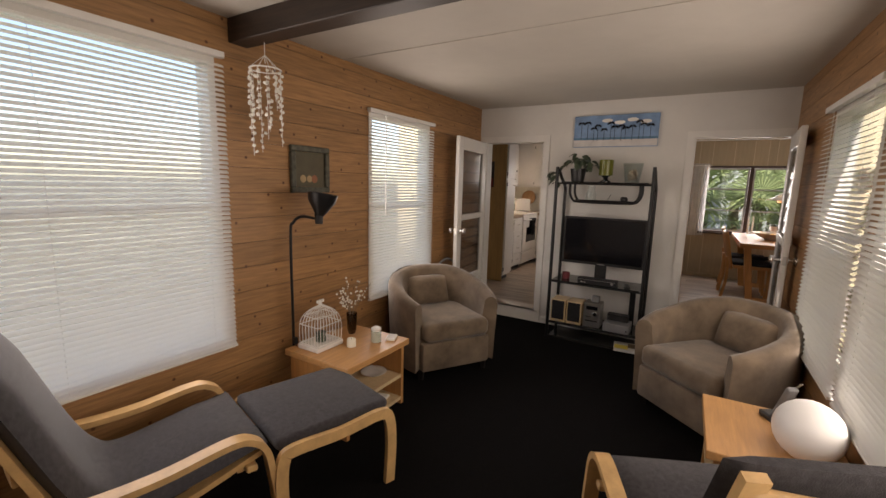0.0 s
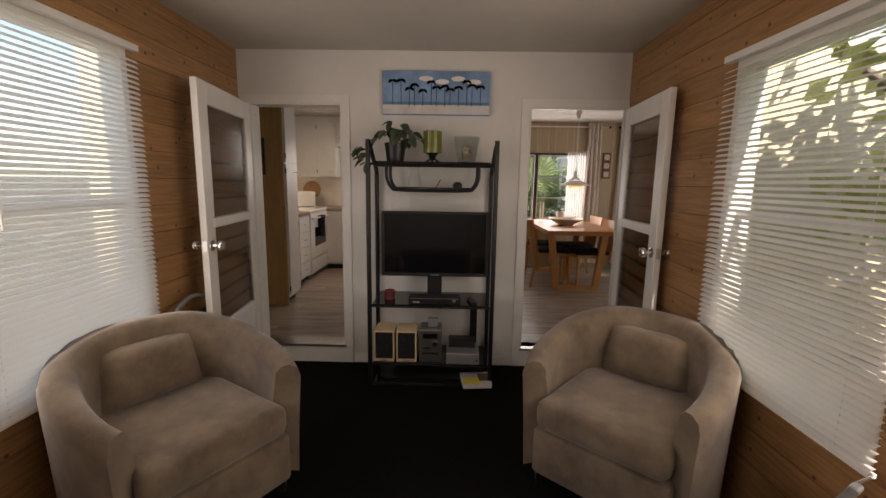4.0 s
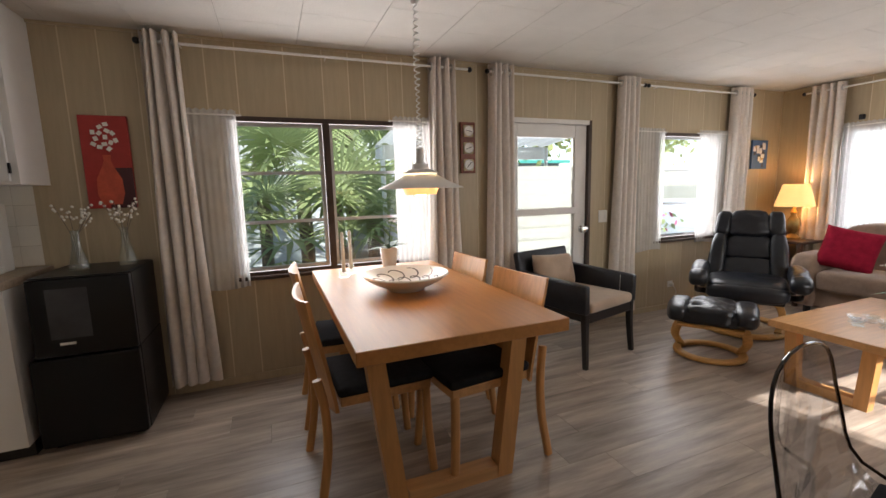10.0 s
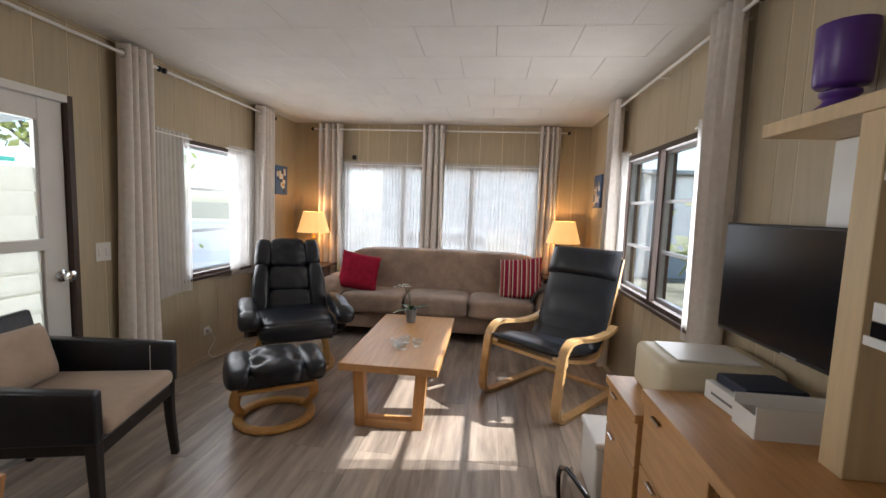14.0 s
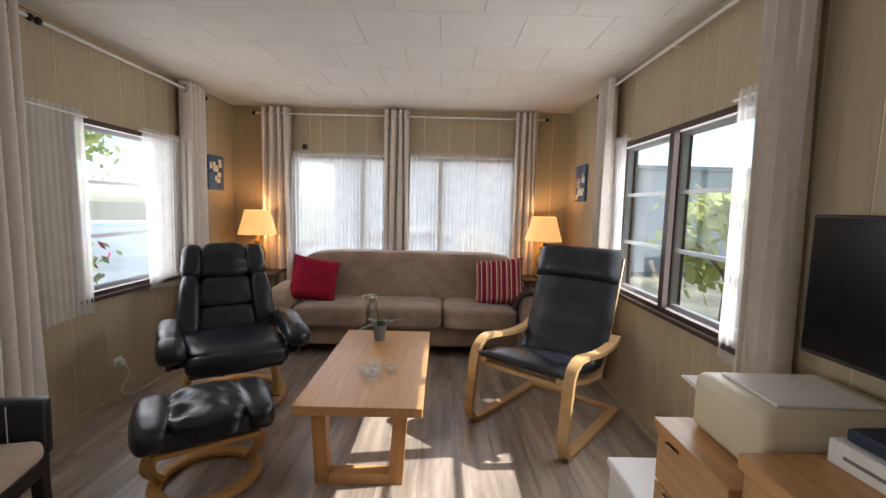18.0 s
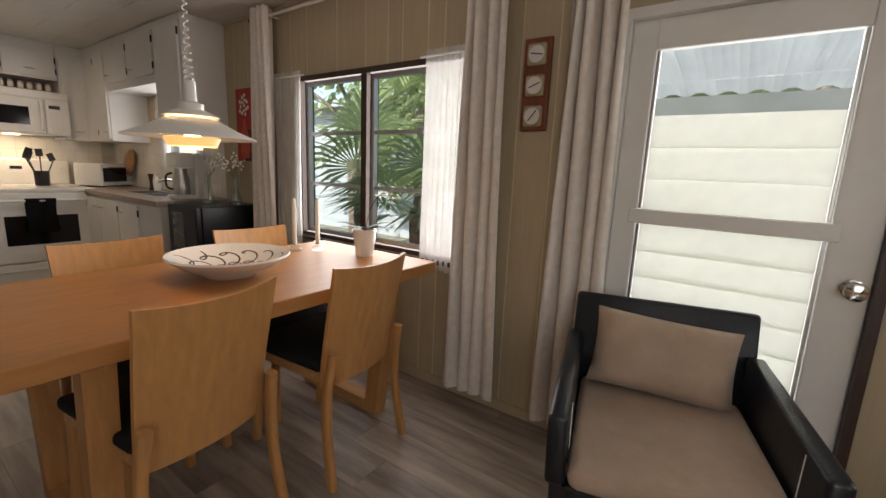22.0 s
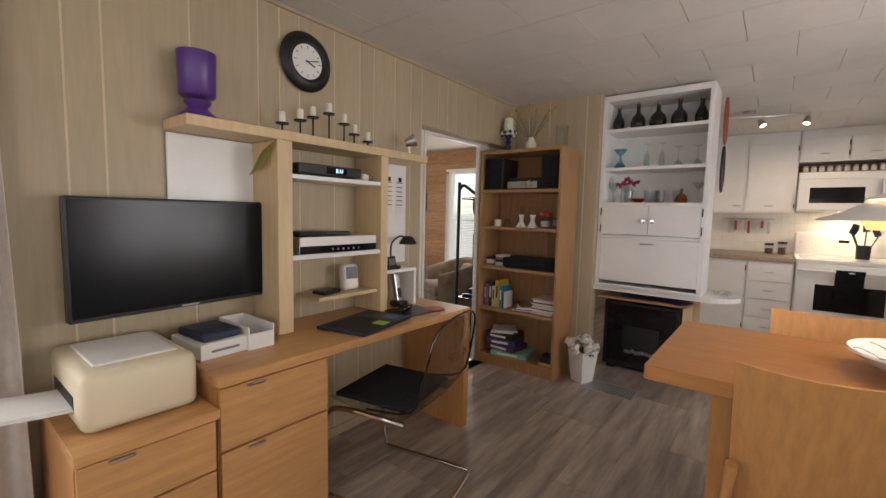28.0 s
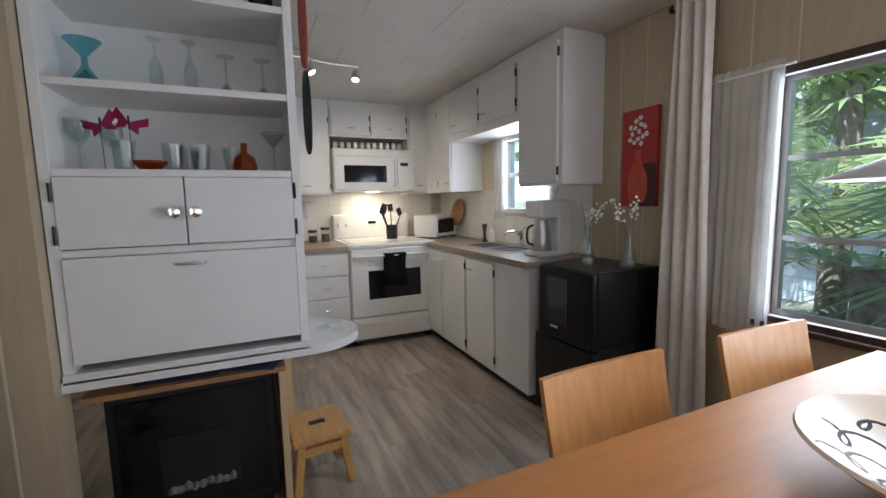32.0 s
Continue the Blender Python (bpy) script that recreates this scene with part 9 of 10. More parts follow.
od = part("oven_door", boxes((KF - 0.0015, KF + 0.028, 6.64, 7.38, 0.255, CZ - 0.03), bevel=0.008, seg=2), M["white_plastic"], st)
part("window", boxes((KF + 0.0285, KF + 0.030, 6.78, 7.24, 0.40, 0.64), bevel=0.0005), M["black_gloss"], od, "black oven window")
part("handle", sweep(smooth_path([(KF + 0.028, 6.67, 0.765), (KF + 0.055, 6.69, 0.765), (KF + 0.058, 7.01, 0.765), (KF + 0.055, 7.33, 0.765), (KF + 0.028, 7.35, 0.765)], 5), 0.011), M["white_plastic"], od, "", 50)
dr = part("warming_drawer", boxes((KF - 0.0015, KF + 0.026, 6.64, 7.38, 0.065, 0.245), bevel=0.008, seg=2), M["white_plastic"], st)
part("grip", boxes((KF + 0.0265, KF + 0.032, 6.70, 7.32, 0.185, 0.195), bevel=0.002), M["white_plastic"], dr)
part("foot", boxes((W + 0.06, KF - 0.05, 6.66, 6.70, 0, 0.0495)), M["black_plastic"], st)
part("foot", boxes((W + 0.06, KF - 0.05, 7.32, 7.36, 0, 0.0495)), M["black_plastic"], st)
tw = thing("tea_towel", "charcoal tea towel hung over the oven handle", "towel")
bm = bmesh.new()
rows = []
for j in range(9):
    t = j / 8
    row = []
    for i in range(9):
        u = i / 8
        y = 6.91 + 0.19 * u + 0.006 * math.sin(t * 5 + u * 3)
        x = KF + 0.062 + 0.010 + 0.006 * math.sin(u * 9 + t * 2) - 0.012 * t
        row.append(bm.verts.new((x, y, 0.78 - 0.27 * t - (0.008 * u if j == 8 else 0))))
    rows.append(row)
for a, b in zip(rows, rows[1:]):
    for i in range(8):
        bm.faces.new((a[i], a[i + 1], b[i + 1], b[i]))
bmesh.ops.solidify(bm, geom=bm.faces[:], thickness=0.005)
part("cloth", bm, M["black_cloth"], tw, "", 60)
part("fold_over", boxes((KF + 0.030, KF + 0.074, 6.91, 7.10, 0.777, 0.783), (KF + 0.030, KF + 0.035, 6.91, 7.10, 0.60, 0.7765)), M["black_cloth"], tw)
# worktops
wt_ = solid("worktop", boxes((W, KF + 0.025, PANT + 0.30, 6.628, CZ - 0.0395, CZ), bevel=0.004), M["counter_wood"] if "counter_wood" in M else M["counter"], "brown laminate worktop beside the stove", "worktop")
wn = solid("worktop_window", boxes((W, -0.62, 7.392, N - 0.001, CZ - 0.0395, CZ), (-0.6195, 0.40, CF - 0.025, N - 0.001, CZ - 0.0395, CZ), (KF + 0.03, -0.6205, CF - 0.025, 7.3915, CZ - 0.0395, CZ), bevel=0.002), M["counter"], "grey-brown laminate worktop under the kitchen window", "worktop")
cab_y("sink_cabinet", "white base cabinet under the sink", KF + 0.005, -0.36, CF, N - 0.002, 0, CZ - 0.04, [(KF + 0.03, -0.79, 0.10, CZ - 0.06, 'r'), (-0.775, -0.375, 0.10, CZ - 0.06, 'l')], "kitchen base cabinets", 0.07)
cab_y("base_cabinet", "white end base cabinet with one door", -0.358, 0.395, CF, N - 0.002, 0, CZ - 0.04, [(-0.34, 0.03, 0.10, CZ - 0.06, 'l')], "kitchen base cabinets", 0.07)
sk = thing("sink", "stainless steel double sink in the worktop", "sink")
part("rim", boxes((-0.66, 0.02, 7.44, 7.76, CZ + 0.0003, CZ + 0.005), bevel=0.002), M["steel"], sk)
# flat black sheets on the rim paint the shade inside the two bowls
for x0, x1 in ((-0.63, -0.34), (-0.30, -0.01)):
    part("bowl", boxes((x0, x1, 7.47, 7.70, CZ + 0.0052, CZ + 0.0060)), M["ink"], sk)
fa = thing("tap", "curved chrome kitchen tap", "tap", -0.25, 7.73, CZ + 0.0055)
part("column", lathe([(0, 0), (0.022, 0), (0.018, 0.02), (0.015, 0.09), (0.02, 0.10), (0.012, 0.115), (0, 0.116)], 16), M["chrome"], fa, "", 40)
part("spout", sweep(smooth_path([(0, 0, 0.07), (0, -0.05, 0.11), (0, -0.13, 0.11), (0, -0.15, 0.09)], 5), 0.010), M["chrome"], fa, "", 60)
part("lever", sweep([(0, 0, 0.11), (0.05, 0.0, 0.15)], 0.005), M["chrome"], fa)
# wall cabinets on the window wall
UY = 7.52
cab_y("wall_cabinet", "white corner wall cabinet", W + 0.331, -0.98, UY, N - 0.002, 1.285, CEIL - 0.004, [(-1.24, -0.99, 1.30, CEIL - 0.09, 'r')], "kitchen wall cabinets")
cab_y("wall_cabinet", "shallow white cabinet above the kitchen window", -0.979, 0.029, UY, N - 0.002, 1.70, CEIL - 0.004, [(-0.96, -0.49, 1.76, CEIL - 0.06, 'l'), (-0.47, 0.0, 1.76, CEIL - 0.06, 'l')], "kitchen wall cabinets")
cab_y("wall_cabinet", "white wall cabinet with a tall door beside the window", 0.03, 0.44, UY, N - 0.002, 1.285, CEIL - 0.004, [(0.04, 0.41, 1.30, CEIL - 0.06, 'l')], "kitchen wall cabinets")
sheer('y', N, -1, -0.72, -0.56, 1.06, 1.69, "short cream sheer at the kitchen window", rod=False)
sheer('y', N, -1, -0.06, 0.08, 1.06, 1.69, "short cream sheer at the kitchen window", rod=False)
# wall tiles
for nm, ax, c0, c1, a0, a1, zz0, zz1, holes in (("splashback_west", 'x', W, W + 0.006, PANT + 0.31, 7.80, CZ + 0.004, 1.283, []), ("splashback_window", 'y', N - 0.006, N, W + 0.01, 0.46, CZ + 0.004, 1.283, [KWIN])):
    sb = solid(nm, boxes(*[((c0, c1 - 0.003, p0, p1, q0, q1) if ax == 'x' else (p0, p1, c0 + 0.003, c1, q0, q1)) for p0, p1, q0, q1 in cut(a0, a1, zz0, zz1, holes)]), M["grout"], "white ceramic splashback tiles", "tiles", kind="structure")
    na = int((a1 - a0) / 0.108)
    base = part("tile", boxes((-0.0006, 0.0016, 0.001, 0.107, 0.001, 0.107), bevel=0.0006) if ax == 'x' else boxes((0.001, 0.107, -0.0016, 0.0006, 0.001, 0.107), bevel=0.0006), M["wall_tile"], sb)
    me = base.data
    bpy.data.objects.remove(base)
    for i in range(na):
        for j in range(4):
            a, z = a0 + i * 0.108, zz0 + j * 0.1085
            if any(a < h[1] and a + 0.108 > h[0] and z < h[3] and z + 0.108 > h[2] for h in holes):
                continue
            share("tile", me, sb, pose(c1 - 0.0022, a, z) if ax == 'x' else pose(a, c0 + 0.0022, z))
# things on the worktops
ut = thing("utensil_crock", "dark crock of black kitchen utensils", "utensils", -1.48, 7.12, CZ + 0.0095)
part("crock", lathe([(0, 0), (0.05, 0), (0.054, 0.13), (0.05, 0.13), (0.046, 0.01), (0, 0.01)], 24), M["black_plastic"], ut, "", 40)
rng = random.Random(6)
for k in range(7):
    a = rng.uniform(0, 6.28)
    tip = Vector((0.07 * math.cos(a), 0.09 * math.sin(a), 0.22 + 0.05 * rng.random()))
    part("utensil", sweep([(0.01 * math.cos(a), 0.01 * math.sin(a), 0.02), tip], 0.005), M["black_plastic"], ut)
    part("utensil_head", moved(boxes((-0.003, 0.003, -0.025, 0.025, 0, 0.07), bevel=0.002), Matrix.Translation(tip) @ pose(0, 0, 0, 20 * math.sin(a), 20 * math.cos(a), rng.uniform(-40, 40))), M["black_plastic"], ut)
to = thing("toaster_oven", "white toaster oven with a glass door", "toaster oven", -1.50, 7.60, CZ + 0.0005, 35)
part("body", boxes((-0.14, 0.12, -0.21, 0.21, 0.012, 0.22), bevel=0.01, seg=2), M["white_plastic"], to)
part("door_glass", boxes((0.1205, 0.127, -0.19, 0.10, 0.05, 0.18), bevel=0.003), M["black_gloss"], to)
part("handle", sweep([(0.145, -0.16, 0.185), (0.145, 0.07, 0.185)], 0.006), M["chrome"], to)
part("foot", boxes((-0.12, 0.10, -0.19, -0.16, 0, 0.0118)), M["black_plastic"], to)
part("foot", boxes((-0.12, 0.10, 0.16, 0.19, 0, 0.0118)), M["black_plastic"], to)
for k in range(3):
    part("knob", moved(lathe([(0.014, 0), (0.012, 0.014), (0, 0.015)], 12), Matrix.Translation((0.1205, 0.155, 0.06 + k * 0.055)) @ pose(0, 0, 0, 0, 90, 0)), M["chrome"], to)
solid("cutting_board", moved(lathe([(0, 0), (0.13, 0), (0.13, 0.012), (0, 0.012)], 28), pose(0, 0, 0, 78, 0, 0)), M["bookcase"], "dark round board leaning above the toaster oven", "board", x=-1.42, y=N - 0.035, z=CZ + 0.24 + 0.0)
for y, h, lb in ((6.42, 0.085, "glass spice jar with a dark lid"), (6.53, 0.105, "glass canister of coffee")):
    j = thing("kitchen_jar", lb, "jar", -1.62, y, CZ + 0.0005, group="kitchen jars")
    part("glass", lathe([(0, 0), (0.04, 0), (0.042, h), (0.036, h + 0.006), (0, h + 0.006)], 20), M["clear_glass"], j, "", 40)
    part("contents", lathe([(0, 0.004), (0.034, 0.004), (0.034, h * 0.7), (0, h * 0.7)], 14), paint("coffee", (0.10, 0.04, 0.02)), j)
    part("lid", lathe([(0, h + 0.0065), (0.04, h + 0.0065), (0.04, h + 0.03), (0, h + 0.03)], 20), M["black_plastic"], j, "", 40)
rail = thing("utensil_rail", "steel rail with red and steel utensils hung from it", "utensil rail")
part("rail", sweep([(W + 0.03, 5.98, 1.22), (W + 0.03, 6.45, 1.22)], 0.006), M["steel"], rail)
for s in (6.0, 6.43):
    part("bracket", sweep([(W + 0.006, s, 1.22), (W + 0.03, s, 1.22)], 0.005), M["steel"], rail)
for k in range(7):
    y = 6.04 + k * 0.06
    part("hook", sweep([(W + 0.036, y, 1.228), (W + 0.04, y, 1.20)], 0.002), M["steel"], rail)
    part("utensil", boxes((W + 0.036, W + 0.044, y - 0.012, y + 0.012, 1.06 + 0.03 * (k % 3), 1.20), bevel=0.003), M["red"] if k % 2 else M["steel"], rail)
cm = thing("coffee_maker", "white coffee maker with a steel jug", "coffee maker", 0.20, 7.60, CZ + 0.0005)
part("tower", boxes((-0.08, 0.08, 0.03, 0.13, 0, 0.34), bevel=0.012, seg=2), M["white_plastic"], cm)
part("head", boxes((-0.085, 0.085, -0.10, 0.0295, 0.235, 0.34), bevel=0.012, seg=2), M["white_plastic"], cm)
part("base", boxes((-0.085, 0.085, -0.11, 0.0295, 0, 0.03), bevel=0.006), M["white_plastic"], cm)
part("jug", lathe([(0, 0.0305), (0.058, 0.0305), (0.062, 0.05), (0.056, 0.15), (0.042, 0.20), (0.046, 0.225), (0, 0.225)], 24, (0, -0.04, 0)), M["steel"], cm, "", 50)
part("handle", sweep(smooth_path([(0, -0.10, 0.19), (0, -0.14, 0.17), (0, -0.14, 0.09), (0, -0.10, 0.07)], 4), 0.008), M["black_plastic"], cm)
solid("salt_mill", lathe([(0, 0), (0.022, 0), (0.014, 0.03), (0.011, 0.08), (0.018, 0.12), (0.024, 0.15), (0, 0.15)], 16), M["brown_frame"], "slim dark wooden mill by the window", "mill", x=-0.78, y=7.72, z=CZ + 0.0005, smooth=50)
bottle("soap_bottle", [(0, 0), (0.03, 0), (0.03, 0.09), (0.01, 0.11), (0.01, 0.13), (0, 0.13)], -0.70, 7.74, CZ + 0.0005, M["white_plastic"], "white soap bottle by the sink")
# black fridge with a smaller black box on it
FX0, FX1, FY0 = 0.43, 0.86, 7.35
fg = thing("small_fridge", "small black fridge beside the kitchen counter", "fridge")
part("body", boxes((FX0, FX1, FY0 + 0.045, N - 0.012, 0.02, 0.47), bevel=0.006), M["black_gloss2"], fg)
part("door", boxes((FX0, FX1, FY0, FY0 + 0.044, 0.03, 0.465), bevel=0.008, seg=2), M["black_gloss2"], fg)
part("foot", boxes((FX0 + 0.03, FX0 + 0.07, FY0 + 0.06, N - 0.03, 0, 0.0195)), M["black_plastic"], fg)
part("foot", boxes((FX1 - 0.07, FX1 - 0.03, FY0 + 0.06, N - 0.03, 0, 0.0195)), M["black_plastic"], fg)
wc_ = thing("wine_cooler", "black countertop cooler with a glass door", "cooler")
part("body", boxes((FX0 + 0.03, FX1, FY0 + 0.035, N - 0.012, 0.4705, 0.85), bevel=0.006), M["black_gloss2"], wc_)
part("door", boxes((FX0 + 0.03, FX1, FY0, FY0 + 0.034, 0.475, 0.846), bevel=0.006, seg=2), M["black_gloss2"], wc_)
part("door_glass", boxes((FX0 + 0.10, FX1 - 0.17, FY0 - 0.003, FY0 - 0.0005, 0.56, 0.80)), M["grey_glass"], wc_, "grey glass pane")
part("label", boxes((FX0 + 0.13, FX0 + 0.19, FY0 - 0.0032, FY0 - 0.0008, 0.53, 0.542)), M["paper"], wc_)
part("top_mat", boxes((FX0 + 0.04, FX1 - 0.01, FY0 + 0.01, N - 0.03, 0.8505, 0.854)), M["black_plastic"], wc_)
rng = random.Random(31)
for k, (x, y) in enumerate(((0.60, 7.56), (0.78, 7.66))):
    v = thing("branch_vase", "slim glass vase of dry white blossom twigs", "vase", x, y, 0.8545, group="blossom vases")
    part("vase", lathe([(0, 0), (0.045, 0), (0.046, 0.01), (0.022, 0.11), (0.018, 0.18), (0.022, 0.20), (0.018, 0.20), (0.014, 0.18), (0.018, 0.11), (0.04, 0.012), (0, 0.008)], 20), M["clear_glass"], v, "", 50)
    for j in range(6):
        a = rng.uniform(0, 6.28)
        tip = Vector((0.08 * math.cos(a), 0.09 * math.sin(a), 0.27 + 0.08 * rng.random()))
        tw_ = part("twig", sweep([(0, 0, 0.02), (tip.x * 0.2, tip.y * 0.2, 0.18), tip], 0.0016), M["bark"], v)
        bm = bmesh.new()
        for q in range(7):
            t = 0.5 + 0.5 * q / 6
            c = Vector((tip.x * 0.2, tip.y * 0.2, 0.18)).lerp(tip, t) + Vector((rng.uniform(-0.02, 0.02), rng.uniform(-0.02, 0.02), rng.uniform(-0.01, 0.015)))
            bmesh.ops.create_icosphere(bm, subdivisions=1, radius=0.0075, matrix=Matrix.Translation(c))
        part("blossom", bm, M["petal"], tw_)
# painting of a vase
kp = thing("vase_painting", "red canvas painting of an orange vase with white flowers", "painting")
PX, PZ = 0.60, 1.155
part("canvas", boxes((PX, PX + 0.22, N - 0.030, N - 0.0065, PZ, PZ + 0.50), bevel=0.002), paint("canvas_red", (0.42, 0.035, 0.03)), kp)
part("dark_corner", boxes((PX + 0.10, PX + 0.22, N - 0.0315, N - 0.0302, PZ, PZ + 0.22)), paint("canvas_maroon", (0.07, 0.015, 0.02)), kp)
bm = lathe([(0.0, 0.0), (0.045, 0.0), (0.062, 0.06), (0.058, 0.14), (0.030, 0.20), (0.016, 0.24), (0.020, 0.27), (0, 0.27)], 24)
for v in bm.verts:
    v.co.y *= 0.02
part("vase_shape", moved(bm, Matrix.Translation((PX + 0.11, N - 0.0335, PZ + 0.02))), M["coral"], kp)
for k in range(14):
    a = k * 2.4
    r = 0.012 * math.sqrt(k) + 0.008
    bm = boxes((-0.010, 0.010, -0.0006, 0.0006, -0.012, 0.012), bevel=0.0003)
    part("flower_dab", moved(bm, Matrix.Translation((PX + 0.105 + r * math.cos(a) * 1.1, N - 0.0335, PZ + 0.385 + r * math.sin(a) * 1.5)) @ pose(0, 0, 0, 0, k * 40, 0)), M["petal"], kp)
# track light
tk = thing("track_light", "brushed steel ceiling track with two spotlights", "ceiling light")
part("mount", lathe([(0, -0.02), (0.045, -0.02), (0.045, 0), (0, 0)], 20, (-0.40, 6.22, CEIL - 0.001)), M["steel"], tk, "", 40)
trk = smooth_path([(-0.36, 6.05, CEIL - 0.045), (-0.40, 6.22, CEIL - 0.045), (-0.46, 6.42, CEIL - 0.045), (-0.48, 6.62, CEIL - 0.045)], 6)
part("track", sweep(trk, 0.008), M["steel"], tk)
for x, y, t in ((-0.42, 6.32, 28), (-0.48, 6.60, -10)):
    h = part("spot_head", moved(lathe([(0, 0.055), (0.016, 0.055), (0.030, 0.0), (0.028, -0.006), (0.012, 0.0), (0, 0.004)], 20), Matrix.Translation((x, y, CEIL - 0.12)) @ pose(0, 0, 0, t, -18, 0)), M["steel"], tk, "", 50)
    part("stem", sweep([(x, y, CEIL - 0.046), (x, y, CEIL - 0.075)], 0.004), M["steel"], tk)
    part("bulb", moved(lathe([(0, -0.008), (0.022, -0.006), (0.018, 0.002), (0, 0.004)], 14), Matrix.Translation((x, y, CEIL - 0.12)) @ pose(0, 0, 0, t, -18, 0)), M["bulb"], tk)
    sl_ = new("spot_light", bpy.data.lights.new("spot_light", 'SPOT'))
    sl_.data.energy, sl_.data.color, sl_.data.spot_size, sl_.data.spot_blend, sl_.data.shadow_soft_size = KSPOT, (1.0, 0.80, 0.58), radians(120), 0.6, 0.03
    sl_.matrix_basis = Matrix.Translation((x, y, CEIL - 0.135)) @ Vector((-0.5, 0.15 if t > 0 else 0.4, -0.8)).to_track_quat("-Z", "Y").to_matrix().to_4x4()
ml = new("hood_light", bpy.data.lights.new("hood_light", 'AREA'))
ml.data.shape, ml.data.size, ml.data.energy, ml.data.color = 'SQUARE', 0.1, KHOOD, (1.0, 0.78, 0.52)
ml.matrix_basis = Matrix.Translation((W + 0.25, 6.99, 1.298))
# iron ornaments on the hutch's kitchen side
for z, m, nm in ((1.72, paint("rust_ornament", (0.25, 0.04, 0.02)), "rust red wall ornament"), (1.40, M["black_metal"], "black iron wall ornament")):
    o = thing("wall_ornament", nm + " on the hutch side", "ornament")
    part("ring", sweep([(0.60 + 0.07 * math.cos(2 * math.pi * k / 16), HY1 + 0.010, z + 0.15 + 0.15 * math.sin(2 * math.pi * k / 16)) for k in range(16)], 0.008, closed=True), m, o)
    part("bar", sweep([(0.60, HY1 + 0.010, z), (0.60, HY1 + 0.010, z + 0.30)], 0.008), m, o)

# ---- small fittings on the walls ----
ba = thing("barometer", "redwood board with three round brass weather dials", "barometer")
part("board", boxes((2.845, 2.965, N - 0.026, N - 0.0065, 1.325, 1.695), bevel=0.006, seg=2), M["redwood"], ba)
for k in range(3):
    zc = 1.385 + k * 0.122
    b = part("dial_mount", boxes((2.865, 2.945, N - 0.032, N - 0.0262, zc - 0.042, zc + 0.042), bevel=0.008, seg=2), M["dial_gold"], ba)
    part("dial", moved(lathe([(0, 0.003), (0.036, 0.003), (0.037, 0.008), (0.032, 0.010), (0, 0.006)], 28), Matrix.Translation((2.905, N - 0.030, zc)) @ pose(0, 0, 0, 90)), M["ceramic"], b)
    part("bezel", moved(sweep([(0.036 * math.cos(2 * math.pi * j / 28), 0.036 * math.sin(2 * math.pi * j / 28), 0.009) for j in range(28)], 0.003, closed=True), Matrix.Translation((2.905, N - 0.030, zc)) @ pose(0, 0, 0, 90)), M["steel"], b)
    part("pointer", moved(boxes((-0.002, 0.002, -0.0008, 0.0008, -0.024, 0.028)), Matrix.Translation((2.905, N - 0.0415, zc)) @ pose(0, 0, 0, 0, 40 + 30 * k, 0)), M["ink"], b)
sw = thing("light_switch", "white double light switch plate", "switch")
part("plate", boxes((4.155, 4.25, N - 0.012, N - 0.0065, 0.89, 0.995), bevel=0.002), M["white_plastic"], sw)
for x in (4.18, 4.226):
    part("toggle", boxes((x - 0.012, x + 0.012, N - 0.016, N - 0.0122, 0.92, 0.965), bevel=0.002), M["white_plastic"], sw)
so = thing("wall_socket", "white wall socket with a plug and cable", "socket")
part("plate", boxes((5.02, 5.09, N - 0.011, N - 0.0065, 0.215, 0.275), bevel=0.002), M["white_plastic"], so)
part("plug", boxes((5.04, 5.07, N - 0.045, N - 0.0112, 0.228, 0.258), bevel=0.004), M["white_plastic"], so)
part("cable", sweep(smooth_path([(5.06, N - 0.04, 0.235), (5.10, N - 0.045, 0.16), (5.03, N - 0.04, 0.08), (5.15, N - 0.03, 0.01), (5.5, N - 0.03, 0.01)], 6), 0.003), M["white_plastic"], so)


def village_picture(name, axis, face, sgn, a0, z0, w, h, seed):
    p = thing(name, "small unframed painting of white village houses", "painting", group="village paintings")

    def bx(b0, b1, q0, q1, d0, d1):
        c = sorted((face + sgn * d0, face + sgn * d1))
        return (c[0], c[1], b0, b1, q0, q1) if axis == 'x' else (b0, b1, c[0], c[1], q0, q1)
    part("canvas", boxes(bx(a0, a0 + w, z0, z0 + h, 0.0005, 0.02), bevel=0.001), paint("village_sea", (0.05, 0.12, 0.26)), p)
    rng = random.Random(seed)
    cols = [paint("village_white", (0.72, 0.70, 0.66)), paint("village_rust", (0.35, 0.10, 0.05)), paint("village_ochre", (0.52, 0.36, 0.15)), paint("village_dark", (0.04, 0.04, 0.05)), paint("village_white", (0, 0, 0))]
    for k in range(22):
        x, z = a0 + rng.uniform(0.01, w - 0.07), z0 + rng.uniform(0.01, h - 0.08)
        part("brush_patch", boxes(bx(x, x + rng.uniform(0.025, 0.06), z, z + rng.uniform(0.02, 0.06), 0.0202, 0.0208 + k * 0.0001)), rng.choice(cols), p)


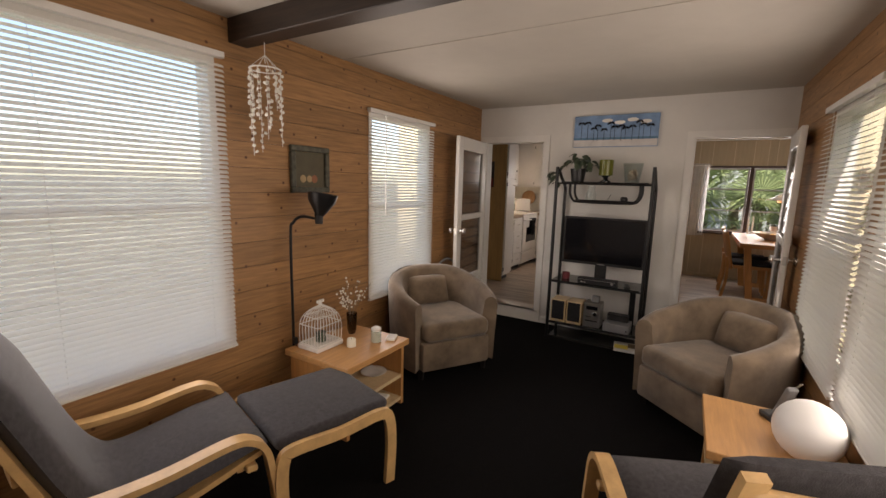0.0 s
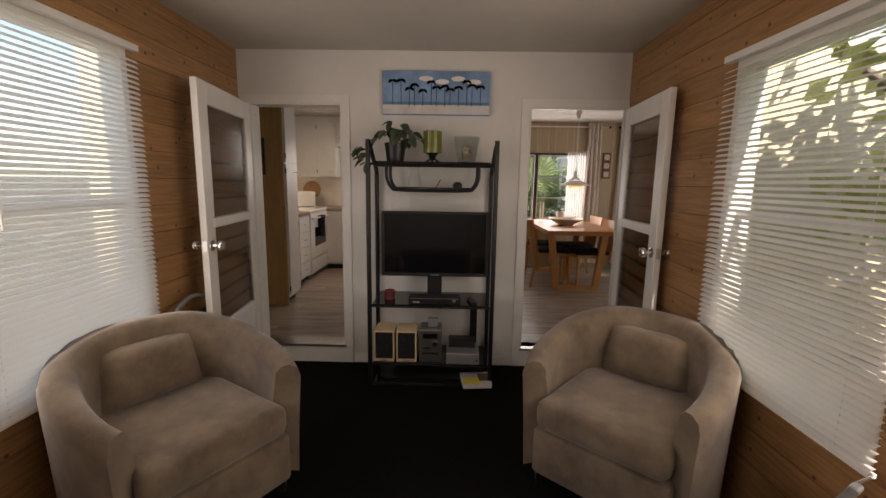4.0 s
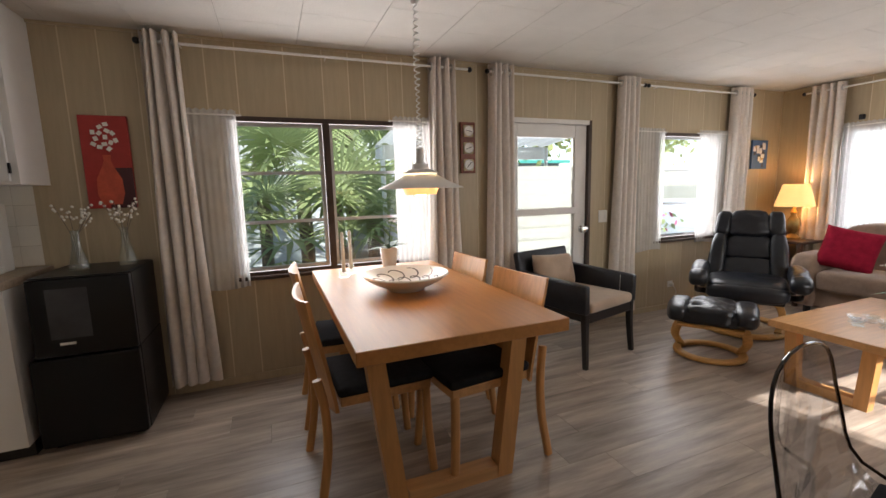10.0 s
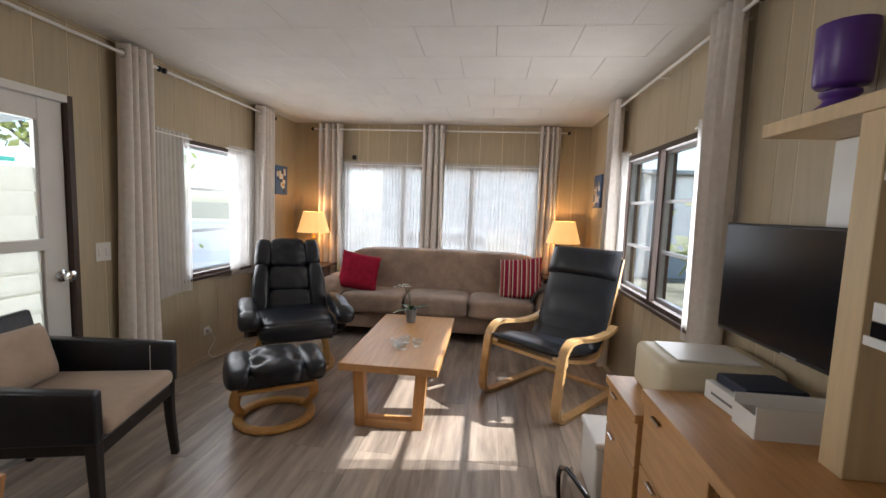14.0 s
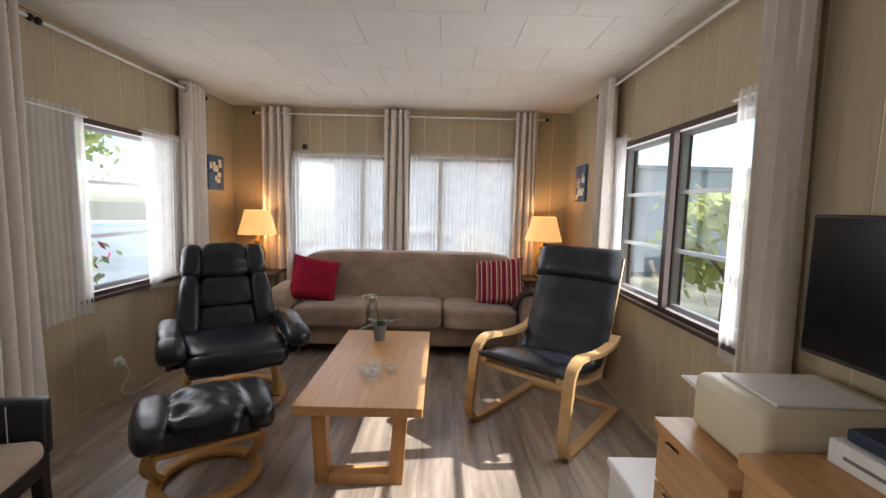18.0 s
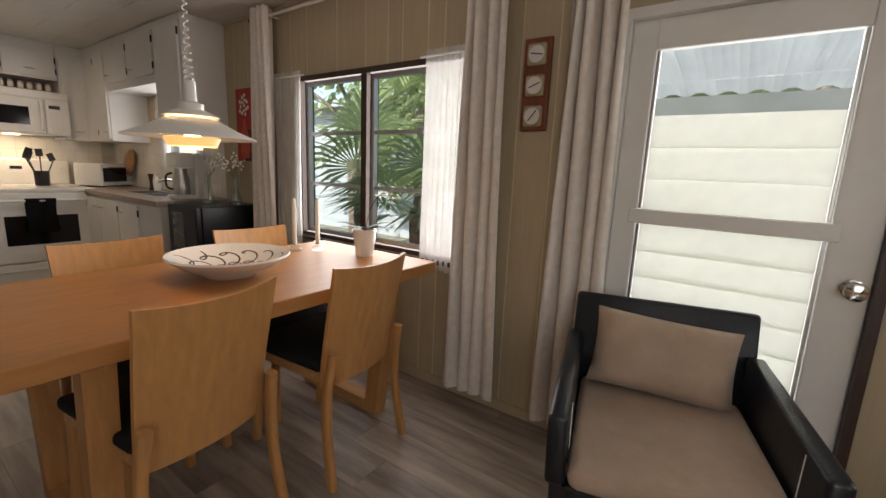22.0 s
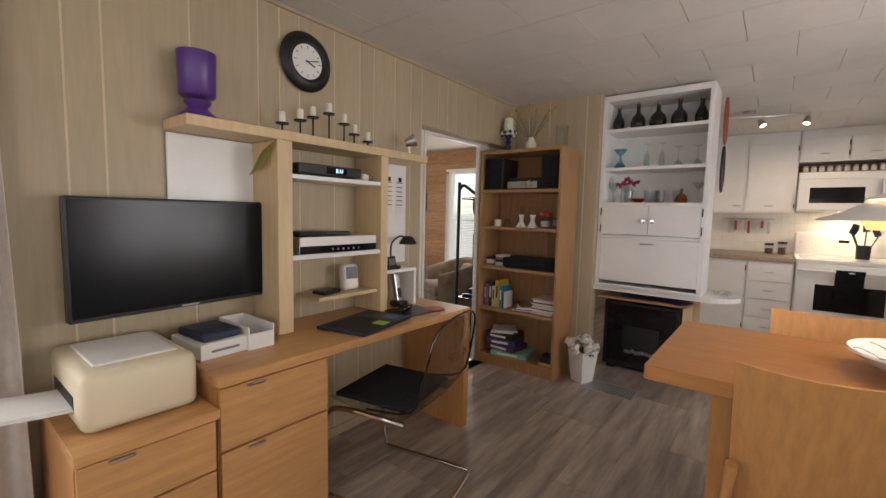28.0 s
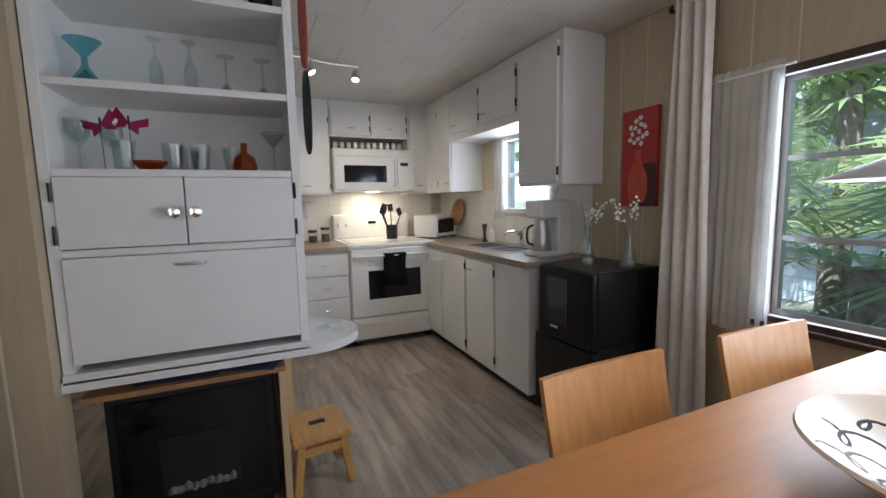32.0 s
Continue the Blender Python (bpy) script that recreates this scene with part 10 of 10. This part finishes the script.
village_picture("village_painting", 'y', N - 0.006, -1, 6.10, 1.335, 0.24, 0.29, 1)
village_picture("village_painting", 'y', S + 0.006, 1, 6.02, 1.31, 0.24, 0.30, 2)
solid("motion_sensor", boxes((E - 0.035, E - 0.0065, 7.12, 7.16, 1.74, 1.785), bevel=0.004), M["black_plastic"], "small black sensor on the wall above the sofa window", "sensor")
cv = thing("crown_trim", "thin beige trim where walls meet the ceiling", "trim", kind="structure")
for b in ((0.37, E - 0.02, N - 0.020, N - 0.0065, CEIL - 0.016, CEIL - 0.001), (0.82, E - 0.02, S + 0.0065, S + 0.020, CEIL - 0.016, CEIL - 0.001), (E - 0.020, E - 0.0065, S + 0.021, N - 0.021, CEIL - 0.016, CEIL - 0.001)):
    part("strip", boxes(b), M["panel"], cv)
bb = thing("baseboard_main", "narrow beige baseboard round the main room", "baseboard", kind="structure")
for b in ((0.90, DOORN[0] - 0.002, N - 0.016, N - 0.0065, 0.0005, 0.05), (DOORN[1] + 0.002, E - 0.018, N - 0.016, N - 0.0065, 0.0005, 0.05), (ALCOVE[1] + 0.005, E - 0.018, S + 0.0065, S + 0.016, 0.0005, 0.05), (E - 0.016, E - 0.0065, S + 0.017, N - 0.017, 0.0005, 0.05)):
    part("strip", boxes(b), M["panel"], bb)
ac = thing("window_air_unit", "pale box of an air conditioner behind the sheer", "air conditioner")
part("case", boxes((E + 0.06, E + 0.42, 5.33, 5.70, 0.78, 1.03), bevel=0.012, seg=2), paint("air_unit", (0.52, 0.45, 0.40)), ac)
part("leg", boxes((E + 0.12, E + 0.15, 5.40, 5.43, -0.55, 0.779), (E + 0.12, E + 0.15, 5.60, 5.63, -0.55, 0.779)), M["steel"], ac)

# ---- outdoors ----
GZ = -0.55
solid("ground", boxes((-300, 300, -300, 300, GZ - 0.3, GZ)), M["grass"], "lawn and pale gravel running to the horizon", "ground", kind="structure")
solid("driveway", boxes((7.5, 16.0, 3.0, 40.0, GZ + 0.001, GZ + 0.02)), M["concrete"], "pale concrete drive beside the house", "driveway", kind="structure")
solid("patio", boxes((-4, 7.0, N + 0.12, N + 1.6, GZ + 0.001, GZ + 0.03)), M["concrete"], "concrete strip along the house", "pavement", kind="structure")


def blade_mesh(l, w, droop, material, name="leaflet"):
    bm = bmesh.new()
    n = 4
    rows = []
    for i in range(n + 1):
        t = i / n
        ww = w * (1 - t) ** 0.6 * (0.4 + 0.6 * min(1, t * 6))
        rows.append([bm.verts.new((l * t, -ww / 2, -droop * t * t)), bm.verts.new((l * t, ww / 2, -droop * t * t))])
    for a, b in zip(rows, rows[1:]):
        bm.faces.new((a[0], b[0], b[1], a[1]))
    return bm


def fan_frond(bm, base, yaw, pitch, stalk, r, rng, n=22):
    """A palmetto frond: a stalk and a fan of narrow blades."""
    d = Vector((math.cos(yaw) * math.cos(pitch), math.sin(yaw) * math.cos(pitch), math.sin(pitch)))
    side = Vector((-math.sin(yaw), math.cos(yaw), 0))
    up = d.cross(side) * -1
    hub = base + d * stalk
    q = [base + side * 0.010, base - side * 0.010, hub - side * 0.006, hub + side * 0.006]
    bm.faces.new([bm.verts.new(p) for p in q])
    for k in range(n):
        a = (k / (n - 1) - 0.5) * 4.2
        t = d * math.cos(a) + side * math.sin(a)
        l = r * (0.75 + 0.25 * math.cos(a * 0.6)) * rng.uniform(0.85, 1.1)
        wd = t.cross(up).normalized() * (0.016 * r / 0.5)
        drop = Vector((0, 0, -0.22 * l))
        m = hub + t * l * 0.55 + up * 0.03
        e = hub + t * l + drop
        bm.faces.new([bm.verts.new(hub), bm.verts.new(m + wd), bm.verts.new(e), bm.verts.new(m - wd)])


def palmetto(x, y, n, h, r, seed, label):
    p = thing("palmetto", label, "palm", x, y, GZ, group="garden palms")
    rng = random.Random(seed)
    part("trunk", sweep([(0, 0, 0), (0.02, 0.01, h * 0.5), (0, 0, h)], 0.09), M["bark"], p)
    for k in range(n):
        bm = bmesh.new()
        fan_frond(bm, Vector((0, 0, h - 0.05)), rng.uniform(0, 6.28), rng.uniform(-0.2, 1.2), rng.uniform(0.35, 0.8), r * rng.uniform(0.8, 1.15), rng)
        part("frond", bm, M["palm"], p)
    return p


def feather_palm(x, y, h, n, l, seed, label, lean=0.0):
    p = thing("feather_palm", label, "palm", x, y, GZ, group="garden palms")
    rng = random.Random(seed)
    part("trunk", sweep(smooth_path([(0, 0, 0), (lean * 0.3, 0, h * 0.5), (lean, 0, h)], 5), 0.10), M["bark"], p, "", 60)
    for k in range(n):
        yaw, el = rng.uniform(0, 6.28), rng.uniform(0.0, 1.2)
        bm = bmesh.new()
        mid = []
        for i in range(13):
            t = i / 12
            rr = l * t * math.cos(el) * (1 - 0.15 * t)
            mid.append(Vector((lean + rr * math.cos(yaw), rr * math.sin(yaw), h + l * t * math.sin(el) - 0.75 * l * t * t)))
        for a, b in zip(mid, mid[1:]):
            d = (b - a).normalized()
            s = d.cross(Vector((0, 0, 1))).normalized()
            for q in (-1, 1):
                for f in (0.0, 0.5):
                    o = a.lerp(b, f)
                    e = o + s * q * 0.30 * l * 0.6 + d * 0.12 - Vector((0, 0, 0.10 + 0.06 * rng.random()))
                    bm.faces.new([bm.verts.new(o), bm.verts.new(o.lerp(e, 0.5) + d * 0.018), bm.verts.new(e), bm.verts.new(o.lerp(e, 0.5) - d * 0.018)])
        part("frond", bm, M["palm"], p)
    return p


rng = random.Random(77)
for k, (x, y, n, h, r) in enumerate(((1.0, 10.3, 10, 1.6, 0.8), (1.9, 10.6, 11, 1.9, 0.85), (2.7, 10.2, 10, 1.4, 0.8), (0.2, 10.9, 8, 1.7, 0.85), (-1.0, 10.4, 8, 1.8, 0.85), (3.4, 10.9, 8, 1.9, 0.8), (-2.6, 10.8, 7, 1.7, 0.85), (1.4, 11.6, 8, 2.5, 0.95), (2.2, 9.3, 8, 1.2, 0.7), (1.1, 9.3, 8, 1.3, 0.7), (0.1, 9.5, 8, 1.4, 0.7), (2.6, 11.2, 10, 2.7, 0.95), (-0.6, 11.4, 8, 2.6, 0.95))):
    palmetto(x, y, n, h, r, 100 + k, "sunlit fan palm in the garden")
feather_palm(2.3, 10.6, 2.6, 16, 1.6, 41, "arching feather palm outside the dining window")
feather_palm(0.0, 11.6, 3.0, 16, 1.7, 42, "arching feather palm outside the kitchen")
feather_palm(4.2, 12.2, 3.2, 14, 1.7, 43, "feather palm beside the drive")
feather_palm(5.4, 1.4, 2.4, 16, 1.5, 44, "feather palm on the sunny side of the house")


def leafy_tree(name, x, y, h, r, seed, leafmat, label, n=420, size=0.16, flowers=None, z0=None):
    t = thing(name, label, "tree", x, y, GZ)
    rng = random.Random(seed)
    part("trunk", sweep(smooth_path([(0, 0, 0), (0.08, 0.05, h * 0.3), (0.0, 0.1, h * 0.62)], 5), rect(0.26, 0.24, 0.10), taper=[1 - 0.5 * k / 10 for k in range(11)]), M["bark"], t, "", 60)
    for k in range(5):
        a = 2 * math.pi * k / 5 + rng.uniform(-0.3, 0.3)
        part("limb", sweep(smooth_path([(0, 0.08, h * 0.5), (r * 0.3 * math.cos(a), r * 0.3 * math.sin(a), h * 0.66), (r * 0.75 * math.cos(a), r * 0.75 * math.sin(a), h * 0.80)], 4), 0.05, taper=[1 - 0.08 * j for j in range(9)]), M["bark"], t)
    bm = bmesh.new()
    bf = bmesh.new()
    clumps = [Vector((r * rng.uniform(0.2, 1) * math.cos(a), r * rng.uniform(0.2, 1) * math.sin(a), h * rng.uniform(0.6, 1.0))) for a in [rng.uniform(0, 6.28) for _ in range(16)]]
    for k in range(n):
        c = rng.choice(clumps) + Vector((rng.gauss(0, 1), rng.gauss(0, 1), rng.gauss(0, 0.7))) * r * 0.20
        u = Vector((rng.gauss(0, 1), rng.gauss(0, 1), rng.gauss(0, 1))).normalized()
        v = u.orthogonal().normalized() * size * rng.uniform(0.6, 1.2)
        w = u.cross(v) * 0.55
        tgt = bf if flowers and rng.random() < 0.35 else bm
        tgt.faces.new([tgt.verts.new(c - v), tgt.verts.new(c + w), tgt.verts.new(c + v), tgt.verts.new(c - w)])
    part("crown", bm, leafmat, t)
    if flowers:
        part("blossom", bf, flowers, t)
    else:
        bf.free()
    return t


leafy_tree("oak_tree", 12.5, 18.0, 6.0, 3.4, 51, M["tree_leaf"], "spreading green oak beyond the drive", 1500, 0.20)
leafy_tree("oak_tree", 4.0, 20.0, 6.5, 3.6, 52, M["tree_leaf"], "green oak behind the neighbour's house", 1500, 0.22)
leafy_tree("flowering_shrub", 6.5, 9.7, 1.28, 0.70, 53, M["palm"], "pink bougainvillea bush outside the window", 700, 0.06, M["pink"])
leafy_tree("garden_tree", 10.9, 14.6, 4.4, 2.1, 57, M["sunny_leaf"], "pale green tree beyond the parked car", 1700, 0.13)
leafy_tree("garden_tree", 0.6, 12.4, 4.6, 2.2, 55, M["palm"], "bright green garden tree behind the palms", 1000, 0.13)
leafy_tree("garden_tree", -2.6, 12.0, 4.4, 2.2, 56, M["palm"], "bright green garden tree behind the palms", 900, 0.13)
leafy_tree("garden_tree", 4.9, 0.2, 3.2, 1.7, 54, M["palm"], "light green garden tree on the sunny side", 1300, 0.12)
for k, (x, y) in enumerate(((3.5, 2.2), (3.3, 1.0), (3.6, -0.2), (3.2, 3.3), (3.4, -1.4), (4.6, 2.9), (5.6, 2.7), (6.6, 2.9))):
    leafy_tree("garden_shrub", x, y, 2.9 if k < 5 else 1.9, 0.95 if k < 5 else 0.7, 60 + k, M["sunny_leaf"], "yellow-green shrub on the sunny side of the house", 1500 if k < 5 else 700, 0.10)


def house(x0, x1, y0, y1, h, label, trim, wins, skin="siding"):
    hs = thing("neighbour_house", label, "house")
    part("wall", boxes((x0, x1, y0, y1, GZ, GZ + h)), M[skin], hs)
    for k in range(int(h / 0.2)):
        part("siding_board", boxes((x0 - 0.015, x1 + 0.015, y0 - 0.015, y0 - 0.0005, GZ + 0.2 * k + 0.01, GZ + 0.2 * k + 0.19)), M[skin], hs)
        part("siding_board", boxes((x0 - 0.015, x0 - 0.0005, y0, y1, GZ + 0.2 * k + 0.01, GZ + 0.2 * k + 0.19)), M[skin], hs)
    part("roof", boxes((x0 - 0.4, x1 + 0.4, y0 - 0.4, y1 + 0.4, GZ + h, GZ + h + 0.12), bevel=0.02), M["siding"], hs)
    part("fascia", boxes((x0 - 0.42, x1 + 0.42, y0 - 0.42, y0 - 0.4005, GZ + h - 0.02, GZ + h + 0.14)), trim, hs)
    for wx, wz in wins:
        w = part("window", boxes((wx - 0.45, wx + 0.45, y0 - 0.05, y0 - 0.016, GZ + wz, GZ + wz + 0.8)), M["white_trim"], hs)
        part("pane", boxes((wx - 0.40, wx + 0.40, y0 - 0.056, y0 - 0.0505, GZ + wz + 0.05, GZ + wz + 0.75)), M["grey_glass"], w)
        for s in (-1, 1):
            part("shutter", boxes((wx + s * 0.62 - 0.14, wx + s * 0.62 + 0.14, y0 - 0.05, y0 - 0.016, GZ + wz - 0.03, GZ + wz + 0.83)), trim, w)
    return hs


house(4.5, 16.0, 24.0, 31.0, 3.0, "white neighbouring bungalow with teal shutters", M["teal"], [(7.0, 1.5), (10.0, 1.5), (13.0, 1.5)], "blue_siding")
house(-8.0, 5.0, 14.0, 20.0, 3.2, "white trailer home behind the palms", M["siding"], [(-4.0, 1.4), (0.0, 1.4)])
house(15.0, 23.0, -4.0, 9.0, 3.0, "pale house across the drive", M["siding"], [])


def car(x, y, rz):
    c = thing("parked_car", "white car parked on the drive", "car", x, y, GZ + 0.02, rz)
    bm = bmesh.new()
    prof = [(-2.1, 0.35), (-2.15, 0.75), (-1.95, 0.92), (-1.1, 1.0), (-0.55, 1.40), (0.75, 1.42), (1.45, 1.02), (2.05, 0.90), (2.15, 0.65), (2.1, 0.35)]
    l = [[bm.verts.new((x_, s * (0.86 if z_ < 1.1 else 0.68), z_)) for x_, z_ in prof] for s in (-1, 1)]
    n = len(prof)
    bm.faces.new(l[0])
    bm.faces.new(l[1][::-1])
    for k in range(n):
        bm.faces.new((l[0][k], l[1][k], l[1][(k + 1) % n], l[0][(k + 1) % n]))
    bmesh.ops.recalc_face_normals(bm, faces=bm.faces[:])
    bmesh.ops.bevel(bm, geom=bm.edges[:], offset=0.05, segments=2, affect='EDGES', profile=0.5)
    part("body", bm, M["car_white"], c, "", 40)
    for s in (-1, 1):
        bm = bmesh.new()
        bm.faces.new([bm.verts.new((a, s * 0.79, z_)) for a, z_ in ((-0.95, 1.02), (-0.52, 1.34), (0.70, 1.36), (1.25, 1.04))])
        bmesh.ops.solidify(bm, geom=bm.faces[:], thickness=0.02)
        part("side_window", bm, M["black_gloss"], c)
        for xx in (-1.3, 1.3):
            wh = part("wheel", moved(lathe([(0.0, 0), (0.20, 0), (0.31, 0.02), (0.32, 0.10), (0.30, 0.19), (0, 0.19)], 24), Matrix.Translation((xx, s * 0.88, 0.32)) @ pose(0, 0, 0, 90 * s, 0, 0)), M["tyre"], c, "", 40)
            part("hub", moved(lathe([(0, -0.006), (0.17, -0.006), (0.19, 0.0), (0, 0.002)], 20), Matrix.Translation((xx, s * 0.885, 0.32)) @ pose(0, 0, 0, 90 * s, 0, 0)), M["steel"], wh)
        part("headlight", boxes((-2.12, -2.02, s * 0.62 - 0.16, s * 0.62 + 0.16, 0.70, 0.82), bevel=0.03), M["grey_glass"], c)
    return c


car(9.0, 10.9, 35)
car(10.2, 6.4, 95)
# porch roof and slatted screen outside the entrance
M["awning"] = mat("white_enamelled_sheet", (0.80, 0.81, 0.80), 0.4, var=0.05, scale=4)
aw = thing("porch_awning", "white corrugated metal awning over the entrance", "awning")
bm = bmesh.new()
rows = []
for j in range(2):
    rows.append([bm.verts.new((2.6 + i * 0.04, N + 0.13 + j * 1.5, 1.86 - 0.16 * j + (0.02 if (i // 2) % 2 else 0))) for i in range(56)])
for i in range(55):
    bm.faces.new((rows[0][i], rows[0][i + 1], rows[1][i + 1], rows[1][i]))
bmesh.ops.solidify(bm, geom=bm.faces[:], thickness=0.006)
part("roof_sheet", bm, M["awning"], aw)
part("valance", boxes((2.6, 4.8, N + 1.63, N + 1.645, 1.55, 1.70)), M["awning"], aw)
for x in (2.66, 4.74):
    part("post", sweep([(x, N + 1.58, GZ + 0.03), (x, N + 1.58, 1.69)], 0.025), M["awning"], aw)
    part("brace", sweep([(x, N + 0.12, 1.45), (x, N + 0.9, 1.76)], 0.014), M["awning"], aw)
fn = thing("privacy_fence", "white slatted screen beyond the entrance", "fence")
for k in range(11):
    part("slat", boxes((2.5, 5.0, N + 2.55, N + 2.575, GZ + 0.05 + k * 0.16, GZ + 0.20 + k * 0.16)), M["siding"], fn)
for x in (2.52, 3.75, 4.96):
    part("post", boxes((x - 0.03, x + 0.03, N + 2.58, N + 2.64, GZ, GZ + 1.85)), M["siding"], fn)

# added lamps boosting the sky's light at the windows
for a, wl, dy in ((DWIN, 1.0, 0.012), (WIN3, 0.9, 0.012), (DOORN, 0.5, 0.085), (KWIN, 0.8, 0.012)):
    window_light((a[0] + a[1]) / 2, N + dy, (a[2] + a[3]) / 2, (0, -1, 0), a[1] - a[0] - 0.06, a[3] - a[2] - 0.06, WL * wl * (a[1] - a[0]) * (a[3] - a[2]))
window_light(E + 0.012, (EWIN[0] + EWIN[1]) / 2, (EWIN[2] + EWIN[3]) / 2, (-1, 0, 0), EWIN[1] - EWIN[0], EWIN[3] - EWIN[2], WL * 1.5, (0.95, 0.98, 1.0))
window_light((SWIN[0] + SWIN[1]) / 2, S - 0.012, (SWIN[2] + SWIN[3]) / 2, (0, 1, 0), SWIN[1] - SWIN[0], SWIN[3] - SWIN[2], WL * 1.2)
# front room: the added lamps hang unseen on the room side of the blinds
for a, x, d in ((LW1, XL + 0.07, 1), (LW2, XL + 0.07, 1), (RW0, XR - 0.07, -1), (RW1, XR - 0.07, -1), (RW2, XR - 0.07, -1)):
    window_light(x, (a[0] + a[1]) / 2, (a[2] + a[3]) / 2, (d, 0, 0), a[1] - a[0], a[3] - a[2], WLF * (a[1] - a[0]) * (a[3] - a[2]), (1.0, 0.92, 0.82))
